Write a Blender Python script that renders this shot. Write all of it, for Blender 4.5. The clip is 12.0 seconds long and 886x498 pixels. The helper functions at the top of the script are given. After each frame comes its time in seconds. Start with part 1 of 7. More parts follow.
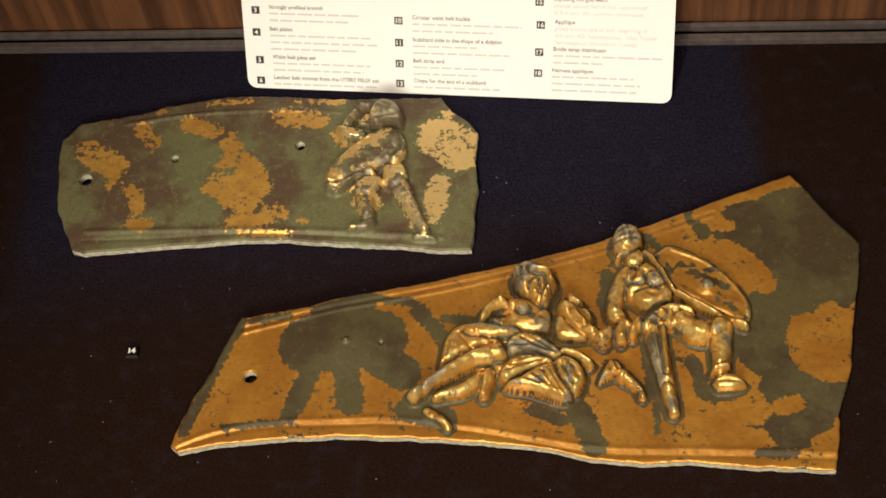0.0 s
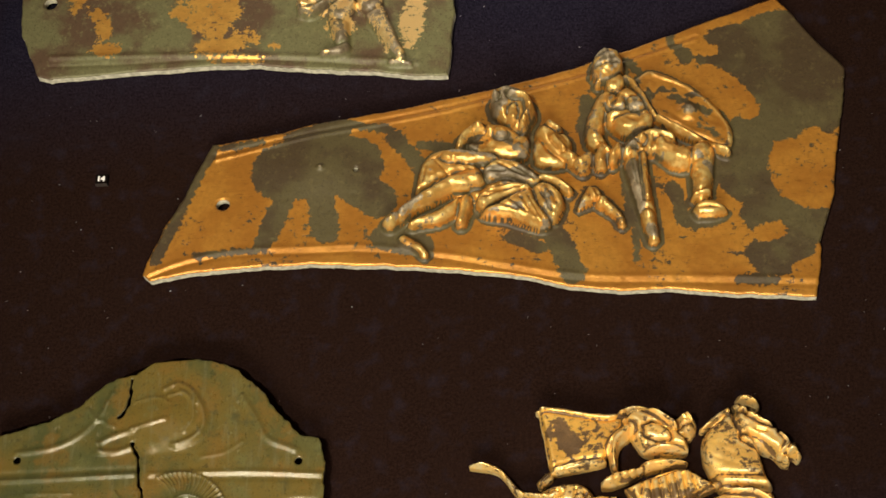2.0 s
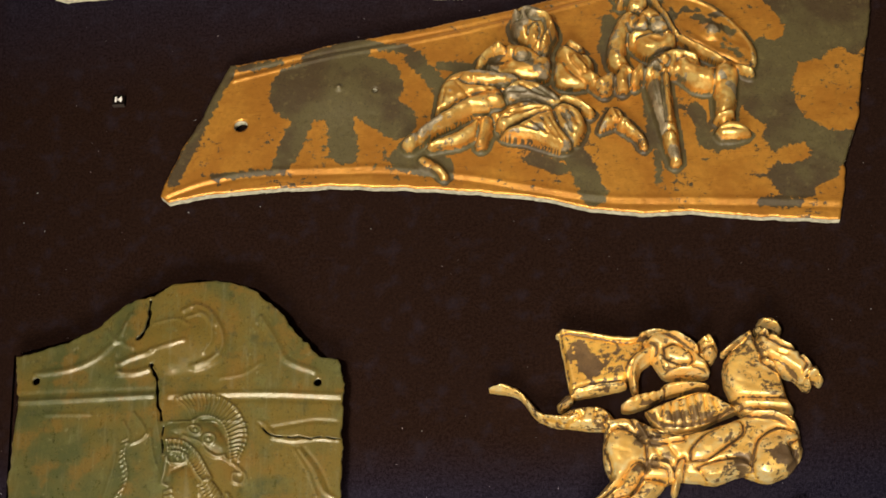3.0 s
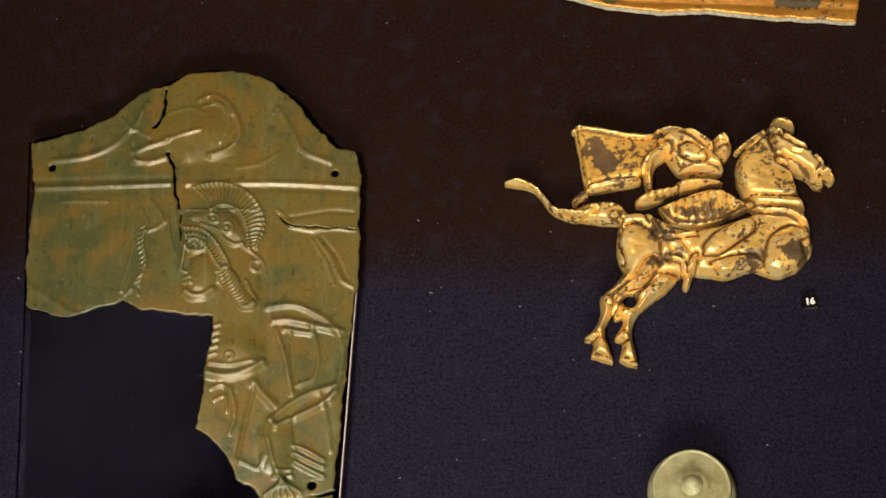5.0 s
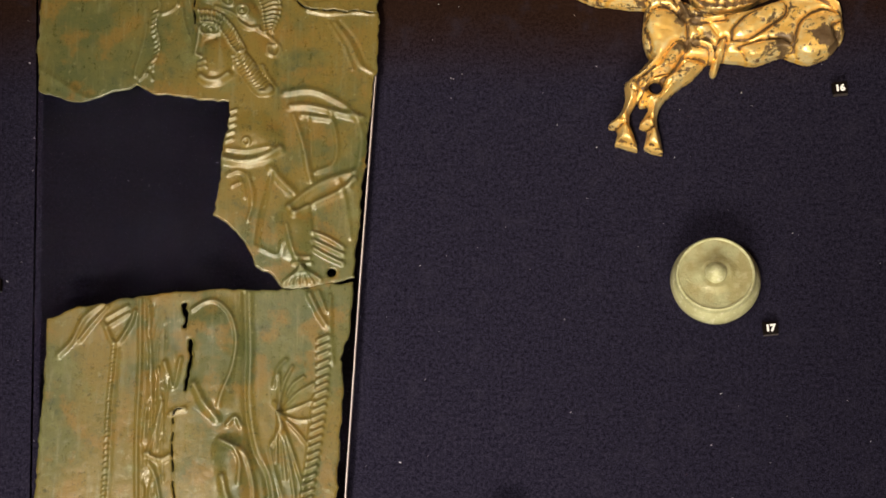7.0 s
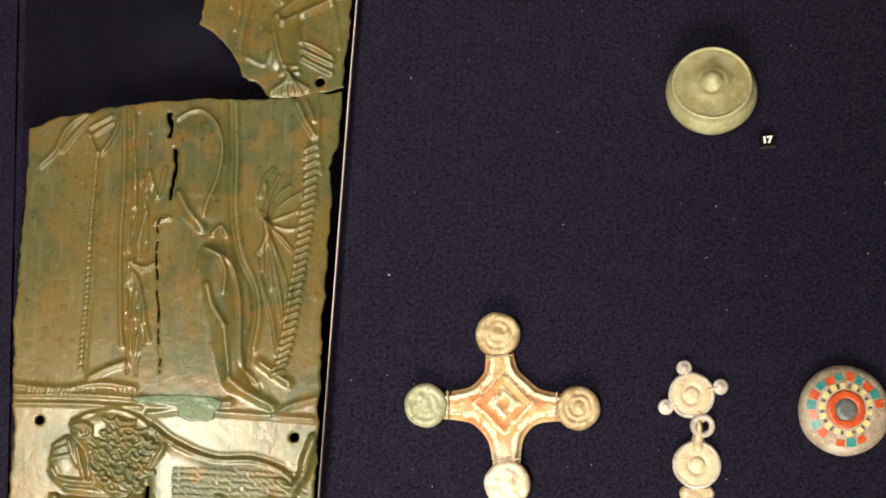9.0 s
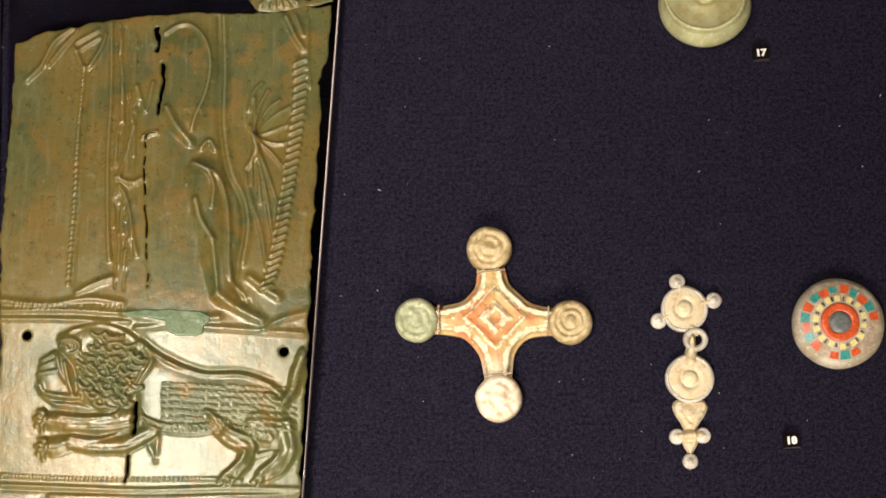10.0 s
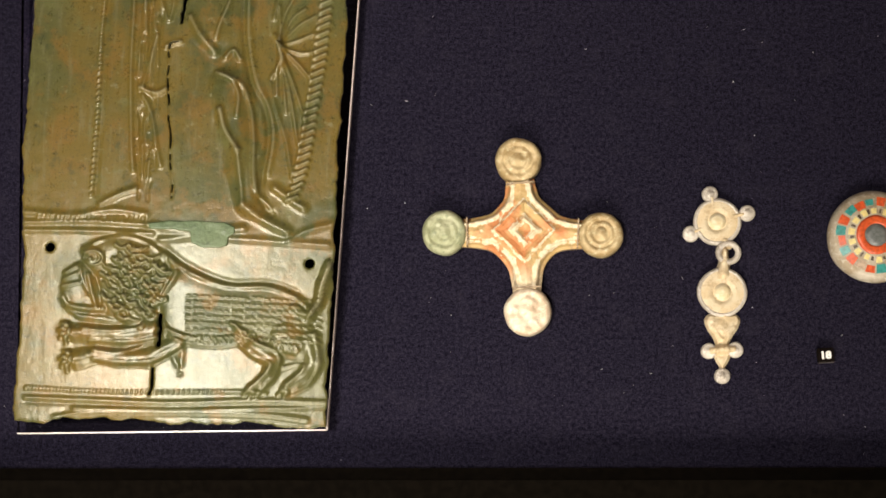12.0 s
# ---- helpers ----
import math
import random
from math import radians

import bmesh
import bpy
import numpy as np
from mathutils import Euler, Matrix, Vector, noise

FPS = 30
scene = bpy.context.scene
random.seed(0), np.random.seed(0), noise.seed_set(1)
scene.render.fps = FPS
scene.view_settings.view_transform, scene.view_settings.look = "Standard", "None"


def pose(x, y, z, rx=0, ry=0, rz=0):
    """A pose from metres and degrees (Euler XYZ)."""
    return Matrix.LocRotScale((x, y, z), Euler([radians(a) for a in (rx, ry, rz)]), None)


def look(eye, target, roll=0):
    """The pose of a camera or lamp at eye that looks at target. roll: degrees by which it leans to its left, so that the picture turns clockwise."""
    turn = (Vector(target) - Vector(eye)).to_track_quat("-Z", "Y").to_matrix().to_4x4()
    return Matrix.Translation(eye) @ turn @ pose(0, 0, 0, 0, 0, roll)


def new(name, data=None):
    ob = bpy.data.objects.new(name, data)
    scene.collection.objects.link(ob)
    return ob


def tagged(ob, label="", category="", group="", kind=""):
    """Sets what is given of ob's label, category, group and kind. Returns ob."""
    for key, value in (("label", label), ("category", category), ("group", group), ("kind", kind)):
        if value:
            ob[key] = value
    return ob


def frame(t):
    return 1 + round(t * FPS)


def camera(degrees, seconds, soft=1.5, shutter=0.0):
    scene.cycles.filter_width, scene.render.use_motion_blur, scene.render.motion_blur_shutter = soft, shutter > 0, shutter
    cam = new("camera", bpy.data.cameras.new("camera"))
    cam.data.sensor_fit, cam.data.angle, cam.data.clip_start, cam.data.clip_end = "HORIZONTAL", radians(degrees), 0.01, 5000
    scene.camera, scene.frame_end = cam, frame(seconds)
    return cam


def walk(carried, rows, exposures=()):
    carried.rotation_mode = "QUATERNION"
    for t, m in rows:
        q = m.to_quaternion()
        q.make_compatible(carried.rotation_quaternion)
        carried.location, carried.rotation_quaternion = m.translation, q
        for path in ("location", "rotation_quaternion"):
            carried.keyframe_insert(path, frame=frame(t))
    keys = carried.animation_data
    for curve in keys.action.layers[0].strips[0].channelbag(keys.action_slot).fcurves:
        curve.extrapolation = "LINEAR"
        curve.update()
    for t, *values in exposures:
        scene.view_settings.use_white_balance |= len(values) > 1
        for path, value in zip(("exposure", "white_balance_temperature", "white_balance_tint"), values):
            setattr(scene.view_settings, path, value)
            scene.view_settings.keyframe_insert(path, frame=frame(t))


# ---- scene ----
cam = camera(30.76, 12.0, soft=1.7)
# seconds, eye (metres), turn (degrees)
PATH = [
    (0.0, 0.0578, 0.0277, 0.7920, 32.735, 5.565, -0.876),
    (0.5, 0.0615, 0.0277, 0.7876, 31.601, 5.607, -1.117),
    (1.0, 0.0586, 0.0269, 0.7817, 30.518, 5.163, -1.233),
    (1.5, 0.0554, 0.0253, 0.7754, 28.791, 4.770, -1.414),
    (2.0, 0.0556, 0.0271, 0.7714, 27.230, 4.875, -1.396),
    (2.5, 0.0539, 0.0260, 0.7671, 26.049, 5.021, -1.261),
    (3.0, 0.0525, 0.0261, 0.7641, 24.770, 5.303, -1.045),
    (5.0, 0.0202, 0.0088, 0.7654, 18.657, 3.369, -0.679),
    (5.5, 0.0201, 0.0045, 0.7619, 17.376, 3.553, -0.625),
    (6.0, 0.0178, 0.0017, 0.7578, 15.968, 3.485, -0.664),
    (6.5, 0.0186, 0.0014, 0.7543, 14.354, 3.578, -0.544),
    (7.0, 0.0129, -0.0003, 0.7483, 12.087, 3.605, -0.449),
    (7.5, 0.0189, -0.0008, 0.7453, 10.157, 4.309, -0.207),
    (9.5, 0.0121, -0.0889, 0.7120, 11.163, 3.212, -0.135),
    (10.0, 0.0142, -0.0951, 0.7076, 10.181, 3.223, -0.285),
    (10.5, 0.0149, -0.1020, 0.7006, 9.381, 3.294, -0.256),
    (11.0, 0.0126, -0.1063, 0.6953, 8.706, 3.511, -0.219),
    (11.5, 0.0153, -0.1105, 0.6944, 8.403, 4.015, -0.138),
    (12.0, 0.0128, -0.1097, 0.6935, 8.434, 4.147, 0.000),
]
walk(cam, [(t, pose(x, y, z, a, b, c)) for t, x, y, z, a, b, c in PATH], [(0.0, -0.1), (1.5, 0.02), (3.0, 0.14), (5.0, 0.0), (6.0, 0.04), (7.5, 0.24), (9.5, 0.05), (12.0, -0.1)])

# ---- world and light ----
world = bpy.data.worlds.new("gallery")
scene.world = world
world.use_nodes = True
world.node_tree.nodes["Background"].inputs[0].default_value = (1.0, 0.86, 0.72, 1)
world.node_tree.nodes["Background"].inputs[1].default_value = 0.02


def lamp(name, eye, target, sx, sy, watts, colour):
    data = bpy.data.lights.new(name, "AREA")
    data.shape, data.size, data.size_y, data.energy, data.color = "RECTANGLE", sx, sy, watts, colour
    ob = new(name, data)
    ob.matrix_world = look(eye, target)
    return ob


def spot(name, eye, target, degrees, radius, watts, colour):
    data = bpy.data.lights.new(name, "SPOT")
    data.spot_size, data.spot_blend, data.shadow_soft_size, data.energy, data.color = radians(degrees), 1.0, radius, watts, colour
    ob = new(name, data)
    ob.matrix_world = look(eye, target)
    return ob


# the gallery's lights: a spot over the foot of the case, a wide one before it, a spot on the upper plates
spot("ceiling_spot", (-0.60, -0.18, 1.95), (-0.12, -0.09, 0.0), 21, 0.16, 215.0, (1.0, 0.93, 0.84))
lamp("front_spot", (-0.15, -1.45, 1.28), (0.0, 0.30, 0.0), 1.0, 0.6, 51.0, (1.0, 0.91, 0.77))
spot("plate_spot", (-0.40, -0.35, 1.95), (0.02, 0.46, 0.0), 23, 0.06, 145.0, (1.0, 0.90, 0.74))


# ---- materials ----
class Mat:
    """A node material with short calls for its nodes."""

    def __init__(self, name, rough=0.6, metal=0.0):
        self.m = bpy.data.materials.new(name)
        self.m.use_nodes = True
        self.t = self.m.node_tree
        self.b = self.t.nodes["Principled BSDF"]
        self.b.inputs["Roughness"].default_value = rough
        self.b.inputs["Metallic"].default_value = metal
        self.co = self.t.nodes.new("ShaderNodeTexCoord").outputs["Object"]

    def put(self, value, socket):
        if isinstance(value, (int, float)):
            socket.default_value = value
        elif isinstance(value, tuple):
            socket.default_value = (*value, 1)[:len(socket.default_value)]
        else:
            self.t.links.new(value, socket)

    def noise(self, scale, detail=4.0, rough=0.55, stretch=None):
        n = self.t.nodes.new("ShaderNodeTexNoise")
        n.inputs["Scale"].default_value, n.inputs["Detail"].default_value, n.inputs["Roughness"].default_value = scale, detail, rough
        co = self.co
        if stretch:
            mp = self.t.nodes.new("ShaderNodeMapping")
            mp.inputs["Scale"].default_value = stretch
            self.t.links.new(co, mp.inputs["Vector"])
            co = mp.outputs[0]
        self.t.links.new(co, n.inputs["Vector"])
        return n.outputs["Fac"]

    def step(self, value, lo, hi, a=0.0, b=1.0):
        n = self.t.nodes.new("ShaderNodeMapRange")
        n.interpolation_type = "SMOOTHSTEP"
        for i, v in enumerate((value, lo, hi, a, b)):
            self.put(v, n.inputs[i])
        return n.outputs[0]

    def maths(self, op, a, b=0.0):
        n = self.t.nodes.new("ShaderNodeMath")
        n.operation = op
        self.put(a, n.inputs[0]), self.put(b, n.inputs[1])
        return n.outputs[0]

    def mix(self, fac, a, b):
        n = self.t.nodes.new("ShaderNodeMix")
        n.data_type = "RGBA"
        self.put(fac, n.inputs[0]), self.put(a, n.inputs[6]), self.put(b, n.inputs[7])
        return n.outputs[2]

    def attribute(self, name):
        n = self.t.nodes.new("ShaderNodeAttribute")
        n.attribute_name = name
        return n.outputs["Fac"]

    def axis(self, i):
        n = self.t.nodes.new("ShaderNodeSeparateXYZ")
        self.t.links.new(self.co, n.inputs[0])
        return n.outputs[i]

    def bump(self, value, strength, distance):
        n = self.t.nodes.new("ShaderNodeBump")
        n.inputs["Strength"].default_value, n.inputs["Distance"].default_value = strength, distance
        self.put(value, n.inputs["Height"])
        self.put(n.outputs[0], self.b.inputs["Normal"])

    def set(self, **values):
        for key, value in values.items():
            self.put(value, self.b.inputs[key.replace("_", " ")])
        return self.m


def plain(name, colour, rough=0.6, metal=0.0, vary=0.25, scale=300.0, bump=0.3):
    m = Mat(name, rough, metal)
    n = m.noise(scale)
    m.bump(n, bump, 0.0003)
    dark = tuple(c * (1 - vary) for c in colour)
    return m.set(Base_Color=m.mix(m.step(n, 0.3, 0.7), dark, colour))


def velvet_cloth():
    m = Mat("velvet", 1.0)
    fine, nap, mid, big = m.noise(1700, 3, 0.7), m.noise(620, 3, 0.6), m.noise(90, 4), m.noise(5, 3)
    # brown glass reflection painted into the cloth colour, with a gap at the top
    edge = m.maths("ADD", m.axis(1), m.maths("MULTIPLY", m.maths("SUBTRACT", big, 0.5), 0.05))
    side = m.maths("ADD", m.axis(0), m.maths("MULTIPLY", m.maths("SUBTRACT", big, 0.5), 0.02))
    reflect_gap = m.maths("MULTIPLY", m.step(edge, 0.48, 0.60), m.maths("MULTIPLY", m.step(side, -0.285, -0.255), m.step(side, 0.190, 0.165)))
    brown = m.maths("MULTIPLY", m.step(edge, 0.235, 0.285), m.maths("SUBTRACT", 1.0, reflect_gap))
    pile = m.maths("ADD", m.maths("MULTIPLY", fine, 0.65), m.maths("MULTIPLY", nap, 0.35))
    blue = m.mix(m.step(pile, 0.40, 0.64), (0.0046, 0.0039, 0.0085), (0.027, 0.0235, 0.039))
    reflect_brown = m.mix(m.step(pile, 0.40, 0.64), (0.010, 0.0048, 0.0036), (0.024, 0.0125, 0.0095))
    c = m.mix(brown, blue, reflect_brown)
    c = m.mix(m.step(mid, 0.50, 0.75, 0.0, 0.25), c, (0.028, 0.024, 0.036))
    m.bump(pile, 0.7, 0.0008)
    m.b.inputs["Specular IOR Level"].default_value = 0.0
    return m.set(Base_Color=c)


def gilded_bronze(name, patina, patina_dark, gold, amp=0.55, rough=0.42, wear=0.5, polish=0.2, pale=(0.76, 0.58, 0.20), bronze=((0.15, 0.115, 0.065), (0.37, 0.30, 0.19)), metal=0.36, worn_end=None):
    """Bronze with patches of gilding where the mesh says so; the edges of the patches are frayed."""
    m = Mat(name)
    coarse, mid, fine = m.noise(60, 5), m.noise(330, 5, 0.65), m.noise(1500, 3)
    streak = m.noise(1.0, 5, 0.6, (90, 700, 300))
    f = m.maths("ADD", m.attribute("gild"), m.maths("MULTIPLY", m.maths("SUBTRACT", mid, 0.5), amp))
    f = m.maths("ADD", f, m.maths("MULTIPLY", m.maths("SUBTRACT", coarse, 0.5), amp * 0.6))
    rub = m.maths("ADD", m.maths("MULTIPLY", streak, 0.24), m.maths("ADD", m.maths("MULTIPLY", mid, 0.56), m.maths("MULTIPLY", coarse, 0.45)))
    pits = m.step(rub, wear - 0.05, wear - 0.01)
    leaf = m.maths("MULTIPLY", m.step(f, 0.47, 0.53), pits)
    wide = m.noise(22, 3)
    green = m.mix(m.step(m.maths("ADD", m.maths("MULTIPLY", coarse, 0.4), m.maths("MULTIPLY", wide, 0.6)), 0.42, 0.56), patina_dark, patina)
    green = m.mix(m.step(mid, 0.55, 0.75, 0.0, 0.5), green, tuple(c * 1.7 for c in patina))
    green = m.mix(m.step(m.attribute("polish"), 0.15, 0.7, 0.0, 0.85), green, m.mix(m.step(coarse, 0.4, 0.6), *bronze))
    shine = m.mix(m.step(mid, 0.3, 0.7), tuple(c * 0.80 for c in gold), gold)
    shine = m.mix(m.step(m.noise(34, 5, 0.6), 0.40, 0.60, 0.55, 0.0), shine, (gold[0] * 0.62, gold[1] * 0.50, gold[2] * 0.45))
    scratch = m.noise(1.0, 4, 0.6, (160, 1300, 600))
    shine = m.mix(m.step(scratch, 0.60, 0.70, 0.0, 0.6), shine, (gold[0] * 0.34, gold[1] * 0.26, gold[2] * 0.3))
    m.put(m.maths("MULTIPLY", m.attribute("polish"), polish * 0.9), m.b.inputs["Coat Weight"])
    m.b.inputs["Coat Roughness"].default_value = 0.18
    # raised parts paler: rubbed metal, and highlights painted into the gold
    shine = m.mix(m.step(m.attribute("polish"), 0.1, 0.7, 0.0, 0.75), shine, tuple(0.6 * g + 0.4 * p for g, p in zip(gold, pale)))
    bare = m.maths("MULTIPLY", m.step(m.attribute("polish"), 0.2, 0.8), m.step(m.noise(140, 4, 0.6), 0.48, 0.60))
    shine = m.mix(m.maths("MULTIPLY", bare, 0.75), shine, pale)
    green = m.mix(m.step(m.noise(850, 4, 0.7), 0.52, 0.66, 0.0, 0.6), green, tuple(c * 0.45 for c in patina_dark))
    green = m.mix(m.step(m.noise(190, 5, 0.7), 0.56, 0.68, 0.0, 0.5), green, tuple(c * 1.6 for c in patina))
    if worn_end:
        shine = m.mix(m.step(m.axis(0), *worn_end, 0.0, 0.6), shine, pale)
    m.bump(m.maths("ADD", m.maths("MULTIPLY", leaf, 0.25), m.maths("ADD", mid, m.maths("MULTIPLY", fine, 0.4))), 0.35, 0.0004)
    return m.set(Base_Color=m.mix(leaf, green, shine), Metallic=m.maths("ADD", m.maths("ADD", 0.15, m.maths("MULTIPLY", m.attribute("polish"), polish * 1.0)), m.maths("MULTIPLY", leaf, metal)),
                 Roughness=m.maths("ADD", m.maths("MULTIPLY", fine, 0.16), m.maths("SUBTRACT", m.step(leaf, 0.0, 1.0, rough + 0.06, rough - 0.08), m.maths("MULTIPLY", m.attribute("polish"), polish * 0.3))))


def sheet_bronze():
    m = Mat("olive_bronze", 0.36, 0.12)
    big, coarse, mid, fine = m.noise(11, 5, 0.6), m.noise(30, 6, 0.62), m.noise(300, 5, 0.6), m.noise(1400, 3)
    blot = m.noise(62, 6, 0.65)
    streak = m.noise(1.0, 5, 0.6, (420, 45, 200))
    c = m.mix(m.step(big, 0.42, 0.58), (0.086, 0.083, 0.025), (0.134, 0.094, 0.019))
    c = m.mix(m.step(coarse, 0.46, 0.64, 0.0, 0.8), c, (0.054, 0.064, 0.021))
    c = m.mix(m.step(blot, 0.50, 0.62, 0.0, 0.7), c, (0.158, 0.092, 0.018))
    c = m.mix(m.step(blot, 0.44, 0.32, 0.0, 0.6), c, (0.122, 0.120, 0.042))
    c = m.mix(m.step(m.noise(120, 5, 0.65), 0.58, 0.70, 0.0, 0.5), c, (0.050, 0.052, 0.024))
    c = m.mix(m.step(streak, 0.54, 0.70, 0.0, 0.35), c, (0.17, 0.155, 0.08))
    c = m.mix(m.step(mid, 0.40, 0.31, 0.0, 0.5), c, (0.045, 0.042, 0.02))
    c = m.mix(m.step(m.noise(900, 4, 0.7), 0.54, 0.68, 0.0, 0.55), c, (0.034, 0.034, 0.016))
    c = m.mix(m.step(m.noise(210, 5, 0.7), 0.60, 0.70, 0.0, 0.6), c, (0.20, 0.185, 0.10))
    # ridge tops tinted paler, their highlights put into the colour
    c = m.mix(m.step(m.attribute("polish"), 0.1, 0.8, 0.0, 0.4), c, (0.30, 0.28, 0.17))
    m.bump(m.maths("ADD", mid, m.maths("ADD", m.maths("MULTIPLY", fine, 0.6), m.maths("ADD", m.maths("MULTIPLY", m.noise(70, 6, 0.65), 0.7), m.maths("MULTIPLY", streak, 0.5)))), 0.32, 0.0003)
    m.b.inputs["Specular IOR Level"].default_value = 0.4
    m.b.inputs["Coat Weight"].default_value, m.b.inputs["Coat Roughness"].default_value = 0.04, 0.26
    return m.set(Base_Color=c, Metallic=0.10, Roughness=m.maths("ADD", 0.18, m.maths("MULTIPLY", m.maths("ADD", m.maths("ADD", mid, streak), m.maths("SUBTRACT", fine, 0.5)), 0.12)))


def earthy_bronze(name, a, b, c, metal=0.15):
    m = Mat(name, 0.55, metal)
    m.b.inputs["Coat Weight"].default_value, m.b.inputs["Coat Roughness"].default_value = 0.12, 0.22
    coarse, mid, fine = m.noise(110, 5), m.noise(420, 5, 0.65), m.noise(1800, 3)
    col = m.mix(m.step(coarse, 0.38, 0.62), a, b)
    col = m.mix(m.step(mid, 0.5, 0.68, 0.0, 0.8), col, c)
    m.bump(m.maths("ADD", mid, m.maths("MULTIPLY", fine, 0.3)), 0.6, 0.0007)
    return m.set(Base_Color=col, Roughness=m.maths("ADD", 0.38, m.maths("MULTIPLY", mid, 0.3)))


def wood():
    m = Mat("brown_wood", 0.45)
    g = m.noise(1.0, 6, 0.6, (70, 8, 3))
    f = m.noise(1.0, 4, 0.6, (500, 60, 14))
    c = m.mix(m.step(g, 0.35, 0.65), (0.055, 0.022, 0.010), (0.16, 0.065, 0.026))
    m.bump(f, 0.3, 0.0005)
    return m.set(Base_Color=m.mix(m.step(f, 0.5, 0.8, 0.0, 0.5), c, (0.05, 0.02, 0.01)))


VELVET = velvet_cloth()
WOOD = wood()
PLATE_GREEN = gilded_bronze("green_gilt_bronze", (0.145, 0.140, 0.060), (0.098, 0.060, 0.032), (0.68, 0.38, 0.08), 1.5, 0.40, 0.585, 0.2, (0.86, 0.66, 0.30), worn_end=(-0.11, -0.02))
PLATE_GOLD = gilded_bronze("gilt_bronze", (0.088, 0.071, 0.027), (0.060, 0.040, 0.017), (0.56, 0.262, 0.040), 0.7, 0.38, 0.555, 0.10)
HORSE_GOLD = gilded_bronze("horse_gilding", (0.15, 0.085, 0.032), (0.09, 0.05, 0.02), (1.0, 0.60, 0.12), 1.1, 0.34, 0.60, 0.05, (0.88, 0.72, 0.36), ((0.10, 0.062, 0.028), (0.22, 0.14, 0.06)), 0.34)
SHEET = sheet_bronze()
PALE_EDGE = plain("pale_worn_edge", (0.66, 0.62, 0.46), 0.45, 0.0, 0.45, 400)
SHEET_EDGE = plain("green_worn_edge", (0.36, 0.34, 0.20), 0.45, 0.4, 0.5, 400)
GREEN_BRONZE = earthy_bronze("pale_green_bronze", (0.44, 0.43, 0.23), (0.36, 0.34, 0.17), (0.58, 0.55, 0.36))
BUTTON_FACE = earthy_bronze("brown_green_bronze", (0.30, 0.26, 0.11), (0.36, 0.35, 0.18), (0.42, 0.37, 0.20))
PATCH_GREEN = earthy_bronze("patch_green", (0.085, 0.125, 0.055), (0.12, 0.16, 0.075), (0.06, 0.085, 0.035))
CROSS_GREEN = earthy_bronze("cross_green", (0.30, 0.31, 0.17), (0.42, 0.42, 0.26), (0.20, 0.22, 0.12))
CROSS_BUFF = earthy_bronze("cross_buff", (0.50, 0.38, 0.20), (0.36, 0.25, 0.11), (0.60, 0.52, 0.32))
CROSS_RIM = earthy_bronze("cross_rim", (0.26, 0.18, 0.10), (0.40, 0.30, 0.19), (0.16, 0.11, 0.07))
CROSS_CREAM = earthy_bronze("cross_cream", (0.74, 0.64, 0.48), (0.62, 0.47, 0.32), (0.82, 0.75, 0.60))
PEND_RIM = earthy_bronze("pendant_rim", (0.56, 0.50, 0.42), (0.38, 0.33, 0.27), (0.72, 0.67, 0.60))
PEND_FILL = earthy_bronze("pendant_fill", (0.60, 0.46, 0.27), (0.66, 0.55, 0.37), (0.46, 0.33, 0.19))
PEND_DOT = earthy_bronze("pendant_dot", (0.78, 0.71, 0.55), (0.66, 0.54, 0.32), (0.76, 0.70, 0.52))
ENAMEL_BODY = earthy_bronze("enamel_body", (0.46, 0.40, 0.31), (0.32, 0.25, 0.16), (0.60, 0.54, 0.44))
RED_ENAMEL = plain("red_enamel", (0.72, 0.11, 0.03), 0.28, 0, 0.4, 700)
TEAL_ENAMEL = plain("teal_enamel", (0.05, 0.30, 0.27), 0.28, 0, 0.4, 700)
YELLOW_ENAMEL = plain("yellow_enamel", (0.82, 0.68, 0.28), 0.3, 0, 0.25, 700)
DARK_ENAMEL = plain("dark_enamel", (0.08, 0.055, 0.03), 0.35, 0, 0.4, 700)
WORN_ENAMEL = plain("worn_enamel", (0.52, 0.38, 0.27), 0.35, 0, 0.4, 700)
GREY_ENAMEL = plain("grey_enamel", (0.16, 0.17, 0.16), 0.35, 0, 0.4, 900)
def matt(name, colour):
    m = plain(name, colour, 0.9, 0, 0.4, 300)
    m.node_tree.nodes["Principled BSDF"].inputs["Specular IOR Level"].default_value = 0.02
    return m


TAG_BLACK = matt("tag_black", (0.010, 0.007, 0.006))
TAG_EDGE = plain("tag_edge", (0.045, 0.035, 0.03), 0.4, 0, 0.3, 900)
INK_WHITE = plain("white_print", (0.85, 0.82, 0.78), 0.6, 0, 0.08, 900)
CARD_WHITE = plain("white_card", (0.88, 0.86, 0.82), 0.6, 0, 0.03, 150, 0.1)
INK_BLACK = plain("black_print", (0.035, 0.030, 0.028), 0.6, 0, 0.2, 900)
INK_DIM = plain("dark_grey_print", (0.22, 0.20, 0.19), 0.6, 0, 0.2, 900)
INK_GREY = plain("grey_print", (0.66, 0.61, 0.58), 0.6, 0, 0.1, 900)
BLACK_FRAME = matt("black_frame", (0.004, 0.003, 0.002))
RAIL_METAL = plain("rail_metal", (0.16, 0.13, 0.12), 0.4, 0.4, 0.3, 200)
LINT = plain("lint", (0.55, 0.52, 0.55), 0.9)
WALL_PAINT = plain("wall_paint", (0.30, 0.22, 0.16), 0.8, 0, 0.15, 20)

ACRYLIC = Mat("clear_acrylic", 0.04)
ACRYLIC.set(Base_Color=(0.97, 0.96, 0.97), Transmission_Weight=1.0, IOR=1.06)
ACRYLIC = ACRYLIC.m
ACRYLIC_EDGE = Mat("polished_acrylic_edge", 0.25)
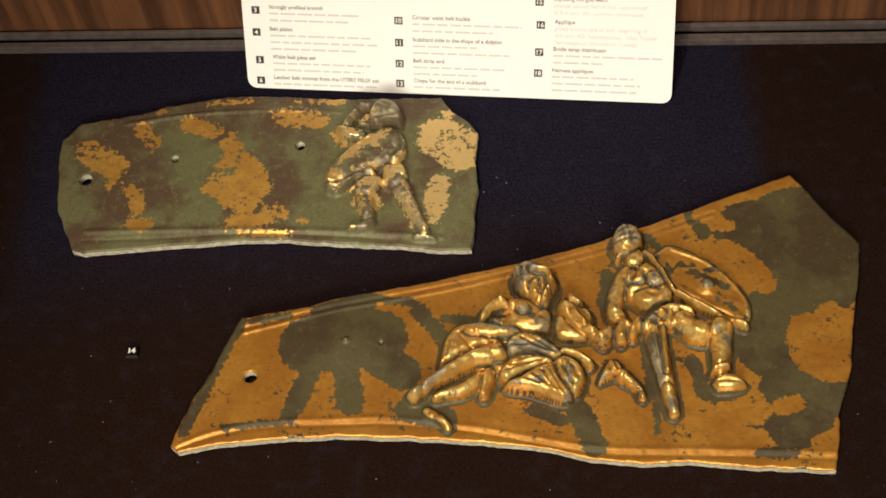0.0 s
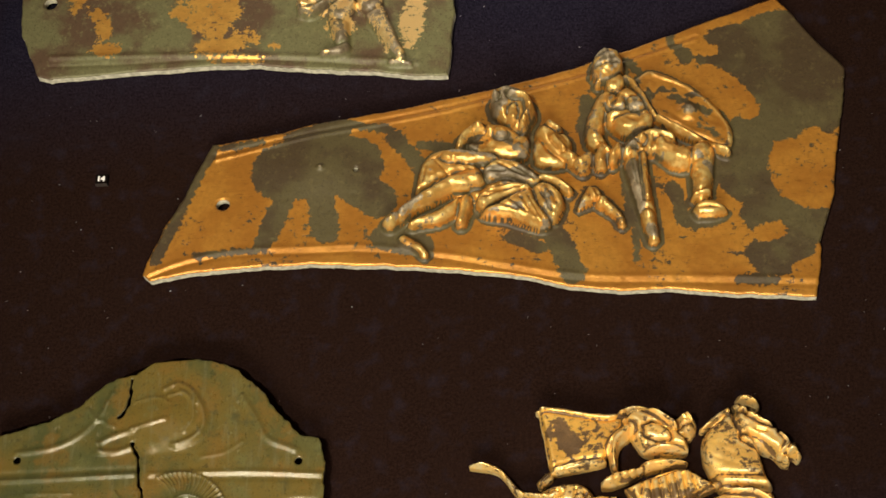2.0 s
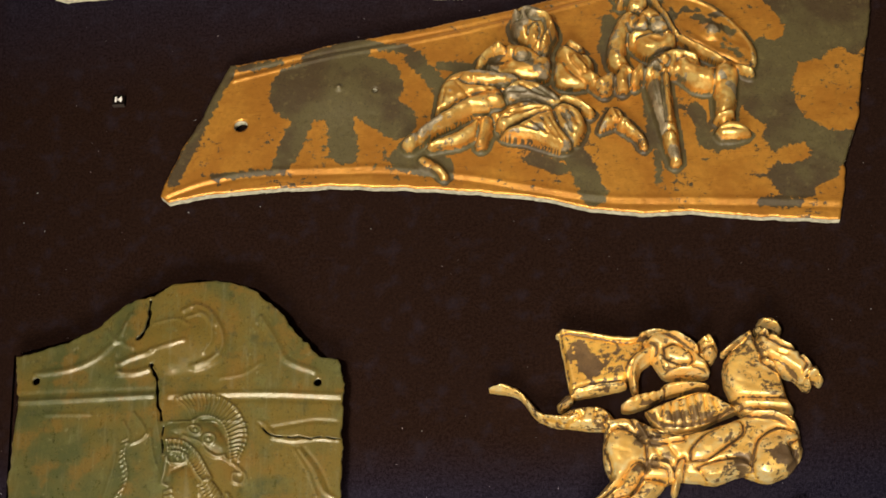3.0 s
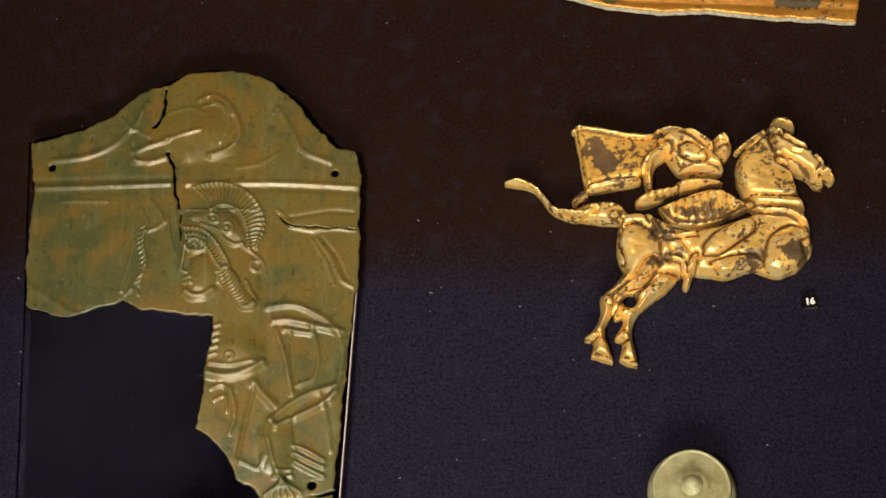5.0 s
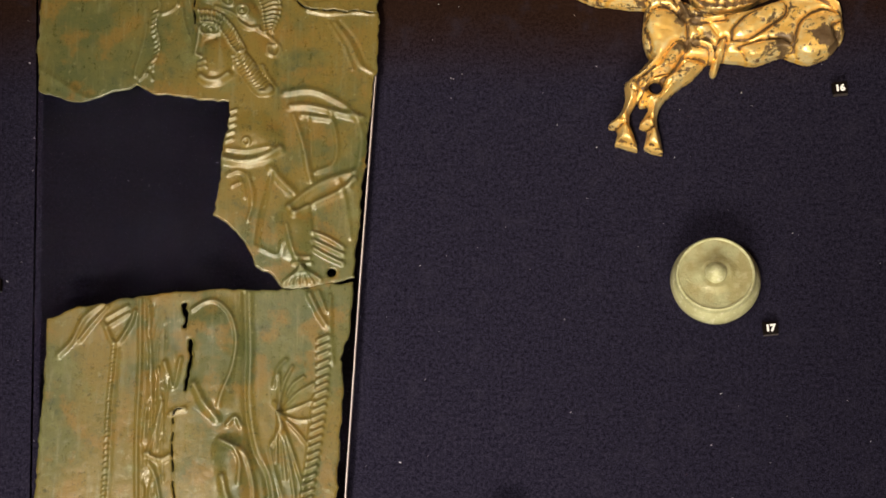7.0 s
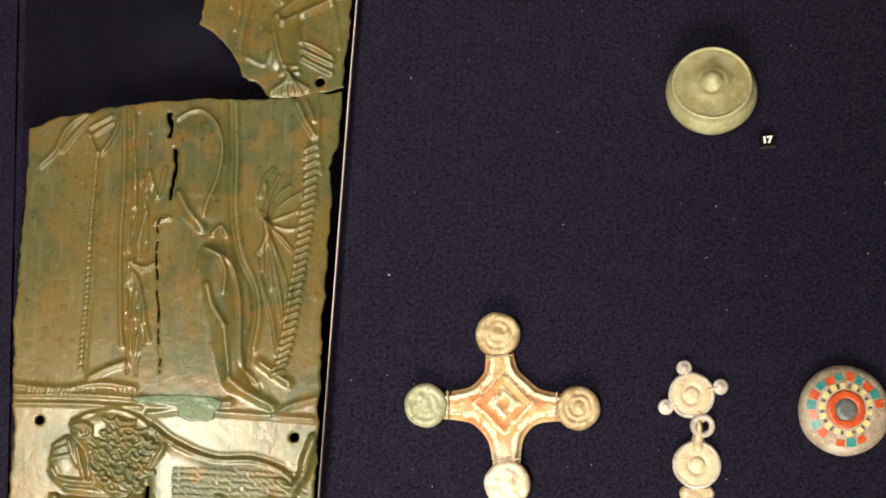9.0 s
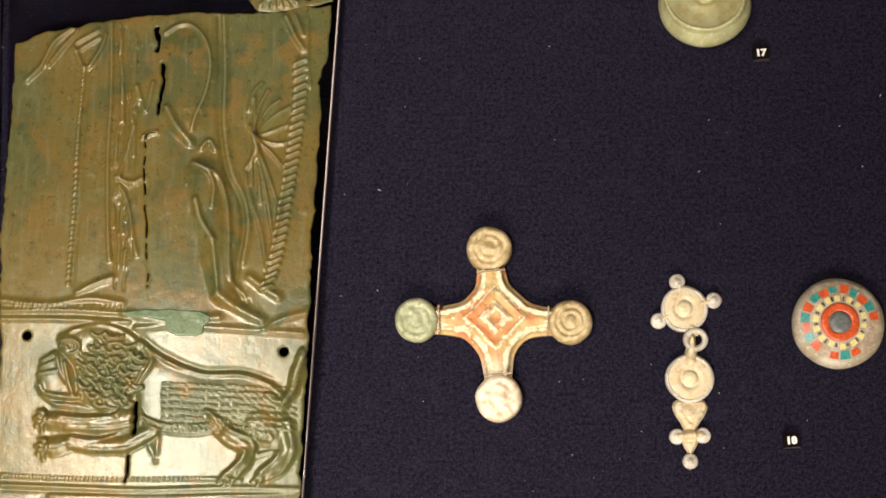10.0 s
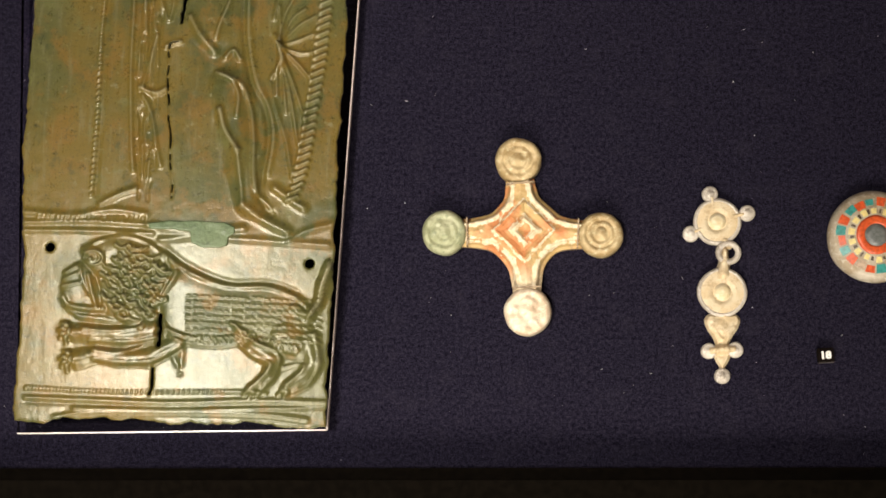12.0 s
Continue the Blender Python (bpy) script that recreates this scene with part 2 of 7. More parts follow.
ACRYLIC_EDGE = ACRYLIC_EDGE.set(Base_Color=(0.55, 0.45, 0.42), Roughness=0.2)


# ---- mesh helpers (plan numbers in millimetres) ----
MM = 0.001
FOLD = 0.055


def mesh_object(name, verts, faces, material, parent=None, label="", smooth=False):
    me = bpy.data.meshes.new(name)
    me.from_pydata(verts, [], faces)
    me.materials.append(material)
    if smooth:
        me.shade_smooth()
    me.update()
    ob = new(name, me)
    if parent:
        ob.parent = parent
    return tagged(ob, label)


def part(name, bm, material, parent=None, label="", smooth=False):
    me = bpy.data.meshes.new(name)
    bm.to_mesh(me)
    bm.free()
    me.materials.append(material)
    if smooth:
        me.shade_smooth()
    ob = new(name, me)
    if parent:
        ob.parent = parent
    return tagged(ob, label)


def box_bm(x0, x1, y0, y1, z0, z1, bevel=0.0):
    bm = bmesh.new()
    bmesh.ops.create_cube(bm, size=1.0)
    bmesh.ops.transform(bm, matrix=Matrix.Translation(((x0 + x1) / 2, (y0 + y1) / 2, (z0 + z1) / 2)) @ Matrix.Diagonal((x1 - x0, y1 - y0, z1 - z0, 1)), verts=bm.verts)
    if bevel:
        bmesh.ops.bevel(bm, geom=bm.edges[:], offset=bevel, segments=2, affect="EDGES")
    return bm


def lathe_bm(profile, n=64, wobble=0.0, seed=0, dents=0.0):
    """A turned shape about z from (radius, height) pairs in millimetres."""
    bm = bmesh.new()
    rings = []
    for r, z in profile:
        ring = []
        for i in range(n):
            a = 2 * math.pi * i / n
            k = 1 + wobble * noise.noise((math.cos(a) * 1.3 + seed, math.sin(a) * 1.3, z * 0.1))
            dz = dents * noise.noise((r * math.cos(a) * 0.3, r * math.sin(a) * 0.3, seed + 0.5))
            ring.append(bm.verts.new((r * k * MM * math.cos(a), r * k * MM * math.sin(a), (z + dz) * MM)))
        rings.append(ring)
    for lo, hi in zip(rings, rings[1:]):
        for i in range(n):
            bm.faces.new((lo[i], lo[(i + 1) % n], hi[(i + 1) % n], hi[i]))
    bmesh.ops.remove_doubles(bm, verts=bm.verts, dist=1e-6)
    bmesh.ops.recalc_face_normals(bm, faces=bm.faces)
    return bm


def empty(name, x=0.0, y=0.0, z=0.0):
    ob = new(name)
    ob.empty_display_size = 0.01
    ob.location = (x * MM, y * MM, z * MM)
    return ob


def vnoise(x, y, size, seed):
    """Smooth value noise, -1 to 1."""
    rng = np.random.default_rng(seed)
    lat = rng.uniform(-1, 1, (64, 64))
    u, v = x / size + 1000, y / size + 1000
    i, j = np.floor(u).astype(int), np.floor(v).astype(int)
    fu, fv = u - i, v - j
    fu, fv = fu * fu * (3 - 2 * fu), fv * fv * (3 - 2 * fv)
    i, j, i1, j1 = i % 64, j % 64, (i + 1) % 64, (j + 1) % 64
    return (lat[i, j] * (1 - fu) + lat[i1, j] * fu) * (1 - fv) + (lat[i, j1] * (1 - fu) + lat[i1, j1] * fu) * fv


def seg_dist(x, y, a, b):
    """Distance to a segment, and how far along it."""
    dx, dy = b[0] - a[0], b[1] - a[1]
    k = np.clip(((x - a[0]) * dx + (y - a[1]) * dy) / (dx * dx + dy * dy + 1e-9), 0, 1)
    return np.hypot(x - a[0] - k * dx, y - a[1] - k * dy), k


def curve(points, n=8):
    """A smooth line through the points."""
    p = [np.array(q, float) for q in points]
    p = [2 * p[0] - p[1]] + p + [2 * p[-1] - p[-2]]
    out = []
    for a, b, c, d in zip(p, p[1:], p[2:], p[3:]):
        for i in range(n):
            t = i / n
            out.append(0.5 * (2 * b + (c - a) * t + (2 * a - 5 * b + 4 * c - d) * t * t + (3 * b - a - 3 * c + d) * t ** 3))
    return out + [p[-2]]


def broken_edge(points, step=2.0, jag=0.5, seed=1):
    """A closed outline, walked in small steps and roughened like a torn edge."""
    out = []
    for a, b in zip(points, points[1:] + points[:1]):
        a, b = np.array(a, float), np.array(b, float)
        n = max(1, int(np.hypot(*(b - a)) / step))
        out += [a + (b - a) * i / n for i in range(n)]
    p = np.array(out)
    p[:, 0] += jag * (0.7 * vnoise(p[:, 0], p[:, 1], 2.3, seed) + vnoise(p[:, 0], p[:, 1], 8, seed + 1))
    p[:, 1] += jag * (0.7 * vnoise(p[:, 0], p[:, 1], 2.3, seed + 2) + vnoise(p[:, 0], p[:, 1], 8, seed + 3))
    return p


class Relief:
    """A beaten or cast plate: an outline, and a height at each place, on a fine grid of millimetres."""

    def __init__(self, x0, y0, x1, y1, res, beaten=False, warp=1.0, pile=0.3):
        self.res, self.beaten, self.pile = res, beaten, pile
        self.x, self.y = np.meshgrid(np.arange(x0, x1, res), np.arange(y0, y1, res), indexing="ij")
        self.wx = self.x + warp * (0.55 * vnoise(self.x, self.y, 6.5, 41) + 0.25 * vnoise(self.x, self.y, 2.4, 42))
        self.wy = self.y + warp * (0.55 * vnoise(self.x, self.y, 6.5, 43) + 0.25 * vnoise(self.x, self.y, 2.4, 44))
        self.low = np.zeros(self.x.shape)       # beaten ridges and grooves
        self.high = np.zeros(self.x.shape)      # figures in high relief
        self.s = np.full(self.x.shape, 1e3)     # less than 0 inside the outline
        self.g = np.full(self.x.shape, -50.0)    # less than 0 where gilded

    def window(self, pts, reach):
        a = np.array([q[:2] for q in pts])
        lo, hi = a.min(0) - reach, a.max(0) + reach
        i0, i1 = np.searchsorted(self.x[:, 0], (lo[0], hi[0]))
        j0, j1 = np.searchsorted(self.y[0], (lo[1], hi[1]))
        return slice(i0, i1), slice(j0, j1)

    def line_dist(self, pts, w):
        x, y = self.x[w], self.y[w]
        d = np.full(x.shape, 1e3)
        if len(pts) == 1:
            return np.hypot(x - pts[0][0], y - pts[0][1])
        for a, b in zip(pts, pts[1:]):
            d = np.minimum(d, seg_dist(x, y, a, b)[0])
        return d

    def outline(self, p):
        p = np.asarray(p)
        d, inside = np.full(self.x.shape, 1e3), np.zeros(self.x.shape, bool)
        for a, b in zip(p, np.roll(p, -1, 0)):
            d = np.minimum(d, seg_dist(self.x, self.y, a, b)[0])
            cross = (a[1] > self.y) != (b[1] > self.y)
            inside ^= cross & (self.x < (b[0] - a[0]) * (self.y - a[1]) / (b[1] - a[1] + 1e-12) + a[0])
        self.s = np.minimum(self.s, np.where(inside, -d, d))

    def hole(self, pt, rx, ry=None):
        d = (np.hypot((self.x - pt[0]) / rx, (self.y - pt[1]) / (ry or rx)) - 1) * rx
        self.s = np.maximum(self.s, -d)

    def slit(self, pts, r):
        p = np.array(curve(pts, 6))
        p = p + 0.9 * np.c_[vnoise(p[:, 0], p[:, 1], 3.5, 61), vnoise(p[:, 0], p[:, 1], 3.5, 62)]
        w = self.window(p, r + 3)
        self.s[w] = np.maximum(self.s[w], r - self.line_dist(p, w) + 0.55 * r * vnoise(self.x[w], self.y[w], 2.4, 5))

    def ridge(self, pts, width, height, smooth=True):
        if smooth and len(pts) > 2:
            pts = curve(pts)
        if self.beaten:
            height = height * 0.46
        w = self.window(pts, width * 3)
        self.low[w] += height * np.exp(-(self.line_dist(pts, w) / width) ** 2)

    def teeth(self, pts, count, dx, dy, width, height):
        """Short strokes set along a line."""
        c = np.array(curve(pts, 24))
        for k in np.linspace(0, len(c) - 1, count).astype(int):
            a = c[k]
            self.ridge([(a[0] - dx / 2, a[1] - dy / 2), (a[0] + dx / 2, a[1] + dy / 2)], width, height)

    def dome(self, pts, radii, height, shape=False, blend=0.8):
        """A rounded limb along a line, with a radius at each of its ends; shape: it widens the outline too."""
        if not isinstance(radii, (list, tuple)):
            radii = [radii] * len(pts)
        if len(pts) == 1:
            pts, radii = [pts[0], (pts[0][0] + 0.01, pts[0][1])], [radii[0]] * 2
        w = self.window(pts, max(radii) + 4)
        x, y = self.wx[w], self.wy[w]
        v, s = np.zeros(x.shape), np.full(x.shape, 1e3)
        for (a, b), (ra, rb) in zip(zip(pts, pts[1:]), zip(radii, radii[1:])):
            d, k = seg_dist(x, y, a, b)
            r = ra + (rb - ra) * k
            q = np.clip(1 - (d / (r * (1.25 if self.beaten else 1.0))) ** 2, 0, 1)
            v = np.maximum(v, height * (0.6 * q ** 1.6 if self.beaten else 1.15 * q ** 0.72))
            s = np.minimum(s, d - r)
        old = self.high[w]
        if not self.beaten:
            seam = np.exp(-((s - 0.3) / 0.55) ** 2) * (old > 1.0)
            old = old * (1 - 0.30 * seam)
            self.g[w] = np.maximum(self.g[w], np.where(seam > 0.3, 1.8, -50))
            v = v * 1.2
            self.high[w] = np.maximum(old, v) + self.pile * np.minimum(old, v)
        else:
            self.high[w] = np.maximum(old, v)
        if shape:
            self.s[w] = np.minimum(self.s[w], s)

    def puff(self, pts, base, height, width, shape=False, seam=0.28):
        """A rounded form inside a smooth closed line, laid over what is under it; width: how far its edge is rounded."""
        p = curve(list(pts) + [pts[0]], 5)
        w = self.window(p, 6)
        x, y = self.wx[w], self.wy[w]
        d, inside = np.full(x.shape, 1e3), np.zeros(x.shape, bool)
        for a, b in zip(p, p[1:]):
            d = np.minimum(d, seg_dist(x, y, a, b)[0])
            cross = (a[1] > y) != (b[1] > y)
            inside ^= cross & (x < (b[0] - a[0]) * (y - a[1]) / (b[1] - a[1] + 1e-12) + a[0])
        k = np.clip(d / width, 0, 1)
        if self.beaten:
            height, seam = height * 0.45, 0.0
        v = base * np.clip(d / 0.8, 0, 1) ** 0.5 + height * np.sqrt(1 - (1 - k) ** 2)
        old = self.high[w] * (1 - seam * np.exp(-(d / 0.9) ** 2))
        self.high[w] = np.where(inside, np.maximum(v, 0.35 * old), old)
        if shape:
            self.s[w] = np.minimum(self.s[w], np.where(inside, -d, d))

    def limb(self, pts, radii, height, shape=False):
        """A rounded limb laid over what is under it, with a radius at each point."""
        c = np.array(curve(pts, 6))
        rr = np.interp(np.linspace(0, len(pts) - 1, len(c)), np.arange(len(pts)), radii)
        w = self.window(c, max(radii) + 4)
        x, y = self.wx[w], self.wy[w]
        s = np.full(x.shape, 1e3)
        v = np.zeros(x.shape)
        for a, b, ra, rb in zip(c, c[1:], rr, rr[1:]):
            d, k = seg_dist(x, y, a, b)
            r = ra + (rb - ra) * k
            s = np.minimum(s, d - r)
            v = np.maximum(v, height * np.clip(1 - (d / r) ** 2, 0, 1) ** 0.6)
        old = self.high[w] * (1 - 0.3 * np.exp(-(s / 0.9) ** 2))
        self.high[w] = np.where(s < 0, np.maximum(v, old), old)
        if shape:
            self.s[w] = np.minimum(self.s[w], s)

    def swell(self, reach):
        """How far each place stands above its surroundings."""
        h, n = self.low + self.high, max(1, int(reach / self.res))
        b = h
        for axis in (0, 1):
            c = np.cumsum(np.pad(b, [(n + 1, n) if a == axis else (0, 0) for a in (0, 1)], mode="edge"), axis)
            b = (np.take(c, np.arange(2 * n + 1, c.shape[axis]), axis) - np.take(c, np.arange(c.shape[axis] - 2 * n - 1), axis)) / (2 * n + 1)
        return h - b

    def disc(self, pt, rx, ry, turn, height, flat=0.6):
        """A shield or boss: an ellipse with a rounded edge."""
        c, s = math.cos(radians(turn)), math.sin(radians(turn))
        w = self.window([pt], max(rx, ry) + 2)
        x, y = self.x[w] - pt[0], self.y[w] - pt[1]
        d = np.hypot((x * c + y * s) / rx, (-x * s + y * c) / ry)
        self.high[w] = np.maximum(self.high[w], height * np.clip(1 - d ** 2, 0, 1) ** (0.5 * (1 - flat) + 0.08))

    def oval(self, pt, rx, ry, turn, width, height):
        """A raised rim in the shape of an ellipse."""
        c, s = math.cos(radians(turn)), math.sin(radians(turn))
        ring = [(rx * math.cos(a), ry * math.sin(a)) for a in np.linspace(0, 2 * math.pi, 25)]
        self.ridge([(pt[0] + u * c - v * s, pt[1] + u * s + v * c) for u, v in ring], width, height)

    def gild(self, *strokes, sign=1):
        """Gilded (sign 1) or bare (sign -1) patches: each a radius and a line."""
        for r, *pts in strokes:
            w = self.window(pts, r + 14)
            d = self.line_dist(pts, w) - r
            self.g[w] = np.minimum(self.g[w], d) if sign > 0 else np.maximum(self.g[w], -d)

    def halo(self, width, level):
        """Gold gone round the figures: dark patina that also paints their contact shade."""
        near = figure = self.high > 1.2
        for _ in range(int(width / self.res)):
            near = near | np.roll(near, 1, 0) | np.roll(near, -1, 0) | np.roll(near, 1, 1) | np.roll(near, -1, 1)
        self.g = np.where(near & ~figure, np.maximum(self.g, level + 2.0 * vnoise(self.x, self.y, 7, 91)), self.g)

    def soften(self, times=1, crease=FOLD):
        fold = vnoise(self.x + 1.5 * self.y, self.y, 3.4, 51) + 0.6 * vnoise(self.x, self.y, 1.9, 52)
        self.high = self.high * (1 + (0.0 if self.beaten else crease) * fold)
        for _ in range(times):
            h = self.high
            self.high = (4 * h + np.roll(h, 1, 0) + np.roll(h, -1, 0) + np.roll(h, 1, 1) + np.roll(h, -1, 1)) / 8

    def build(self, name, material, edge_material, base, thick, bend=None, parent=None, label="", rough=0.12, round_edge=1.0, foot=0.0, lean=(0.0, 0.0)):
        """The plate as one mesh, its sides dressed in the edge material. base: height of its underside; thick: its thickness."""
        x, y, s, res = self.x.copy(), self.y.copy(), self.s, self.res
        cell = (s[:-1, :-1] + s[1:, :-1] + s[:-1, 1:] + s[1:, 1:]) < 0
        gx, gy = np.gradient(s, res)
        used, out = np.zeros(s.shape, bool), np.zeros(s.shape, bool)
        for i, j in ((0, 0), (1, 0), (0, 1), (1, 1)):
            v = (slice(i, s.shape[0] - 1 + i), slice(j, s.shape[1] - 1 + j))
            used[v] |= cell
            out[v] |= ~cell
        rim = used & out
        k = np.clip(s, -res, res) / (gx ** 2 + gy ** 2 + 0.05)
        x[rim] -= np.clip((k * gx)[rim], -res, res)
        y[rim] -= np.clip((k * gy)[rim], -res, res)
        curve_z = bend(x, y) if bend else np.zeros(s.shape)
        x, y = x + lean[0] * curve_z, y + lean[1] * curve_z
        fall = np.clip(-s / round_edge, 0, 1)
        top = base + curve_z + thick - 0.18 * thick * (1 - fall) ** 2 + self.low + self.high * (0.25 + 0.75 * fall)
        top = top + rough * (vnoise(x, y, 3.1, 11) + 1.6 * vnoise(x, y, 13, 12) + 0.4 * vnoise(x, y, 1.3, 13))
        under = np.full(s.shape, foot) + 0 * top if foot else base + curve_z
        top = np.maximum(top, under + 0.3)
        index = np.full(s.shape, -1)
        n = int(used.sum())
        index[used] = np.arange(n)
        co = np.concatenate([np.c_[x[used], y[used], top[used]], np.c_[x[used], y[used], under[used]]]) * MM
        a, b, c, d = index[:-1, :-1][cell], index[1:, :-1][cell], index[1:, 1:][cell], index[:-1, 1:][cell]
        quads = np.c_[a, b, c, d]
        edges = np.concatenate([quads[:, (0, 1)], quads[:, (1, 2)], quads[:, (2, 3)], quads[:, (3, 0)]])
        key = edges[:, 0].astype(np.int64) * n + edges[:, 1]
        back = edges[:, 1].astype(np.int64) * n + edges[:, 0]
        e = edges[~np.isin(key, back)]
        sides = np.c_[e[:, 1], e[:, 0], e[:, 0] + n, e[:, 1] + n]
        faces = np.concatenate([quads, quads[:, ::-1] + n, sides])
        me = bpy.data.meshes.new(name)
        me.from_pydata(co.tolist(), [], faces.tolist())
        me.materials.append(material), me.materials.append(edge_material)
        q = len(quads)
        me.polygons.foreach_set("material_index", np.r_[np.zeros(2 * q), np.ones(len(sides))].astype(np.int32))
        me.polygons.foreach_set("use_smooth", np.r_[np.ones(2 * q), np.zeros(len(sides))].astype(bool))
        at = me.attributes.new("polish", "FLOAT", "POINT")
        v = np.clip(0.3 * np.clip((self.high - 2.5) / 5, 0, 1) + np.clip(self.swell(2.2) / 1.1, 0, 1) * (1.0 if self.beaten else np.clip(self.high - 1, 0, 1)), 0, 1)[used]
        at.data.foreach_set("value", np.r_[v, v].astype(np.float32))
        at = me.attributes.new("gild", "FLOAT", "POINT")
        v = np.clip(0.5 - self.g[used] / 12, 0, 1)
        at.data.foreach_set("value", np.r_[v, v].astype(np.float32))
        me.update()
        ob = new(name, me)
        if parent:
            ob.parent = parent
        return tagged(ob, label)


def words(text, size, material, parent, matrix, name="lettering", bold=0.0, squeeze=1.0):
    """Lettering as a flat mesh of its own, a hair above what it is printed on."""
    data = bpy.data.curves.new(name, "FONT")
    data.body, data.size, data.extrude, data.offset, data.resolution_u = text, size, 0.00008, bold, 2
    ob = bpy.data.objects.new(name, data)
    scene.collection.objects.link(ob)
    bpy.context.view_layer.update()
    me = bpy.data.meshes.new_from_object(ob.evaluated_get(bpy.context.evaluated_depsgraph_get()))
    bpy.data.objects.remove(ob)
    me.transform(matrix @ Matrix.Diagonal((squeeze, 1, 1, 1)))
    me.materials.clear()
    me.materials.append(material)
    made = new(name, me)
    made.parent = parent
    return made


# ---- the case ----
board = tagged(part("display_board", box_bm(-0.75, 0.75, -0.11, 0.78, -0.02, 0.0), VELVET), "dark blue velvet display board, brown reflection painted across its middle", "display board", kind="structure")
rail = empty("rear_rail", -18, 695.5)
rail.rotation_euler = (0, 0, radians(-4.6))
part("lower_bead", box_bm(-0.75, 0.75, -0.003, 0.003, 0.0, 0.006, 0.001), RAIL_METAL, rail)
part("channel", box_bm(-0.75, 0.75, 0.003, 0.007, 0.0005, 0.002), BLACK_FRAME, rail)
part("upper_bead", box_bm(-0.75, 0.75, 0.007, 0.0105, 0.0005, 0.008, 0.001), RAIL_METAL, rail)
tagged(rail, "dull metal channel along the rear edge of the board", "rail", kind="structure")
back = part("wall_north", box_bm(-1.2, 1.2, 0.0, 0.03, -0.3, 1.0), WOOD)
back.location, back.rotation_euler = (-0.016, 0.7075, 0), (0, 0, radians(-4.6))
tagged(back, "brown wooden back panel with vertical grain", "wall", kind="structure")
tagged(part("case_plinth", box_bm(-0.74, 0.74, -0.29, 0.66, -0.9, -0.022), BLACK_FRAME), "plain dark plinth of the display case", "plinth", kind="structure")
lip = tagged(part("front_frame", box_bm(-0.75, 0.75, -0.30, -0.1015, -0.02, 0.019, 0.005), BLACK_FRAME), "black front frame of the display case", "case frame", kind="structure")
for name, b in (("wall_west", (-2.6, -2.5, -2.6, 2.6, -0.9, 2.4)), ("wall_east", (2.5, 2.6, -2.6, 2.6, -0.9, 2.4)),
                ("wall_south", (-2.5, 2.5, -2.6, -2.5, -0.9, 2.4)), ("wall_far", (-2.5, 2.5, 2.5, 2.6, -0.9, 2.4))):
    tagged(part(name, box_bm(*b), WALL_PAINT), "plain brownish gallery wall in dim light", "wall", kind="structure")
tagged(part("ceiling", box_bm(-2.6, 2.6, -2.6, 2.6, 2.4, 2.5), WALL_PAINT), "plain dim gallery ceiling", "ceiling", kind="structure")
tagged(part("floor", box_bm(-2.6, 2.6, -2.6, 2.6, -1.0, -0.9), WALL_PAINT), "plain dim gallery floor", "floor", kind="structure")


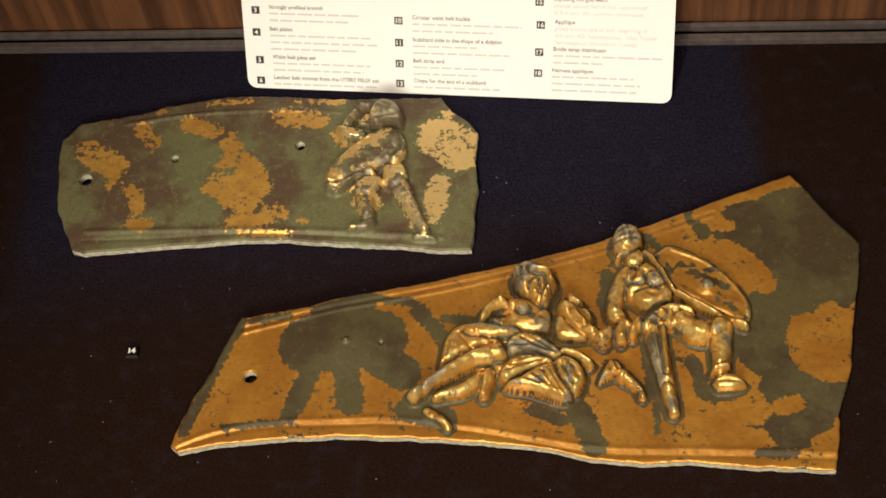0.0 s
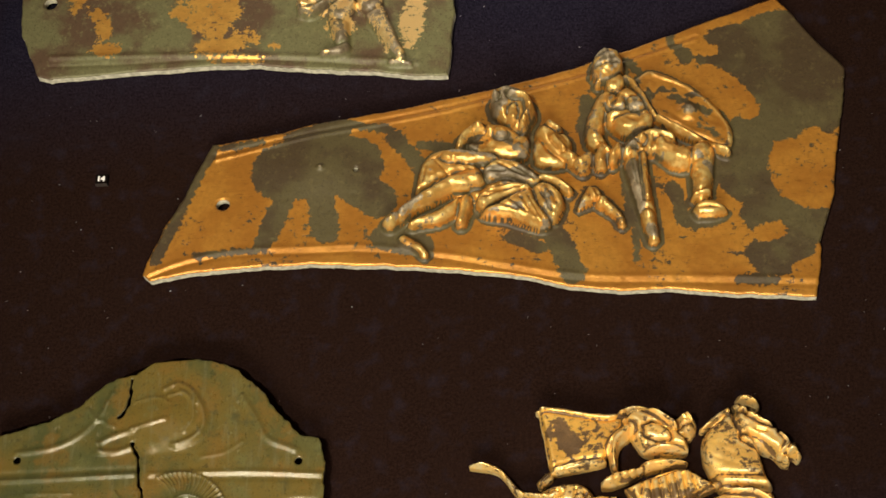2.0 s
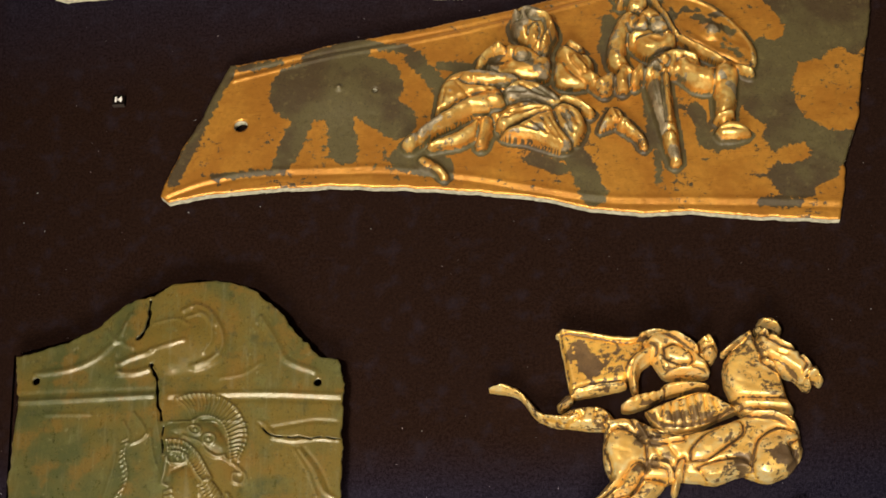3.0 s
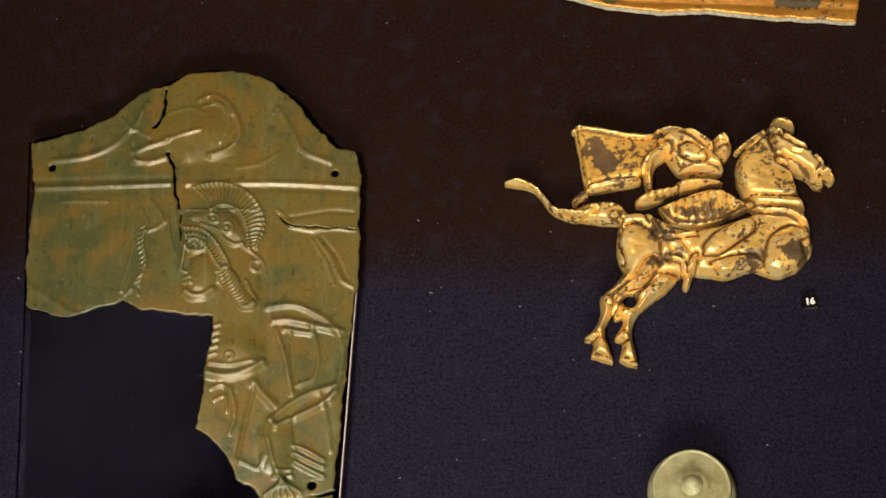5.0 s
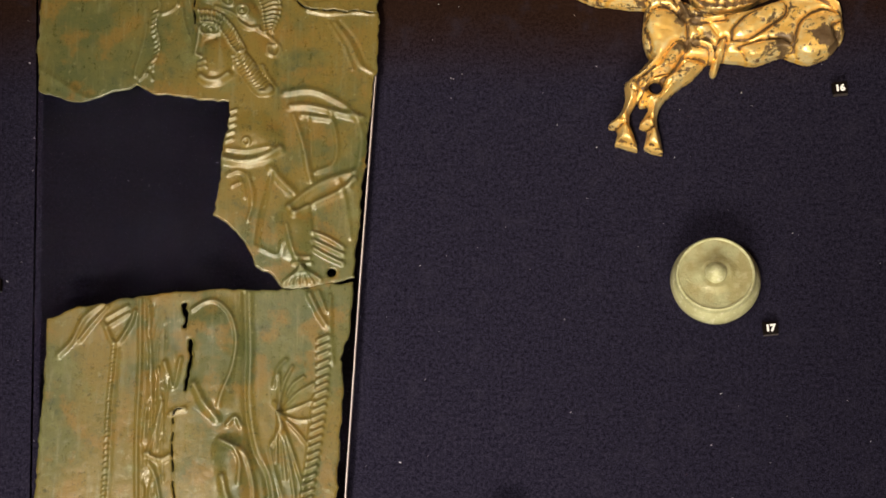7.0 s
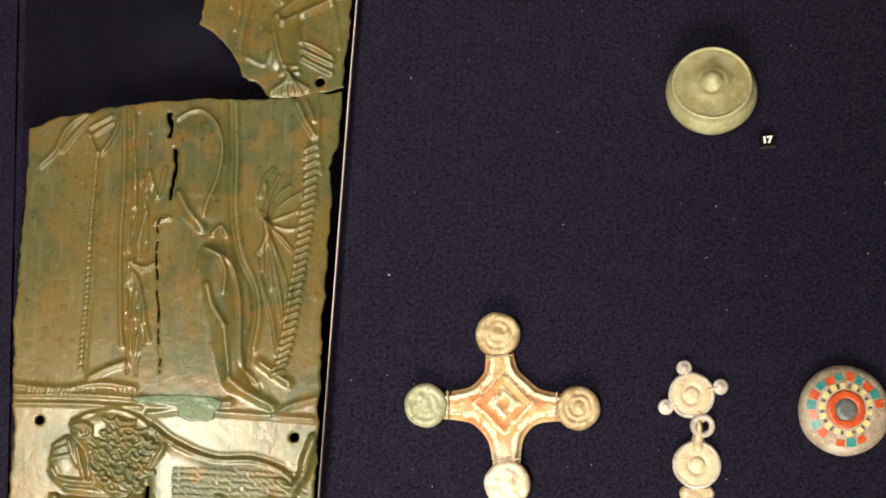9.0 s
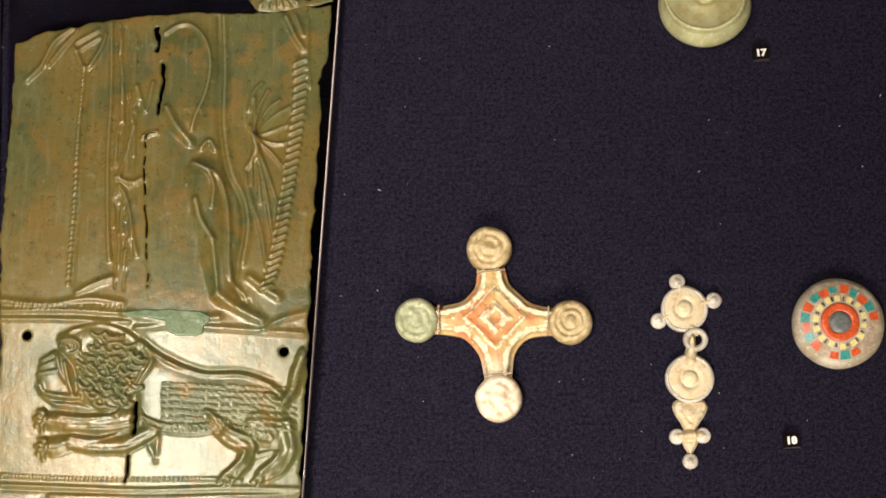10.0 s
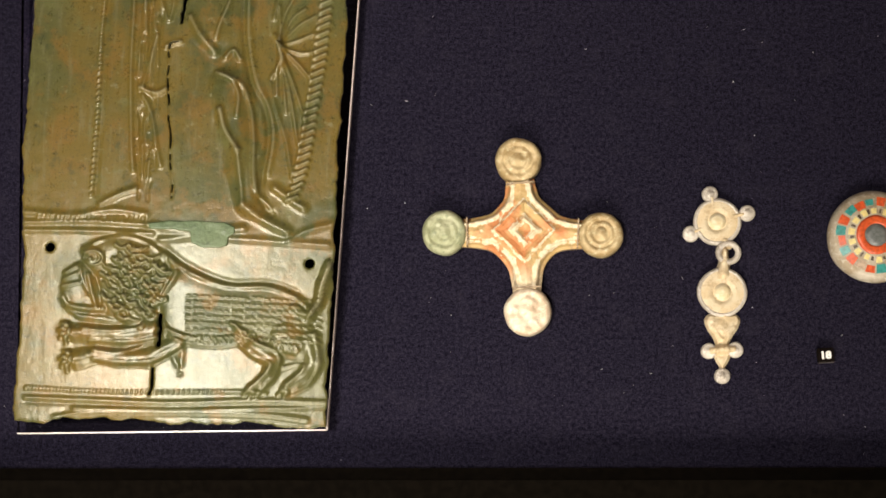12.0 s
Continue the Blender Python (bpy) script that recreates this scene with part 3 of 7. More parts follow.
# ---- upper plate: one fighter with a shield ----
def fighter_plate():
    r = Relief(-262, 520, 20, 690, 0.7)
    edge = [(-237.8, 648.2), (-200, 652.5), (-181.9, 657.6), (-145.9, 662), (-110, 658.7), (-65.1, 651.9), (-10.8, 648.7), (-4, 636.2), (5.9, 627.9), (11.9, 617.4), (9.7, 598.5), (10.5, 577.2), (7.8, 554.3), (6, 534.3), (-10.5, 535.2), (-38.7, 540.9), (-71.2, 544.6), (-103.8, 550), (-136.8, 551.4), (-187.3, 550.9), (-226.1, 549.9), (-233.3, 552.4), (-239.2, 567.1), (-245.4, 581.6), (-249.3, 615.4), (-248.8, 635.4)]
    r.outline(broken_edge(edge, 2.0, 0.5, 3))
    for pt, rad in zip([(-230.1, 603.1), (-175.4, 614.3), (-97.5, 617.5)], (3.9, 2.4, 3.0)):
        r.ridge([pt, (pt[0] + 0.1, pt[1])], rad + 2.0, 0.7)
        r.hole(pt, rad)
    r.ridge([(-208, 644.7), (-170.4, 648.5), (-138, 648.7), (-102, 646.3), (-73.4, 642)], 1.6, 1.1)
    r.ridge([(-226.7, 564.5), (-174.5, 561.6), (-133.1, 559.1), (-85.3, 554.5), (-38, 548.4), (-11.4, 543.9)], 1.8, 0.9)
    r.ridge([(-226, 558.3), (-174.1, 556.3), (-132.9, 555.9), (-85.2, 551.3), (-38, 544.4)], 1.2, -0.5)
    # the fighter
    r.limb([(-38.5, 588.8), (-33.1, 572.7), (-26.5, 558.0), (-20.9, 547.5)], [6.8, 6, 4.4, 3.2], 8)
    r.limb([(-26.2, 544.4), (-15.9, 542.8)], [2.2, 1.6], 4)
    r.puff([(-46.8, 593.6), (-38.6, 597.1), (-32.0, 593.2), (-30.4, 582.7), (-37.2, 577.9), (-44.7, 581.8)], 4, 4, 4)
    r.limb([(-53.9, 585.9), (-56.9, 575.4), (-55.4, 564.3), (-54.6, 555.8)], [6.6, 6.2, 4.8, 4.2], 8)
    r.puff([(-63.1, 581.7), (-55.6, 587.7), (-46.0, 585.3), (-47.4, 577.9), (-53.8, 573.5), (-60.9, 575.0)], 5, 3.4, 3)
    r.puff([(-68.0, 552.9), (-59.3, 556.2), (-51.3, 559.6), (-49.9, 553.8), (-55.3, 551.1), (-65.3, 550.7)], 2, 4, 2.4)
    r.puff([(-42.1, 623.0), (-34.4, 619.7), (-31.7, 606.7), (-34.4, 596.8), (-42.0, 595.3), (-44.8, 607.8)], 5, 4.5, 4)
    r.puff([(-80.9, 583.2), (-81.1, 590.7), (-75.8, 600.3), (-65.6, 611.3), (-55.3, 619.0), (-42.1, 623.8), (-35.8, 618.1), (-34.4, 609.4), (-39.9, 598.9), (-52.3, 592.4), (-65.2, 585.2), (-74.7, 579.4)], 3.5, 4.5, 5)
    r.oval((-58.2, 601.3), 27, 9, 44, 0.8, 0.7)
    r.limb([(-79.5, 581.4), (-71.9, 580.8), (-59.1, 588.0), (-51.6, 592.4)], [1.6, 1.7, 1.5, 1.3], 10)
    r.limb([(-55.5, 642.5), (-63.2, 637.0), (-69.3, 626.2)], [3.6, 3.4, 3], 8)
    r.puff([(-77.0, 626.1), (-71.4, 626.9), (-59.5, 623.6), (-55.3, 619.0), (-62.2, 615.3), (-69.9, 618.1)], 3.5, 4.5, 2.6)
    r.puff([(-58.2, 635.7), (-54.0, 636.2), (-51.9, 629.9), (-56.0, 625.9), (-61.0, 628.1)], 3, 3, 2.4)
    r.limb([(-59.7, 642.0), (-54.1, 639.3)], [3, 2.6], 10)
    r.puff([(-54.7, 631.9), (-51.2, 639.0), (-43.9, 641.9), (-36.5, 637.3), (-33.0, 630.0), (-34.4, 624.0), (-42.1, 624.3), (-49.7, 621.9), (-53.9, 624.9)], 8, 6, 5.5)
    r.ridge([(-51.8, 626.4), (-42.8, 627.4), (-33.7, 629.2)], 0.8, -1.0)
    r.ridge([(-41.4, 630.7), (-37.2, 628.2)], 0.8, 1.2)
    r.ridge([(-42.7, 600.0), (-37.9, 597.5), (-32.4, 597.0)], 1.0, 1.2)
    r.puff([(-57.1, 592.8), (-50.9, 592.7), (-50.5, 587.3), (-56.7, 587.8)], 8, 2, 1.6)
    for a, b in zip([(-42.0, 619.5), (-38.6, 614.9), (-42.0, 610.1), (-38.6, 593.8), (-36.5, 586.1)], [(-34.4, 613.7), (-33.0, 606.8), (-33.7, 601.8), (-33.1, 591.6), (-31.1, 584.0)]):
        r.ridge([a, b], 0.8, -0.8)
    r.soften(3)
    r.g[:] = 20
    r.gild((11, (-231.4, 625.1), (-212.1, 611.4)), (6, (-203.5, 595.8), (-194.9, 578.4)), (6, (-198.6, 568.4), (-188, 566.7)),
           (7, (-198.6, 639.9), (-189.5, 626.8)), (8, (-168.1, 641.6), (-147.7, 631), (-140.1, 622.5)), (15, (-135.6, 604.9), (-127.9, 591.6)),
           (12, (-147.2, 593.2), (-130.7, 579.4)), (7, (-136.8, 564.3), (-123.1, 564.4), (-109.7, 570.2)), (4, (-156.5, 657.1), (-131.2, 657)),
           (4, (-102.3, 653.5), (-73.6, 650.9)), (9, (-109, 641.6), (-87.5, 637.5)), (17, (-10.3, 615.5), (1.6, 605.1)),
           (6, (-6.5, 634.6)), (9, (-12.5, 582), (-16.1, 561.9)), (3, (-129.5, 556), (-98.8, 553.6)),
           (6, (-72.3, 620.6), (-58.2, 613.4)), (2.6, (-77.7, 584.8), (-71.5, 579.3), (-57.9, 585.6)), (3, (-58.2, 606.6), (-48.5, 613.4)), (4, (-56.1, 578), (-52.7, 570.4)), (4, (-187, 653.1)),
           (3, (-32.6, 569.3), (-27.6, 554.8)), (3, (-94, 562.1)), (5, (-214.4, 598.8)))
    r.g = r.g + 2.3
    u, v = 0.8 * r.x + 0.6 * r.y + 2.5 * vnoise(r.x, r.y, 4, 87), 0.8 * r.y - 0.6 * r.x + 2.5 * vnoise(r.x, r.y, 4, 88)
    own = 2.2 + 8.0 * vnoise(u, v, 9, 83) + 4.0 * vnoise(v, u, 3.4, 84)
    r.g = np.where(r.high > 2.4, own, r.g)
    r.gild((3, *[(-74.9, 624.1), (-62.2, 618.7)]), (4, *[(-76.9, 589.5), (-74.1, 584.3)]), (3, *[(-68.9, 602.2), (-59.4, 611.6)]), (3, *[(-55.9, 611.3), (-42.0, 619.5)]), (3, *[(-59.0, 581.4), (-49.4, 582.2)]), (3, *[(-60.3, 574.9), (-58.8, 565.8)]), (2.5, *[(-52.1, 574.2), (-52.0, 567.7)]), (3, *[(-31.1, 563.6), (-28.5, 556.9)]), (3, *[(-57.5, 631.3), (-54.0, 632.7)]))
    r.gild((9, *[(-42.1, 631.7)]), (6, *[(-54.1, 602.7), (-48.2, 598.8)]), (5, *[(-38.6, 609.8)]), (4, *[(-56.0, 559.1), (-58.6, 553.7)]), sign=-1)
    def bend(x, y):
        return 2.5 * np.clip(1 - ((y - 590) / 75) ** 2, 0, 1)
    ob = r.build("fighter_plate", PLATE_GREEN, PALE_EDGE, 0.6, 4.6, bend, rough=0.08)
    return tagged(ob, "green bronze plate fragment, flaking gilding, fighter with oval shield in relief", "armour plate")


fighter_plate()


# ---- lower gilded plate: two figures ----
def duel_plate():
    r = Relief(-180, 370, 235, 600, 0.65)
    edge = [(-128, 497), (-107.6, 499.2), (-88.3, 501.5), (-69, 506.4), (-23.9, 512.4), (24.6, 521.2), (73.4, 532.6), (86.6, 537.4), (112.9, 545.7), (154.5, 560), (193.7, 572.6), (198.7, 566.2), (209.2, 547.6), (226.1, 521.2), (220.6, 493.6), (214.1, 468.7), (210.1, 444.3), (203.8, 427.4), (198.5, 414.2), (199.3, 411.5), (193.4, 383.1), (153.1, 387.3), (118.2, 392.2), (91.6, 392.9), (65.1, 397), (44.5, 403.7), (5.5, 410.3), (-31, 414.4), (-67.8, 417.8), (-101.8, 418.7), (-132.8, 417.7), (-159, 414.3), (-163, 418), (-161.2, 424.7), (-153.1, 445.1), (-141.5, 465.7), (-134.4, 483.4)]
    r.outline(broken_edge(edge, 2.0, 0.4, 7))
    r.hole((-120.4, 457.9), 3.8, 3.4)
    r.hole((-46.6, 474.1), 1.2)
    # borders
    r.ridge([(-158.9, 419), (-140, 425.3), (-111.8, 429.3), (-68.8, 428.4), (-41.4, 427.2), (4.6, 419.3), (33.4, 412.3), (75.2, 403.2), (123.2, 399.7), (158.2, 396.7), (194, 393)], 1.4, 0.45)
    r.ridge([(-158.8, 416.6), (-139.8, 422.2), (-111.7, 425.8), (-68.7, 424.3), (-41.4, 423.1), (4.5, 415.6), (33.2, 408.3), (74.9, 399.2), (122.9, 395.7), (157.8, 392.8), (193.5, 389.4)], 1.2, -0.4)
    r.ridge([(-125.3, 486.8), (-82.4, 495.3), (-44.1, 501.3), (-5.7, 507.3), (26.3, 514.1), (81, 526.8), (113.5, 537.5), (146.2, 547.5)], 1.3, 0.7)
    r.ridge([(-125.5, 490.1), (-82.4, 498.3), (-44.1, 504.3), (-5.7, 510.3), (26.4, 516.8), (81.1, 529.4), (113.7, 540.1), (146.4, 550.2)], 1.4, -0.7)
    # the smooth mound
    mx, my = ((-66.7, 476.8))
    r.low += 2.6 * np.exp(-((r.x - mx) / 26) ** 2 - ((r.y - my) / 20) ** 2)
    r.dome([(-66.4, 475.6)], 2.2, 1.4)
    # fallen figure
    r.puff([(-10.5, 473.7), (-0.9, 481.0), (17.3, 481.5), (34.4, 478.4), (50.8, 465.0), (57.3, 458.8), (62.3, 449.6), (59.3, 439.4), (55.1, 430.4), (47.5, 429.5), (37.1, 434.3), (22.6, 439.5), (18.6, 447.5), (7.2, 456.0), (-10.0, 449.5), (-13.2, 457.5)], 2.5, 4, 6)
    r.limb([(11.6, 448.0), (-0.9, 440.5), (-15.4, 435.9)], [5, 4.4, 3], 7)
    r.limb([(-20.4, 428.3), (-15.0, 424.9), (-9.6, 419.0)], [3.4, 3.4, 2.6], 3.6)
    r.puff([(-9.9, 472.3), (2.1, 475.7), (19.4, 469.4), (23.4, 460.5), (7.3, 461.7), (-6.8, 456.3), (-13.3, 453.9)], 5.5, 4.5, 5)
    r.limb([(19.1, 460.1), (5.7, 457.5), (-9.0, 450.1), (-19.0, 443.1), (-27.1, 437.4)], [6.4, 5.4, 4.4, 3.4, 3.6], 12)
    r.limb([(-25.8, 440.1), (-28.3, 436.8)], [3.6, 3.8], 10)
    r.limb([(13.7, 448.5), (12.3, 442.3), (10.3, 435.5)], [4, 3.6, 3.2], 9)
    r.puff([(14.2, 482.8), (17.0, 492.1), (27.2, 496.1), (39.7, 492.6), (49.3, 484.6), (46.9, 473.1), (32.6, 473.5), (17.8, 479.6)], 4.5, 5, 6)
    r.limb([(21.5, 494.0), (15.0, 488.6), (11.0, 480.9)], [4.2, 3.8, 3.2], 10)
    r.dome([(22.7, 492.4)], 3.6, 6.5)
    r.dome([(33.8, 487.2)], 4, 7)
    r.ridge([(21.2, 485.2), (23.6, 482.1)], 4.0, -4.0)
    r.ridge([(19.3, 486.1), (26.2, 486.3)], 3.0, -3.0)
    r.puff([(0.2, 475.8), (7.8, 478.9), (28.9, 474.8), (33.7, 469.8), (15.6, 469.3), (3.2, 471.3)], 8.5, 3, 2.2)
    r.puff([(23.6, 465.5), (31.9, 471.4), (45.4, 467.5), (54.8, 458.3), (49.7, 454.4), (35.8, 460.4), (26.4, 458.2)], 7.5, 3, 3)
    r.puff([(18.6, 445.4), (24.4, 452.7), (38.7, 456.2), (50.8, 452.9), (48.7, 448.1), (34.6, 447.4), (24.0, 442.2)], 7.5, 4, 3)
    r.puff([(20.2, 439.7), (31.4, 444.5), (47.6, 451.0), (52.9, 445.1), (56.7, 437.1), (58.2, 430.8), (52.0, 428.2), (44.3, 432.5), (37.1, 435.7), (27.4, 437.1)], 7.5, 5, 4.5)
    r.puff([(49.0, 453.0), (57.7, 455.9), (65.3, 448.4), (65.3, 438.6), (59.5, 432.8), (53.2, 440.8)], 7, 4, 4)
    for a, b in zip([(22.3, 447.2), (26.1, 450.4), (31.3, 442.4), (37.5, 444.0), (43.1, 445.7), (47.4, 445.4), (53.1, 450.6), (56.9, 452.5)], [(37.9, 451.7), (44.0, 452.7), (40.9, 438.2), (46.3, 436.5), (50.4, 433.4), (54.0, 431.8), (59.1, 437.0), (62.4, 441.6)]):
        r.ridge([a, b], 0.8, -1.3)
    for a, b in zip([(-7.4, 468.5), (-1.8, 471.7), (7.6, 472.4), (26.0, 463.9), (32.4, 467.7), (40.1, 466.5)], [(-8.9, 459.3), (4.3, 464.0), (18.6, 465.2), (35.3, 463.2), (45.9, 459.6), (51.6, 457.1)]):
        r.ridge([a, b], 0.8, -1.0)
    r.puff([(30.6, 501.4), (29.0, 509.8), (34.3, 516.1), (42.7, 517.0), (50.1, 512.3), (53.7, 502.6), (51.6, 493.2), (45.6, 486.3), (39.6, 491.9), (34.8, 497.4)], 7.5, 7, 7)
    r.dome([(31.6, 509.9)], 3.0, 11)
    r.limb([(40.5, 510.4), (48.2, 507.5), (50.7, 499.2), (46.4, 489.2)], [2.6, 3, 3, 2.6], 17)
    r.puff([(37.9, 502.4), (42.7, 505.0), (45.0, 498.8), (42.2, 492.4), (38.5, 495.6)], 11, 3.5, 3)
    for a, b in zip([(41.4, 496.2), (43.7, 497.5), (45.9, 491.4), (48.0, 495.7), (49.6, 502.9), (47.4, 509.8), (42.2, 513.2), (36.8, 514.4)], [(47.0, 487.7), (49.0, 490.4), (50.4, 493.3), (51.8, 496.8), (53.3, 501.2), (51.0, 506.6), (46.2, 511.4), (39.4, 515.0)]):
        r.ridge([a, b], 0.9, 1.1)
    r.puff([(53.2, 487.2), (61.6, 491.7), (71.7, 483.6), (68.9, 467.9), (54.7, 468.3), (51.4, 477.1)], 3.5, 4, 5)
    r.limb([(58.9, 488.2), (65.5, 477.9), (71.0, 471.4), (77.4, 465.9)], [6, 5.6, 4.6, 4.4], 11)
    r.limb([(60.4, 493.2), (65.9, 489.9)], [2.6, 2.2], 10)
    r.limb([(76.8, 466.6), (82.0, 470.6)], [4.2, 3.8], 11.5)
    r.limb([(62.7, 483.6), (67.5, 475.9)], [2.2, 2.4], 13)
    r.limb([(55.5, 459.6), (62.7, 457.0), (69.1, 451.6)], [2.6, 3, 2.2], 10)
    r.puff([(72.6, 439.5), (77.0, 450.3), (82.7, 453.1), (87.2, 448.2), (83.2, 443.6), (78.3, 441.9)], 3.5, 5, 3.4)
    r.dome([(87.2, 443.3)], 4.6, 7)
    r.limb([(89.7, 441.1), (94.7, 434.5), (95.6, 430.3)], [3.6, 2.6, 2], 7)
    r.limb([(80.7, 450.8), (82.8, 445.7)], [2, 2], 10)
    # standing figure
    r.puff([(106.9, 520.2), (120.7, 526.3), (136.9, 517.1), (150.5, 503.3), (159.4, 487.9), (160.1, 477.0), (155.6, 469.4), (146.8, 472.9), (132.5, 483.4), (121.0, 493.8), (112.8, 507.7)], 2.4, 2.2, 4)
    r.ridge([(120.4, 522.9), (136.6, 514.1), (149.1, 501.2), (156.9, 487.4), (157.7, 477.9)], 1.0, 0.9)
    r.limb([(117.5, 496.3), (129.6, 486.2), (144.0, 476.0), (156.2, 469.4)], [2.0, 2.5, 2.5, 2.3], 9)
    r.disc((137.5, 496.9), 7.6, 7.0, 0, 7.0, 0.6)
    r.disc((137.1, 496.6), 4.8, 4.4, 0, 11.0, 0.2)
    r.puff([(89.9, 502.8), (92.5, 513.1), (103.9, 514.4), (113.3, 506.2), (117.0, 494.1), (114.2, 486.2), (104.5, 481.9), (95.0, 487.7)], 5, 6, 6)
    r.puff([(92.5, 504.8), (96.6, 509.0), (103.2, 505.5), (104.0, 498.8), (98.3, 497.7), (93.4, 499.6)], 10, 2.6, 3)
    r.puff([(104.5, 505.4), (110.2, 506.5), (114.0, 499.5), (108.7, 495.5), (104.6, 498.7)], 9.5, 2.4, 3)
    r.puff([(95.3, 492.1), (102.3, 493.7), (116.7, 494.1), (115.5, 487.6), (103.4, 483.4), (96.8, 486.8)], 10, 2.6, 3)
    r.puff([(98.5, 476.5), (104.5, 481.9), (114.1, 485.2), (127.4, 482.3), (128.5, 474.3), (116.5, 470.2), (103.8, 472.5)], 7, 4, 4)
    r.limb([(92.6, 506.3), (86.9, 496.4), (84.9, 484.8), (89.1, 474.3)], [5.8, 5.2, 5, 4.4], 11)
    r.limb([(88.4, 473.7), (96.0, 471.3), (104.6, 475.4), (110.5, 479.3)], [4, 4.4, 4.2, 3.6], 13)
    r.limb([(87.0, 470.9), (87.2, 465.9)], [3.6, 3.4], 12)
    r.limb([(93.6, 468.3), (97.7, 473.7)], [3.2, 3.2], 14.5)
    r.limb([(89.1, 518.6), (98.1, 521.3), (106.8, 518.7), (112.8, 507.7), (118.1, 495.8)], [1.8, 2.2, 2.0, 1.9, 1.9], 11)
    r.puff([(93.0, 519.8), (101.4, 522.9), (104.7, 515.9), (99.8, 510.2), (93.7, 511.9)], 7.5, 4, 3.6)
    r.puff([(85.7, 524.2), (87.6, 533.6), (94.3, 538.4), (101.2, 536.7), (103.8, 528.8), (100.1, 521.5), (91.6, 518.4)], 9, 6.5, 7)
    r.ridge([(87.0, 524.8), (94.0, 525.8), (102.4, 527.4)], 0.8, -1.2)
    r.ridge([(93.6, 537.3), (95.6, 530.3), (95.9, 524.9)], 0.9, 1.0)
    r.limb([(105.5, 471.0), (107.3, 455.2), (109.1, 441.1), (110.3, 433.4)], [6.8, 6.2, 5, 4.2], 10)
    r.limb([(110.2, 432.0), (111.4, 425.8), (112.2, 420.3)], [4.6, 4.2, 3.6], 8)
    r.limb([(110.3, 469.2), (110.3, 455.0), (110.4, 442.4)], [2, 2, 1.6], 12)
    r.limb([(121.7, 473.4), (130.9, 467.0), (142.1, 469.0)], [6.2, 7.4, 6.4], 13)
    r.limb([(142.8, 469.7), (140.5, 452.8), (139.5, 443.1)], [6.8, 5.8, 4.8], 10.5)
    r.limb([(135.3, 443.1), (143.2, 444.2)], [1.5, 1.5], 12)
    r.puff([(133.9, 435.2), (136.7, 439.1), (144.1, 440.7), (150.8, 436.1), (151.9, 432.6), (145.4, 430.3), (137.1, 430.8)], 3, 5.5, 3.2)
    r.ridge([(135.7, 435.1), (142.9, 435.3), (151.1, 433.3)], 0.8, -1.0)
    for a, b in zip([(104.2, 478.6), (108.1, 480.2), (112.5, 481.3), (116.8, 481.0), (121.1, 480.6), (103.5, 469.7), (107.0, 467.3)], [(102.0, 473.4), (107.4, 472.3), (112.9, 471.9), (117.9, 472.2), (123.6, 474.0), (107.0, 444.7), (108.5, 441.1)]):
        r.ridge([a, b], 0.8, -1.1)
    r.soften(3)
    seams = r.g * (r.g < 5)
    worn = np.clip((r.high - 3.5) / 3, 0, 1)
    # gilding, and the places where it is lost
    r.g = np.maximum(r.g * 0 - 14, np.where(seams > 0, 1.0, -14))
    lost = ((3.5, (-127.1, 496.6), (-156.6, 425.9)), (8, (-79.9, 494.2), (-56.1, 501.2)), (6, (-70.3, 490.5), (-67, 479.3)), (2, (-133.9, 427.5), (-101.7, 428.4)), (1.6, (-121.6, 494.4), (-99.2, 496.4)),
            (19, (-86.6, 476.1), (-50.3, 477)), (11, (-50.2, 466.2), (-34.7, 453.7)), (6, (-86.2, 458.1), (-97.1, 432.6)), (8, (-65.2, 454.9), (-63.2, 438.2)),
            (5, (-24.9, 493.3), (-11, 474.1)), (3, (-28, 499.1), (-53.5, 504.8)), (7, (-31.7, 431.6), (-11.9, 425.1)), (3, (-10.8, 487.9), (6.4, 484.4)),
            (7, (60.9, 425.2), (68.8, 405.4)), (4, (38.3, 426.8), (53.1, 420.6)), (4.5, (101.7, 458.7), (103.9, 432.5)), (2.4, (103.2, 427.4), (102.2, 410.6)),
            (4, (125.5, 451.7), (129.1, 431.8), (144, 430.7)), (28, (192.3, 536.1), (209.4, 523.3)), (22, (166.9, 534.3), (200.1, 498.1)), (16, (184, 492), (209.2, 497.4)),
            (14, (169.1, 482.3), (164.4, 454.2)), (10, (153.2, 462), (173, 450.1)), (12, (171.1, 432.9), (196.7, 424.3)), (13, (174.2, 409), (183.4, 411.7)),
            (8, (168.6, 549.5), (175.5, 526.1)), (4, (83.1, 510.9), (78.8, 492.8)), (3, (107, 535.4), (112.7, 527.4)), (4, (64.3, 406.4), (67, 401.2)),
            (5, (140.3, 536.5), (133.9, 552.4)), (3, (155, 395.1), (172.4, 393.9)), (3, (-2.8, 477.7), (31.3, 473.7)), (2.6, (16.9, 459.1), (21.2, 451.8)))
    r.g = np.maximum(r.g, np.where(worn > 0.5, -0.6 + 4.6 * vnoise(r.x, r.y, 8, 77) + 2.0 * vnoise(r.x, r.y, 3, 79), -14))
    r.gild(*lost, sign=-1)
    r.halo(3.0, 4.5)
    u, v = 0.8 * r.x + 0.6 * r.y + 2.5 * vnoise(r.x, r.y, 4, 85), 0.8 * r.y - 0.6 * r.x + 2.5 * vnoise(r.x, r.y, 4, 86)
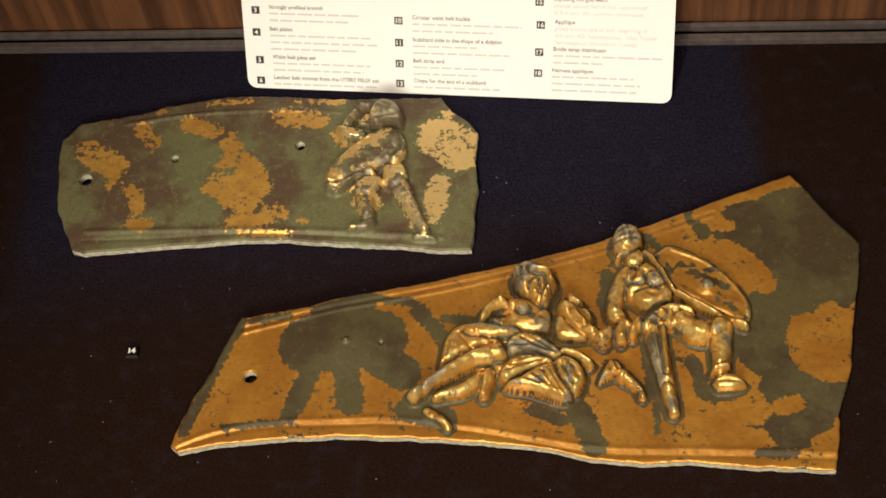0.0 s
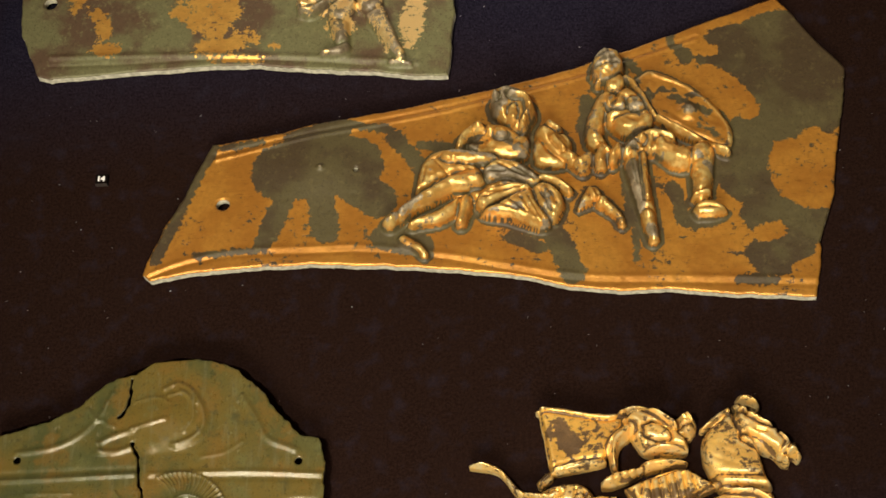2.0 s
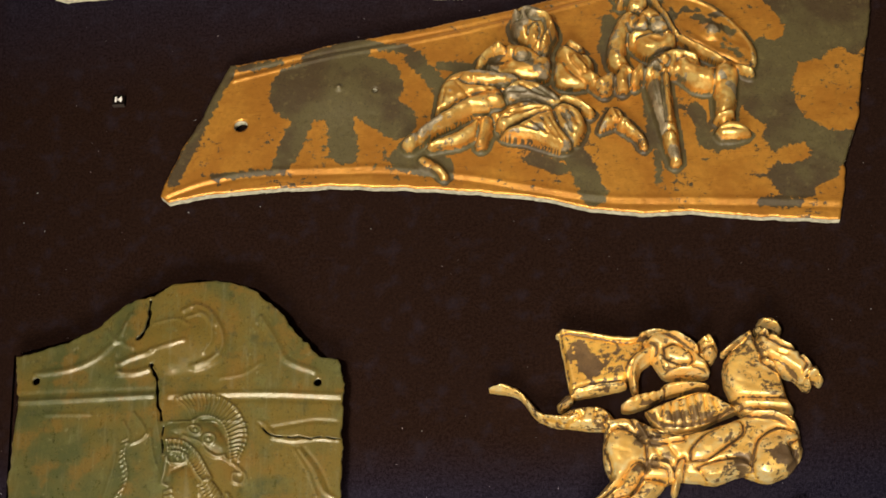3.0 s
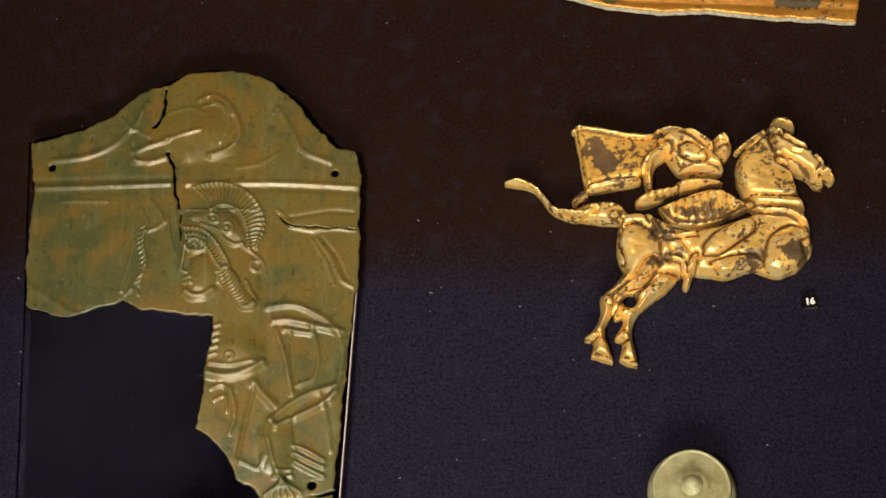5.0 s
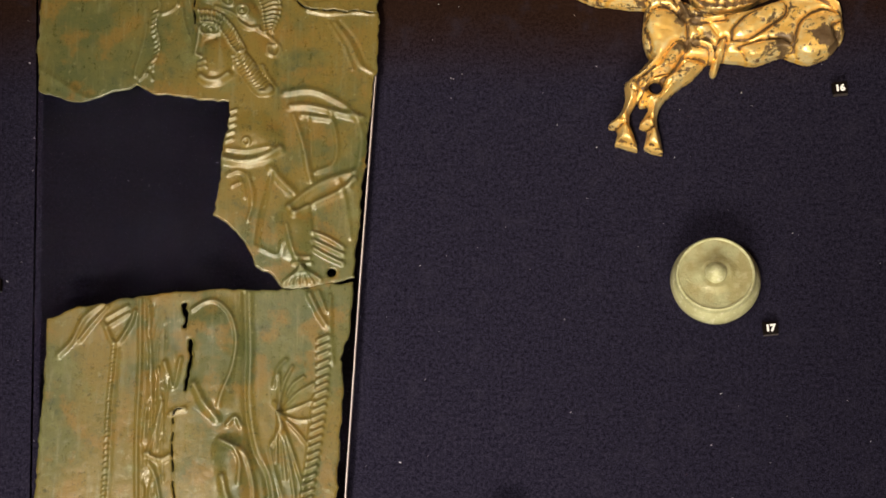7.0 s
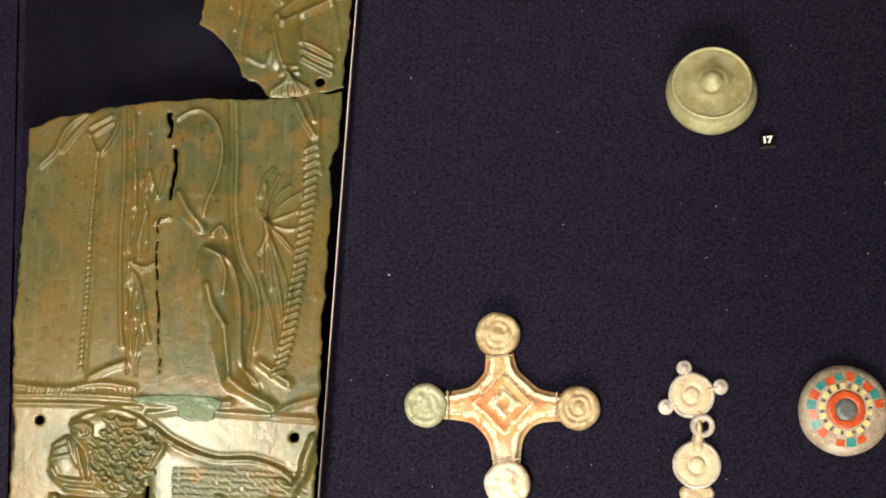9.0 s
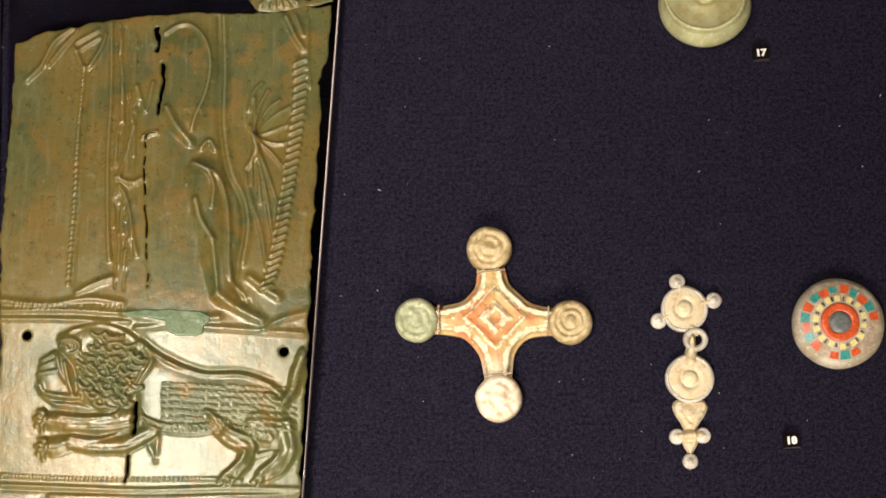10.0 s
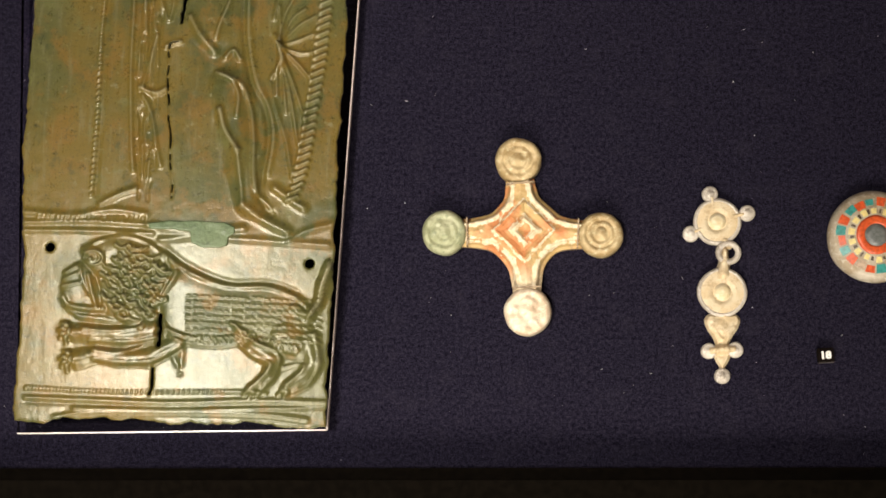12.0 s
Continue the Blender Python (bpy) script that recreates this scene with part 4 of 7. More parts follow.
    # concave places lose gold: patina, with the shade between limbs painted in
    own = -3.2 + 5.0 * vnoise(u, v, 8, 81) + 3.0 * vnoise(v, u, 3.4, 82) + 8.0 * np.clip(-0.2 - r.swell(2.4), 0, 1.4)
    r.g = np.where(r.high > 2.4, own, r.g)
    r.gild((4.5, *[(138.2, 497.6)]), (2.5, *[(133.2, 504.7), (149.0, 494.6)]), (2, *[(142.2, 488.5), (151.3, 481.3)]), sign=-1)
    r.gild((4, *[(92.1, 533.6), (98.6, 527.3)]), (5, *[(32.3, 504.3), (40.6, 512.6)]), (4, *[(27.5, 462.7), (50.6, 460.0)]), (2.4, *[(7.7, 476.7), (28.2, 473.1)]), (3.4, *[(103.6, 462.5), (106.4, 437.8)]), (4, *[(111.9, 423.7)]), (3, *[(-24.0, 440.0), (-11.5, 449.6)]), sign=-1)
    r.g = np.where(r.x < -100, np.maximum(r.g, -3.2 + 1.5 * vnoise(r.x, r.y, 14, 78)), r.g)
    r.gild((15, (192.6, 462.7), (191.7, 455.7)), (9, (203.1, 474.3), (199.1, 443)), (5, (169.7, 421.1), (177.2, 422.3)), (6, (187.5, 398.2), (193.5, 399.4)),
           (6, (150.2, 524.3), (161.9, 515.9), (170.8, 498.5)), (5, (140, 550), (147.5, 545.5)), (4, (150.3, 541.4), (154.9, 539.9)), (9, (154.9, 509)))
    def bend(x, y):
        return 2.0 * np.clip(1 - ((y - 455) / 90) ** 2, 0, 1) + 1.2 * np.sin((x + 150) / 60)
    ob = r.build("duel_plate", PLATE_GOLD, PALE_EDGE, 1.6, 4.8, bend, rough=0.07)
    return tagged(ob, "large gilded bronze plate fragment with two figures in high relief", "armour plate")


duel_plate()


# ---- greave in two pieces on a clear sheet ----
def bend_greave(x, y):
    return 3.0 * np.clip(1 - ((x + 150) / 95) ** 2, 0, 1)


def bend_lower(x, y):
    """The lion's panel is kinked along the band above it and slopes down to its foot."""
    k = np.where(y < 0, np.clip(1 + y / 84, 0, 1), np.clip(1 - y / 125, 0, 1) ** 2 * (1 + 2 * y / 125))
    return bend_greave(x, y) + 5.6 * k


greave = empty("greave", -150, 0)
greave.location = (0, 0, 0)


def greave_top():
    r = Relief(-245, 140, -55, 375, 0.5, True)
    edge = [(-231.5, 327.4), (-217, 331), (-202.6, 334.8), (-189.9, 340.6), (-181.2, 349.1), (-172.3, 354.8), (-161.3, 357.2), (-152.3, 362.3), (-137.7, 364.3), (-121.1, 362.6), (-108.1, 356.4), (-95.1, 345.8), (-85.9, 332), (-75.1, 319.8), (-65.1, 317.9), (-62.8, 308), (-62.7, 279.6), (-63.9, 248.3)]
    edge += [(-67.3, 220.2), (-70.2, 188.6), (-74, 145), (-88.1, 141.5), (-106.6, 140), (-110.7, 145.3), (-120.1, 152), (-123.2, 159.4), (-130.7, 169), (-140.2, 176.4), (-138.4, 190.3), (-137, 211.4), (-133.5, 224.4)]
    edge += [(-133.6, 232.1), (-149.4, 234.3), (-172.6, 237.9), (-179.9, 242.5), (-188.5, 239.3), (-204.2, 235.6), (-215, 235.4), (-228.4, 240.5), (-230, 264.5), (-229.4, 294.6)]
    r.outline(broken_edge(edge, 1.0, 0.95, 21))
    for p in [(-220.4, 314), (-75.3, 306)]:
        r.hole(p, 2.0)
    r.hole((-84.7, 147.7), 2.2)
    r.slit([(-162.9, 354.4), (-163.3, 341.8), (-167.9, 334.1)], 0.8)
    r.slit([(-160.1, 319.8), (-157.6, 309), (-156.4, 299.7), (-153.2, 290.5)], 0.8)
    r.slit([(-152.4, 285.9), (-151.9, 272.4)], 0.4)
    r.slit([(-103.8, 283.7), (-95.2, 278.6), (-83.8, 277.6), (-64.1, 276.4)], 0.35)
    # borders
    r.ridge([(-231.4, 303.3), (-196.4, 302.7), (-158.8, 302.6)], 1.3, 1.6)
    r.ridge([(-231.6, 307), (-196.6, 306.3), (-158.9, 305.6)], 1.4, -0.7)
    r.ridge([(-150.1, 302.3), (-104.1, 301.6), (-62.7, 298.6)], 1.3, 1.2)
    r.ridge([(-150, 299.2), (-104.1, 298.2), (-62.7, 295.6)], 1.5, -0.7)
    r.ridge([(-220.6, 317.7), (-203.2, 319.2), (-188.9, 324.9), (-177.7, 336.1), (-172.3, 346.9)], 1.7, 1.7)
    r.ridge([(-104.9, 342.1), (-97.5, 329.9), (-91.5, 318.9), (-77.1, 311.9)], 1.7, 1.7)
    r.ridge([(-213.5, 295.6), (-190.2, 294.5)], 1.0, 0.7)
    # head at the top, under a domed cap
    r.dome([(-146.6, 331.3), (-137.9, 331)], [15, 15], 3.6)
    r.dome([(-153.9, 331.6), (-149.2, 322.1)], [8, 8], 2.4)
    r.ridge([(-145.1, 347.9), (-138.5, 350.5), (-131.1, 346.4), (-125.6, 337.4), (-124.1, 327.4), (-128.9, 319.8), (-137.4, 316.4)], 1.5, 2.0)
    r.ridge([(-142.7, 344.3), (-135.4, 345.3), (-130.3, 338.5), (-129.5, 330.7), (-133.3, 324)], 1.1, 1.2)
    r.ridge([(-138.4, 348), (-132.5, 344), (-128.5, 339.4)], 1.6, 1.6)
    r.ridge([(-161, 327.2), (-152.4, 329.1), (-143.7, 331.2)], 1.2, 1.3)
    r.ridge([(-178.2, 320.1), (-171, 323.5), (-161, 326.3)], 1.6, 1.9)
    r.ridge([(-178, 315.7), (-169.2, 315.1), (-161.2, 317)], 1.7, 2.0)
    r.ridge([(-178.6, 329.4), (-179.7, 321.7), (-176.5, 315.4)], 1.2, 1.0)
    r.ridge([(-139.5, 317.1), (-133.2, 319.1), (-126, 322.5)], 1.4, 1.5)
    r.ridge([(-174.8, 341.8), (-175.8, 332.4), (-170.7, 329.1)], 1.4, 1.2)
    r.ridge([(-184.9, 339), (-180.2, 333.2), (-177.3, 332.5)], 1.3, 1.2)
    r.ridge([(-160.1, 341.9), (-148.5, 343.3), (-142, 339.9)], 1.0, 0.8)
    r.ridge([(-124.3, 310.4), (-112.8, 312.2), (-104.3, 317.4)], 1.2, 0.7)
    # crested head in profile, its helmet, crest and hair
    r.puff([(-151.9, 271.6), (-149.5, 285.5), (-138.2, 288.4), (-126.2, 285.0), (-118.8, 272.3), (-111.9, 250.3), (-113.9, 238.1), (-120.0, 236.6), (-128.6, 244.4), (-132.9, 248.6), (-135.6, 244.6), (-141.9, 241.9), (-148.7, 242.7), (-150.7, 251.5)], 0, 2.0, 7)
    r.puff([(-150.0, 283.4), (-139.3, 287.9), (-126.8, 285.0), (-119.2, 274.0), (-121.9, 268.8), (-131.0, 273.3), (-140.2, 278.9)], 0, 4.0, 6)
    r.puff([(-147.6, 262.6), (-138.7, 264.6), (-132.9, 258.0), (-133.7, 249.2), (-139.2, 244.7), (-146.5, 245.5), (-149.0, 253.8)], 0, 4.2, 6)
    outer = curve([(-146.5, 300.2), (-139.7, 301.7), (-132.3, 301.8), (-124.3, 299.7), (-117.3, 294.9), (-112.6, 288.1), (-110.2, 279.7), (-111.8, 272.0), (-113.9, 266.8)], 6)
    inner = curve([(-137.0, 287.2), (-134.8, 288.9), (-132.0, 290.0), (-128.0, 289.6), (-124.0, 287.3), (-121.0, 283.3), (-119.2, 278.2), (-118.3, 272.2), (-117.3, 266.9)], 6)
    for k in range(0, len(outer), 2):
        a, b = outer[k], inner[k]
        m = 0.5 * (a + b) + np.array((0.9, 1.1))
        r.ridge([a, m, b], 0.62, 2.3)
    r.ridge(outer, 0.8, 1.0)
    r.ridge(inner, 0.8, 1.2)
    r.ridge([(-149.6, 288.2), (-132.5, 287.6), (-117.7, 287.1), (-110.3, 285.7)], 0.6, 1.2)
    r.ridge([(-141.9, 280.2), (-133.3, 276.3), (-129.8, 272.0), (-125.2, 268.9), (-120.7, 269.4)], 0.9, 2.4)
    for p, rx, ry in zip([(-136.1, 283.0), (-128.6, 277.9)], (3.4, 3.0), (2.2, 2.6)):
        r.oval(p, rx, ry, -25, 0.6, 1.6)
        r.dome([p], 1.2, 6.0)
    # braided hair in two strands
    side = curve([(-150.4, 278.7), (-141.3, 277.2), (-134.3, 271.0), (-129.6, 263.2), (-126.7, 257.8)], 8)
    edge = curve([(-149.1, 272.7), (-142.8, 271.3), (-137.6, 265.8), (-134.0, 259.8), (-131.1, 256.1)], 8)
    for k in range(0, len(side), 2):
        r.ridge([side[k], 0.5 * (side[k] + edge[k]) + np.array((0.3, -0.5)), edge[k]], 0.6, 2.2)
    r.ridge(side, 0.7, 1.6)
    r.ridge(edge, 0.7, 1.6)
    side = curve([(-128.4, 257.8), (-123.7, 252.4), (-119.1, 245.8), (-115.1, 239.9), (-113.4, 237.5)], 8)
    edge = curve([(-132.8, 255.0), (-129.2, 247.9), (-125.2, 241.4), (-121.1, 236.6), (-118.3, 235.4)], 8)
    r.puff([(-132.3, 257.9), (-126.1, 257.7), (-118.5, 245.8), (-112.8, 236.9), (-118.3, 234.8), (-125.7, 240.8)], 0, 4.6, 4)
    for k in range(0, len(side), 2):
        r.ridge([side[k], 0.5 * (side[k] + edge[k]) + np.array((0.4, -0.9)), edge[k]], 0.65, 2.2)
    r.ridge([(-118.6, 249.3), (-116.3, 244.6), (-112.8, 239.3)], 1.2, 2.4)
    r.ridge([(-120.7, 268.2), (-115.6, 264.5), (-110.4, 259.0), (-112.0, 254.9), (-116.0, 256.2), (-116.0, 259.8), (-112.7, 260.2)], 0.9, 1.8)
    # eye, nose, mouth and chin
    r.oval((-144.2, 268.9), 5.2, 3.0, -4, 0.6, 2.2)
    r.oval((-144.1, 268.7), 2.6, 1.9, 0, 0.5, 1.8)
    r.dome([(-144.1, 268.4)], 1.2, 6.6)
    r.ridge([(-149.1, 274.5), (-144.6, 274.9), (-139.4, 272.4)], 0.9, 1.8)
    r.ridge([(-149.5, 269.1), (-150.2, 262.6), (-151.4, 256.8), (-149.1, 255.0)], 1.1, 3.0)
    r.ridge([(-149.5, 252.0), (-146.2, 252.5)], 0.9, 2.4)
    r.ridge([(-149.5, 249.4), (-146.1, 249.6)], 0.9, 2.4)
    r.ridge([(-148.2, 245.0), (-144.8, 242.8), (-139.7, 243.0), (-135.3, 245.8)], 1.8, 4.0)
    # lock of hair and folds beside the crack
    for pts in ([(-173.0, 289.3), (-169.3, 281.7), (-171.2, 272.2), (-169.0, 260.9), (-172.0, 249.2)], [(-175.7, 272.4), (-177.5, 261.2), (-180.5, 250.7), (-180.9, 246.6)], [(-168.0, 293.7), (-163.2, 287.5), (-160.8, 282.6)], [(-171.4, 277.0), (-164.6, 279.1), (-160.7, 282.0)], [(-176.4, 247.0), (-173.8, 252.2), (-170.5, 255.1)], [(-178.5, 244.8), (-174.7, 247.6), (-172.3, 244.6)], [(-156.6, 293.3), (-154.5, 281.2), (-151.9, 271.6)], [(-159.1, 284.3), (-157.0, 271.7), (-152.6, 260.4)]):
        r.ridge(pts, 0.9, 1.3)
    r.teeth([(-171.5, 280.0), (-172.3, 270.5), (-170.2, 260.9), (-172.1, 251.6)], 12, 2.2, 1.4, 0.6, 1.2)
    r.ridge([(-104.1, 286.0), (-98.4, 282.9), (-87.2, 284.3), (-75.9, 285.7), (-65.8, 284.7)], 1.2, -0.9)
    r.ridge([(-97.2, 278.1), (-87.1, 275.9), (-75.8, 276.7), (-64.6, 275.8)], 1.2, 1.4)
    r.ridge([(-104.1, 286.6), (-100.1, 283.5), (-96.7, 278.0)], 1.0, 1.2)
    r.ridge([(-83.7, 271.1), (-76.9, 261.4), (-71.8, 250.2), (-65.7, 245.9)], 1.1, 1.1)
    r.ridge([(-81.4, 271.6), (-74.1, 261.9), (-69.0, 250.7)], 0.9, -0.8)
    r.ridge([(-227.6, 250.7), (-215.7, 243), (-203.9, 235.3)], 2.2, 1.6)
    r.ridge([(-86.5, 271.4), (-79.3, 259.3), (-75, 247.5)], 0.9, 0.7)
    # shoulder, arm, blade and folds
    for pts, w, h in (([(-107.5, 236.1), (-95.2, 237.2), (-84.3, 232.7), (-74.7, 225.3), (-70.6, 214.0), (-71.9, 200.1), (-75.9, 189.1)], 1.6, 2.0), ([(-104.7, 229.0), (-96.5, 229.3), (-81.5, 225.5), (-70.6, 223.0)], 1.6, 3.0), ([(-99.2, 224.6), (-86.9, 222.6)], 1.3, 2.2),
                      ([(-85.6, 225.6), (-82.5, 211.5), (-84.1, 200.4), (-93.5, 196.2)], 1.2, 1.6), ([(-136.2, 203.7), (-127.5, 202.1), (-116.6, 204.3), (-109.6, 208.0)], 1.9, 4.2), ([(-135.2, 208.7), (-124.9, 207.6), (-114.0, 209.0)], 1.2, 1.6),
                      ([(-104.7, 179.9), (-96.1, 186.9), (-86.7, 192.2), (-74.6, 196.0)], 1.6, 2.8), ([(-102.7, 176.3), (-92.0, 181.3), (-81.3, 186.5), (-73.8, 192.4)], 1.5, 3.4), ([(-104.9, 179.4), (-101.6, 176.0)], 1.2, 2.4),
                      ([(-103.3, 224.7), (-99.1, 212.0), (-96.2, 197.9), (-94.8, 192.4)], 1.3, 2.0), ([(-96.5, 223.1), (-95.0, 209.1), (-93.2, 195.1)], 1.2, -1.6), ([(-113.8, 198.4), (-108.3, 192.1), (-102.8, 186.5)], 2.0, 2.6),
                      ([(-113.3, 196.1), (-117.3, 179.1), (-120.0, 162.7)], 1.0, -1.6), ([(-124.6, 195.9), (-121.7, 184.7), (-124.3, 173.7)], 1.0, 1.4), ([(-134.2, 196.1), (-128.8, 197.6), (-124.6, 193.1), (-122.8, 182.0)], 1.0, 1.4), ([(-132.1, 190.5), (-127.3, 191.8), (-126.1, 184.8)], 0.9, 1.2),
                      ([(-94.7, 181.3), (-93.0, 170.3), (-94.0, 159.4)], 1.0, -1.4), ([(-105.9, 170.6), (-103.1, 159.6), (-99.8, 151.9)], 1.0, 1.6), ([(-118.1, 159.9), (-110.5, 156.5), (-107.9, 162.4)], 1.0, 1.0), ([(-81.3, 192.0), (-78.0, 180.9), (-75.8, 164.5)], 1.2, 0.9),
                      ([(-93.2, 167.0), (-86.5, 164.2), (-79.5, 159.7)], 1.1, 3.0), ([(-93.2, 163.2), (-86.5, 159.8), (-79.5, 156.4)], 1.1, 3.0), ([(-93.2, 159.4), (-86.4, 155.5), (-79.5, 152.1)], 1.1, 3.0), ([(-101.4, 155.2), (-95.0, 155.1)], 1.0, 2.4), ([(-102.4, 152.5), (-94.4, 152.4)], 1.0, 2.4)):
        r.ridge(pts, w, h)
    for tip in [(-106.6, 143.4), (-103.4, 143.1), (-100.2, 143.3), (-97.0, 143.5), (-93.8, 143.7), (-90.1, 144.5)]:
        r.ridge([(-98.4, 150.3)] + [tip], 1.0, 2.8)
    r.oval((-125.7, 211.8), 1.7, 1.7, 0, 0.6, 2.4)
    r.teeth([(-132.3, 227.5), (-134.2, 212.9)], 5, 3.2, 1.2, 0.8, 2.4)
    r.dome([(-122.3, 216.8), (-116.8, 212.4)], [9, 8], 2.6)
    r.dome([(-102.7, 170.5), (-102.5, 159.6)], [8, 6], 2.4)
    r.soften(2)
    return r.build("upper_fragment", SHEET, SHEET_EDGE, 10.0, 1.2, bend_greave, greave, "upper sheet with a crested head beaten in relief, torn below", 0.032)


def greave_bottom():
    r = Relief(-245, -105, -65, 155, 0.5, True)
    edge = [(-219.5, 128.6), (-203.2, 134.2), (-175.2, 138.3), (-154.7, 140.6), (-130.7, 140.6), (-112.1, 139.4), (-74.5, 143.8), (-77.3, 116.3), (-80, 106), (-79.2, 105.2), (-81.7, 56.9), (-84.1, 10.1)]
    edge += [(-83.7, 12.6), (-85, -24.8), (-86.7, -55.4), (-87.3, -84.4), (-98.2, -84.4), (-118.9, -81.5), (-140.6, -82.4), (-152.8, -82.3), (-171.5, -80.1), (-201.2, -79.5), (-209, -82.2), (-222.5, -80.9), (-221.7, -63.9), (-219.9, -7.9), (-221, 14.4)]
    edge += [(-221.7, 40.5), (-220.4, 86.9)]
    r.outline(broken_edge(edge, 1.0, 0.8, 31))
    for p in [(-208.1, -5.8), (-94.7, -14.2)]:
        r.hole(p, 2.1)
    r.slit([(-154.3, 133.8), (-153.4, 123.8)], 1.1)
    r.slit([(-151.1, 117.1), (-150.5, 105.1), (-153.6, 94.5)], 0.8)
    r.slit([(-153.3, 85.3), (-158.4, 82.8), (-157.4, 61.9), (-155.7, 25.8), (-154.9, 15.7)], 0.3)
    r.slit([(-159.4, -35.2), (-159.3, -48.7)], 0.8)
    r.slit([(-161.3, -58.4), (-162.7, -69.3)], 0.5)
    # cloak edge with beads
    r.teeth([(-187.1, 116.2), (-187.8, 101.5), (-188.6, 88.3), (-188.8, 75.2), (-189.0, 54.4), (-189.8, 36.3), (-190.5, 17.2)], 46, 0.9, 0.7, 0.55, 1.7)
    r.ridge([(-185.3, 116.2), (-186.0, 101.5), (-186.8, 88.3), (-187.0, 75.2), (-187.2, 54.3), (-188.0, 36.3), (-188.7, 17.2)], 1.2, -0.7)
    for pts, w, h in (([(-213.3, 111.0), (-206.8, 117.9), (-201.5, 128.5), (-192.6, 135.4)], 1.2, 2.2), ([(-203.7, 117.8), (-198.7, 124.4), (-190.7, 133.7)], 1.0, 1.8), ([(-192.2, 125.7), (-186.6, 115.9), (-180.3, 123.8), (-177.5, 131.3)], 1.1, 2.0), ([(-191.0, 128.3), (-181.2, 133.5)], 1.0, 1.8), ([(-190.8, 124.0), (-180.6, 130.3)], 1.0, 1.6),
                      ([(-175.1, 136.7), (-174.3, 101.3), (-174.8, 75.0), (-173.7, 43.8), (-172.5, 27.4)], 0.9, 1.8), ([(-171.4, 136.0), (-169.8, 114.5), (-168.4, 90.6)], 1.0, 1.3), ([(-163.4, 87.9), (-166.6, 74.9), (-169.1, 65.5)], 1.0, 1.6), ([(-162.5, 106.9), (-158.5, 95.2), (-155.3, 108.4)], 1.0, 1.6),
                      ([(-170.3, 64.5), (-163.6, 62.0), (-159.0, 63.8)], 1.2, 2.4), ([(-168.9, 60.8), (-164.7, 51.5), (-162.1, 36.0), (-160.4, 29.3)], 1.0, 1.6), ([(-159.1, 83.1), (-156.1, 84.6), (-153.0, 85.1)], 1.0, 2.4), ([(-165.5, 103.8), (-164.5, 90.6)], 0.9, 1.2), ([(-172.1, 69.7), (-170.4, 80.1)], 0.9, 1.2)):
        r.ridge(pts, w, h)
    # leg
    r.dome([(-139.8, 122.0), (-138.1, 106.0), (-139.0, 90.1)], [13, 12, 8], 2.4)
    r.dome([(-131.3, 63.9), (-127.3, 45.8), (-124.3, 27.9), (-120.9, 11.2)], [8, 8, 6.5, 6], 3.4)
    for pts, w, h in (([(-150.5, 131.3), (-144.1, 135.0), (-138.4, 134.8), (-132.2, 128.5), (-129.3, 117.5), (-130.8, 104.3), (-135.2, 92.7), (-137.0, 85.9)], 0.9, 2.2), ([(-148.7, 96.1), (-144.0, 87.6), (-137.9, 80.2)], 1.8, 3.4), ([(-132.7, 77.5), (-129.2, 80.8), (-126.5, 76.8)], 1.0, 2.4), ([(-136.1, 70.7), (-129.3, 66.5), (-126.4, 60.0), (-126.9, 50.9)], 1.0, 2.2),
                      ([(-134.0, 69.7), (-125.2, 64.9), (-120.9, 53.4), (-119.5, 40.6), (-118.6, 20.2), (-112.3, 9.6)], 1.1, 2.2), ([(-134.6, 53.6), (-132.1, 44.6), (-126.5, 35.6)], 1.5, 4.4), ([(-126.5, 35.6), (-125.3, 25.4), (-123.9, 12.2)], 1.2, 2.0),
                      ([(-125.9, 138.4), (-124.8, 113.7), (-124.7, 87.3), (-121.1, 66.4), (-115.0, 53.4), (-113.2, 40.5), (-115.4, 25.3), (-116.4, 15.2), (-111.2, 7.1)], 1.3, -2.2), ([(-123.9, 138.3), (-122.8, 113.7), (-122.7, 87.2), (-119.1, 66.9), (-113.0, 53.8), (-111.2, 40.5), (-113.4, 25.2)], 1.6, 1.6)):
        r.ridge(pts, w, h)
    # ragged upright folds beside the crack
    lo, hi = [(-171.0, 13.2), (-161.8, 133.2)]
    for k in range(46):
        x, y = random.uniform(lo[0], hi[0]), random.uniform(lo[1], hi[1] - 12)
        n = random.uniform(6, 20)
        r.ridge([(x, y), (x + random.uniform(-0.8, 0.8), y + n / 2), (x + random.uniform(-1.5, 1.5), y + n)], random.uniform(0.45, 0.9), random.uniform(0.4, 1.0) * random.choice((1, 1, -1)))
    # fan of folds, and the corded hem beside it
    for a, b in zip([(-108.9, 90.7), (-106.9, 95.4), (-103.3, 94.3), (-100.7, 91.1), (-100.5, 84.8), (-101.0, 79.1), (-101.4, 74.9), (-102.8, 65.1), (-104.2, 60.9), (-106.8, 63.6), (-109.9, 66.2)], [(-109.0, 100.2), (-102.9, 103.8), (-97.7, 98.9), (-93.0, 95.7), (-94.4, 87.3), (-94.8, 79.0), (-95.7, 68.1), (-97.4, 49.0), (-100.2, 37.3), (-105.6, 52.2), (-109.8, 60.0)]):
        r.ridge([(-109.0, 82.3)] + [a, b], 0.75, 2.0)
    r.ridge([(-110.8, 87.1), (-107.1, 80.5), (-108.5, 74.0), (-112.0, 68.3)], 1.1, 2.4)
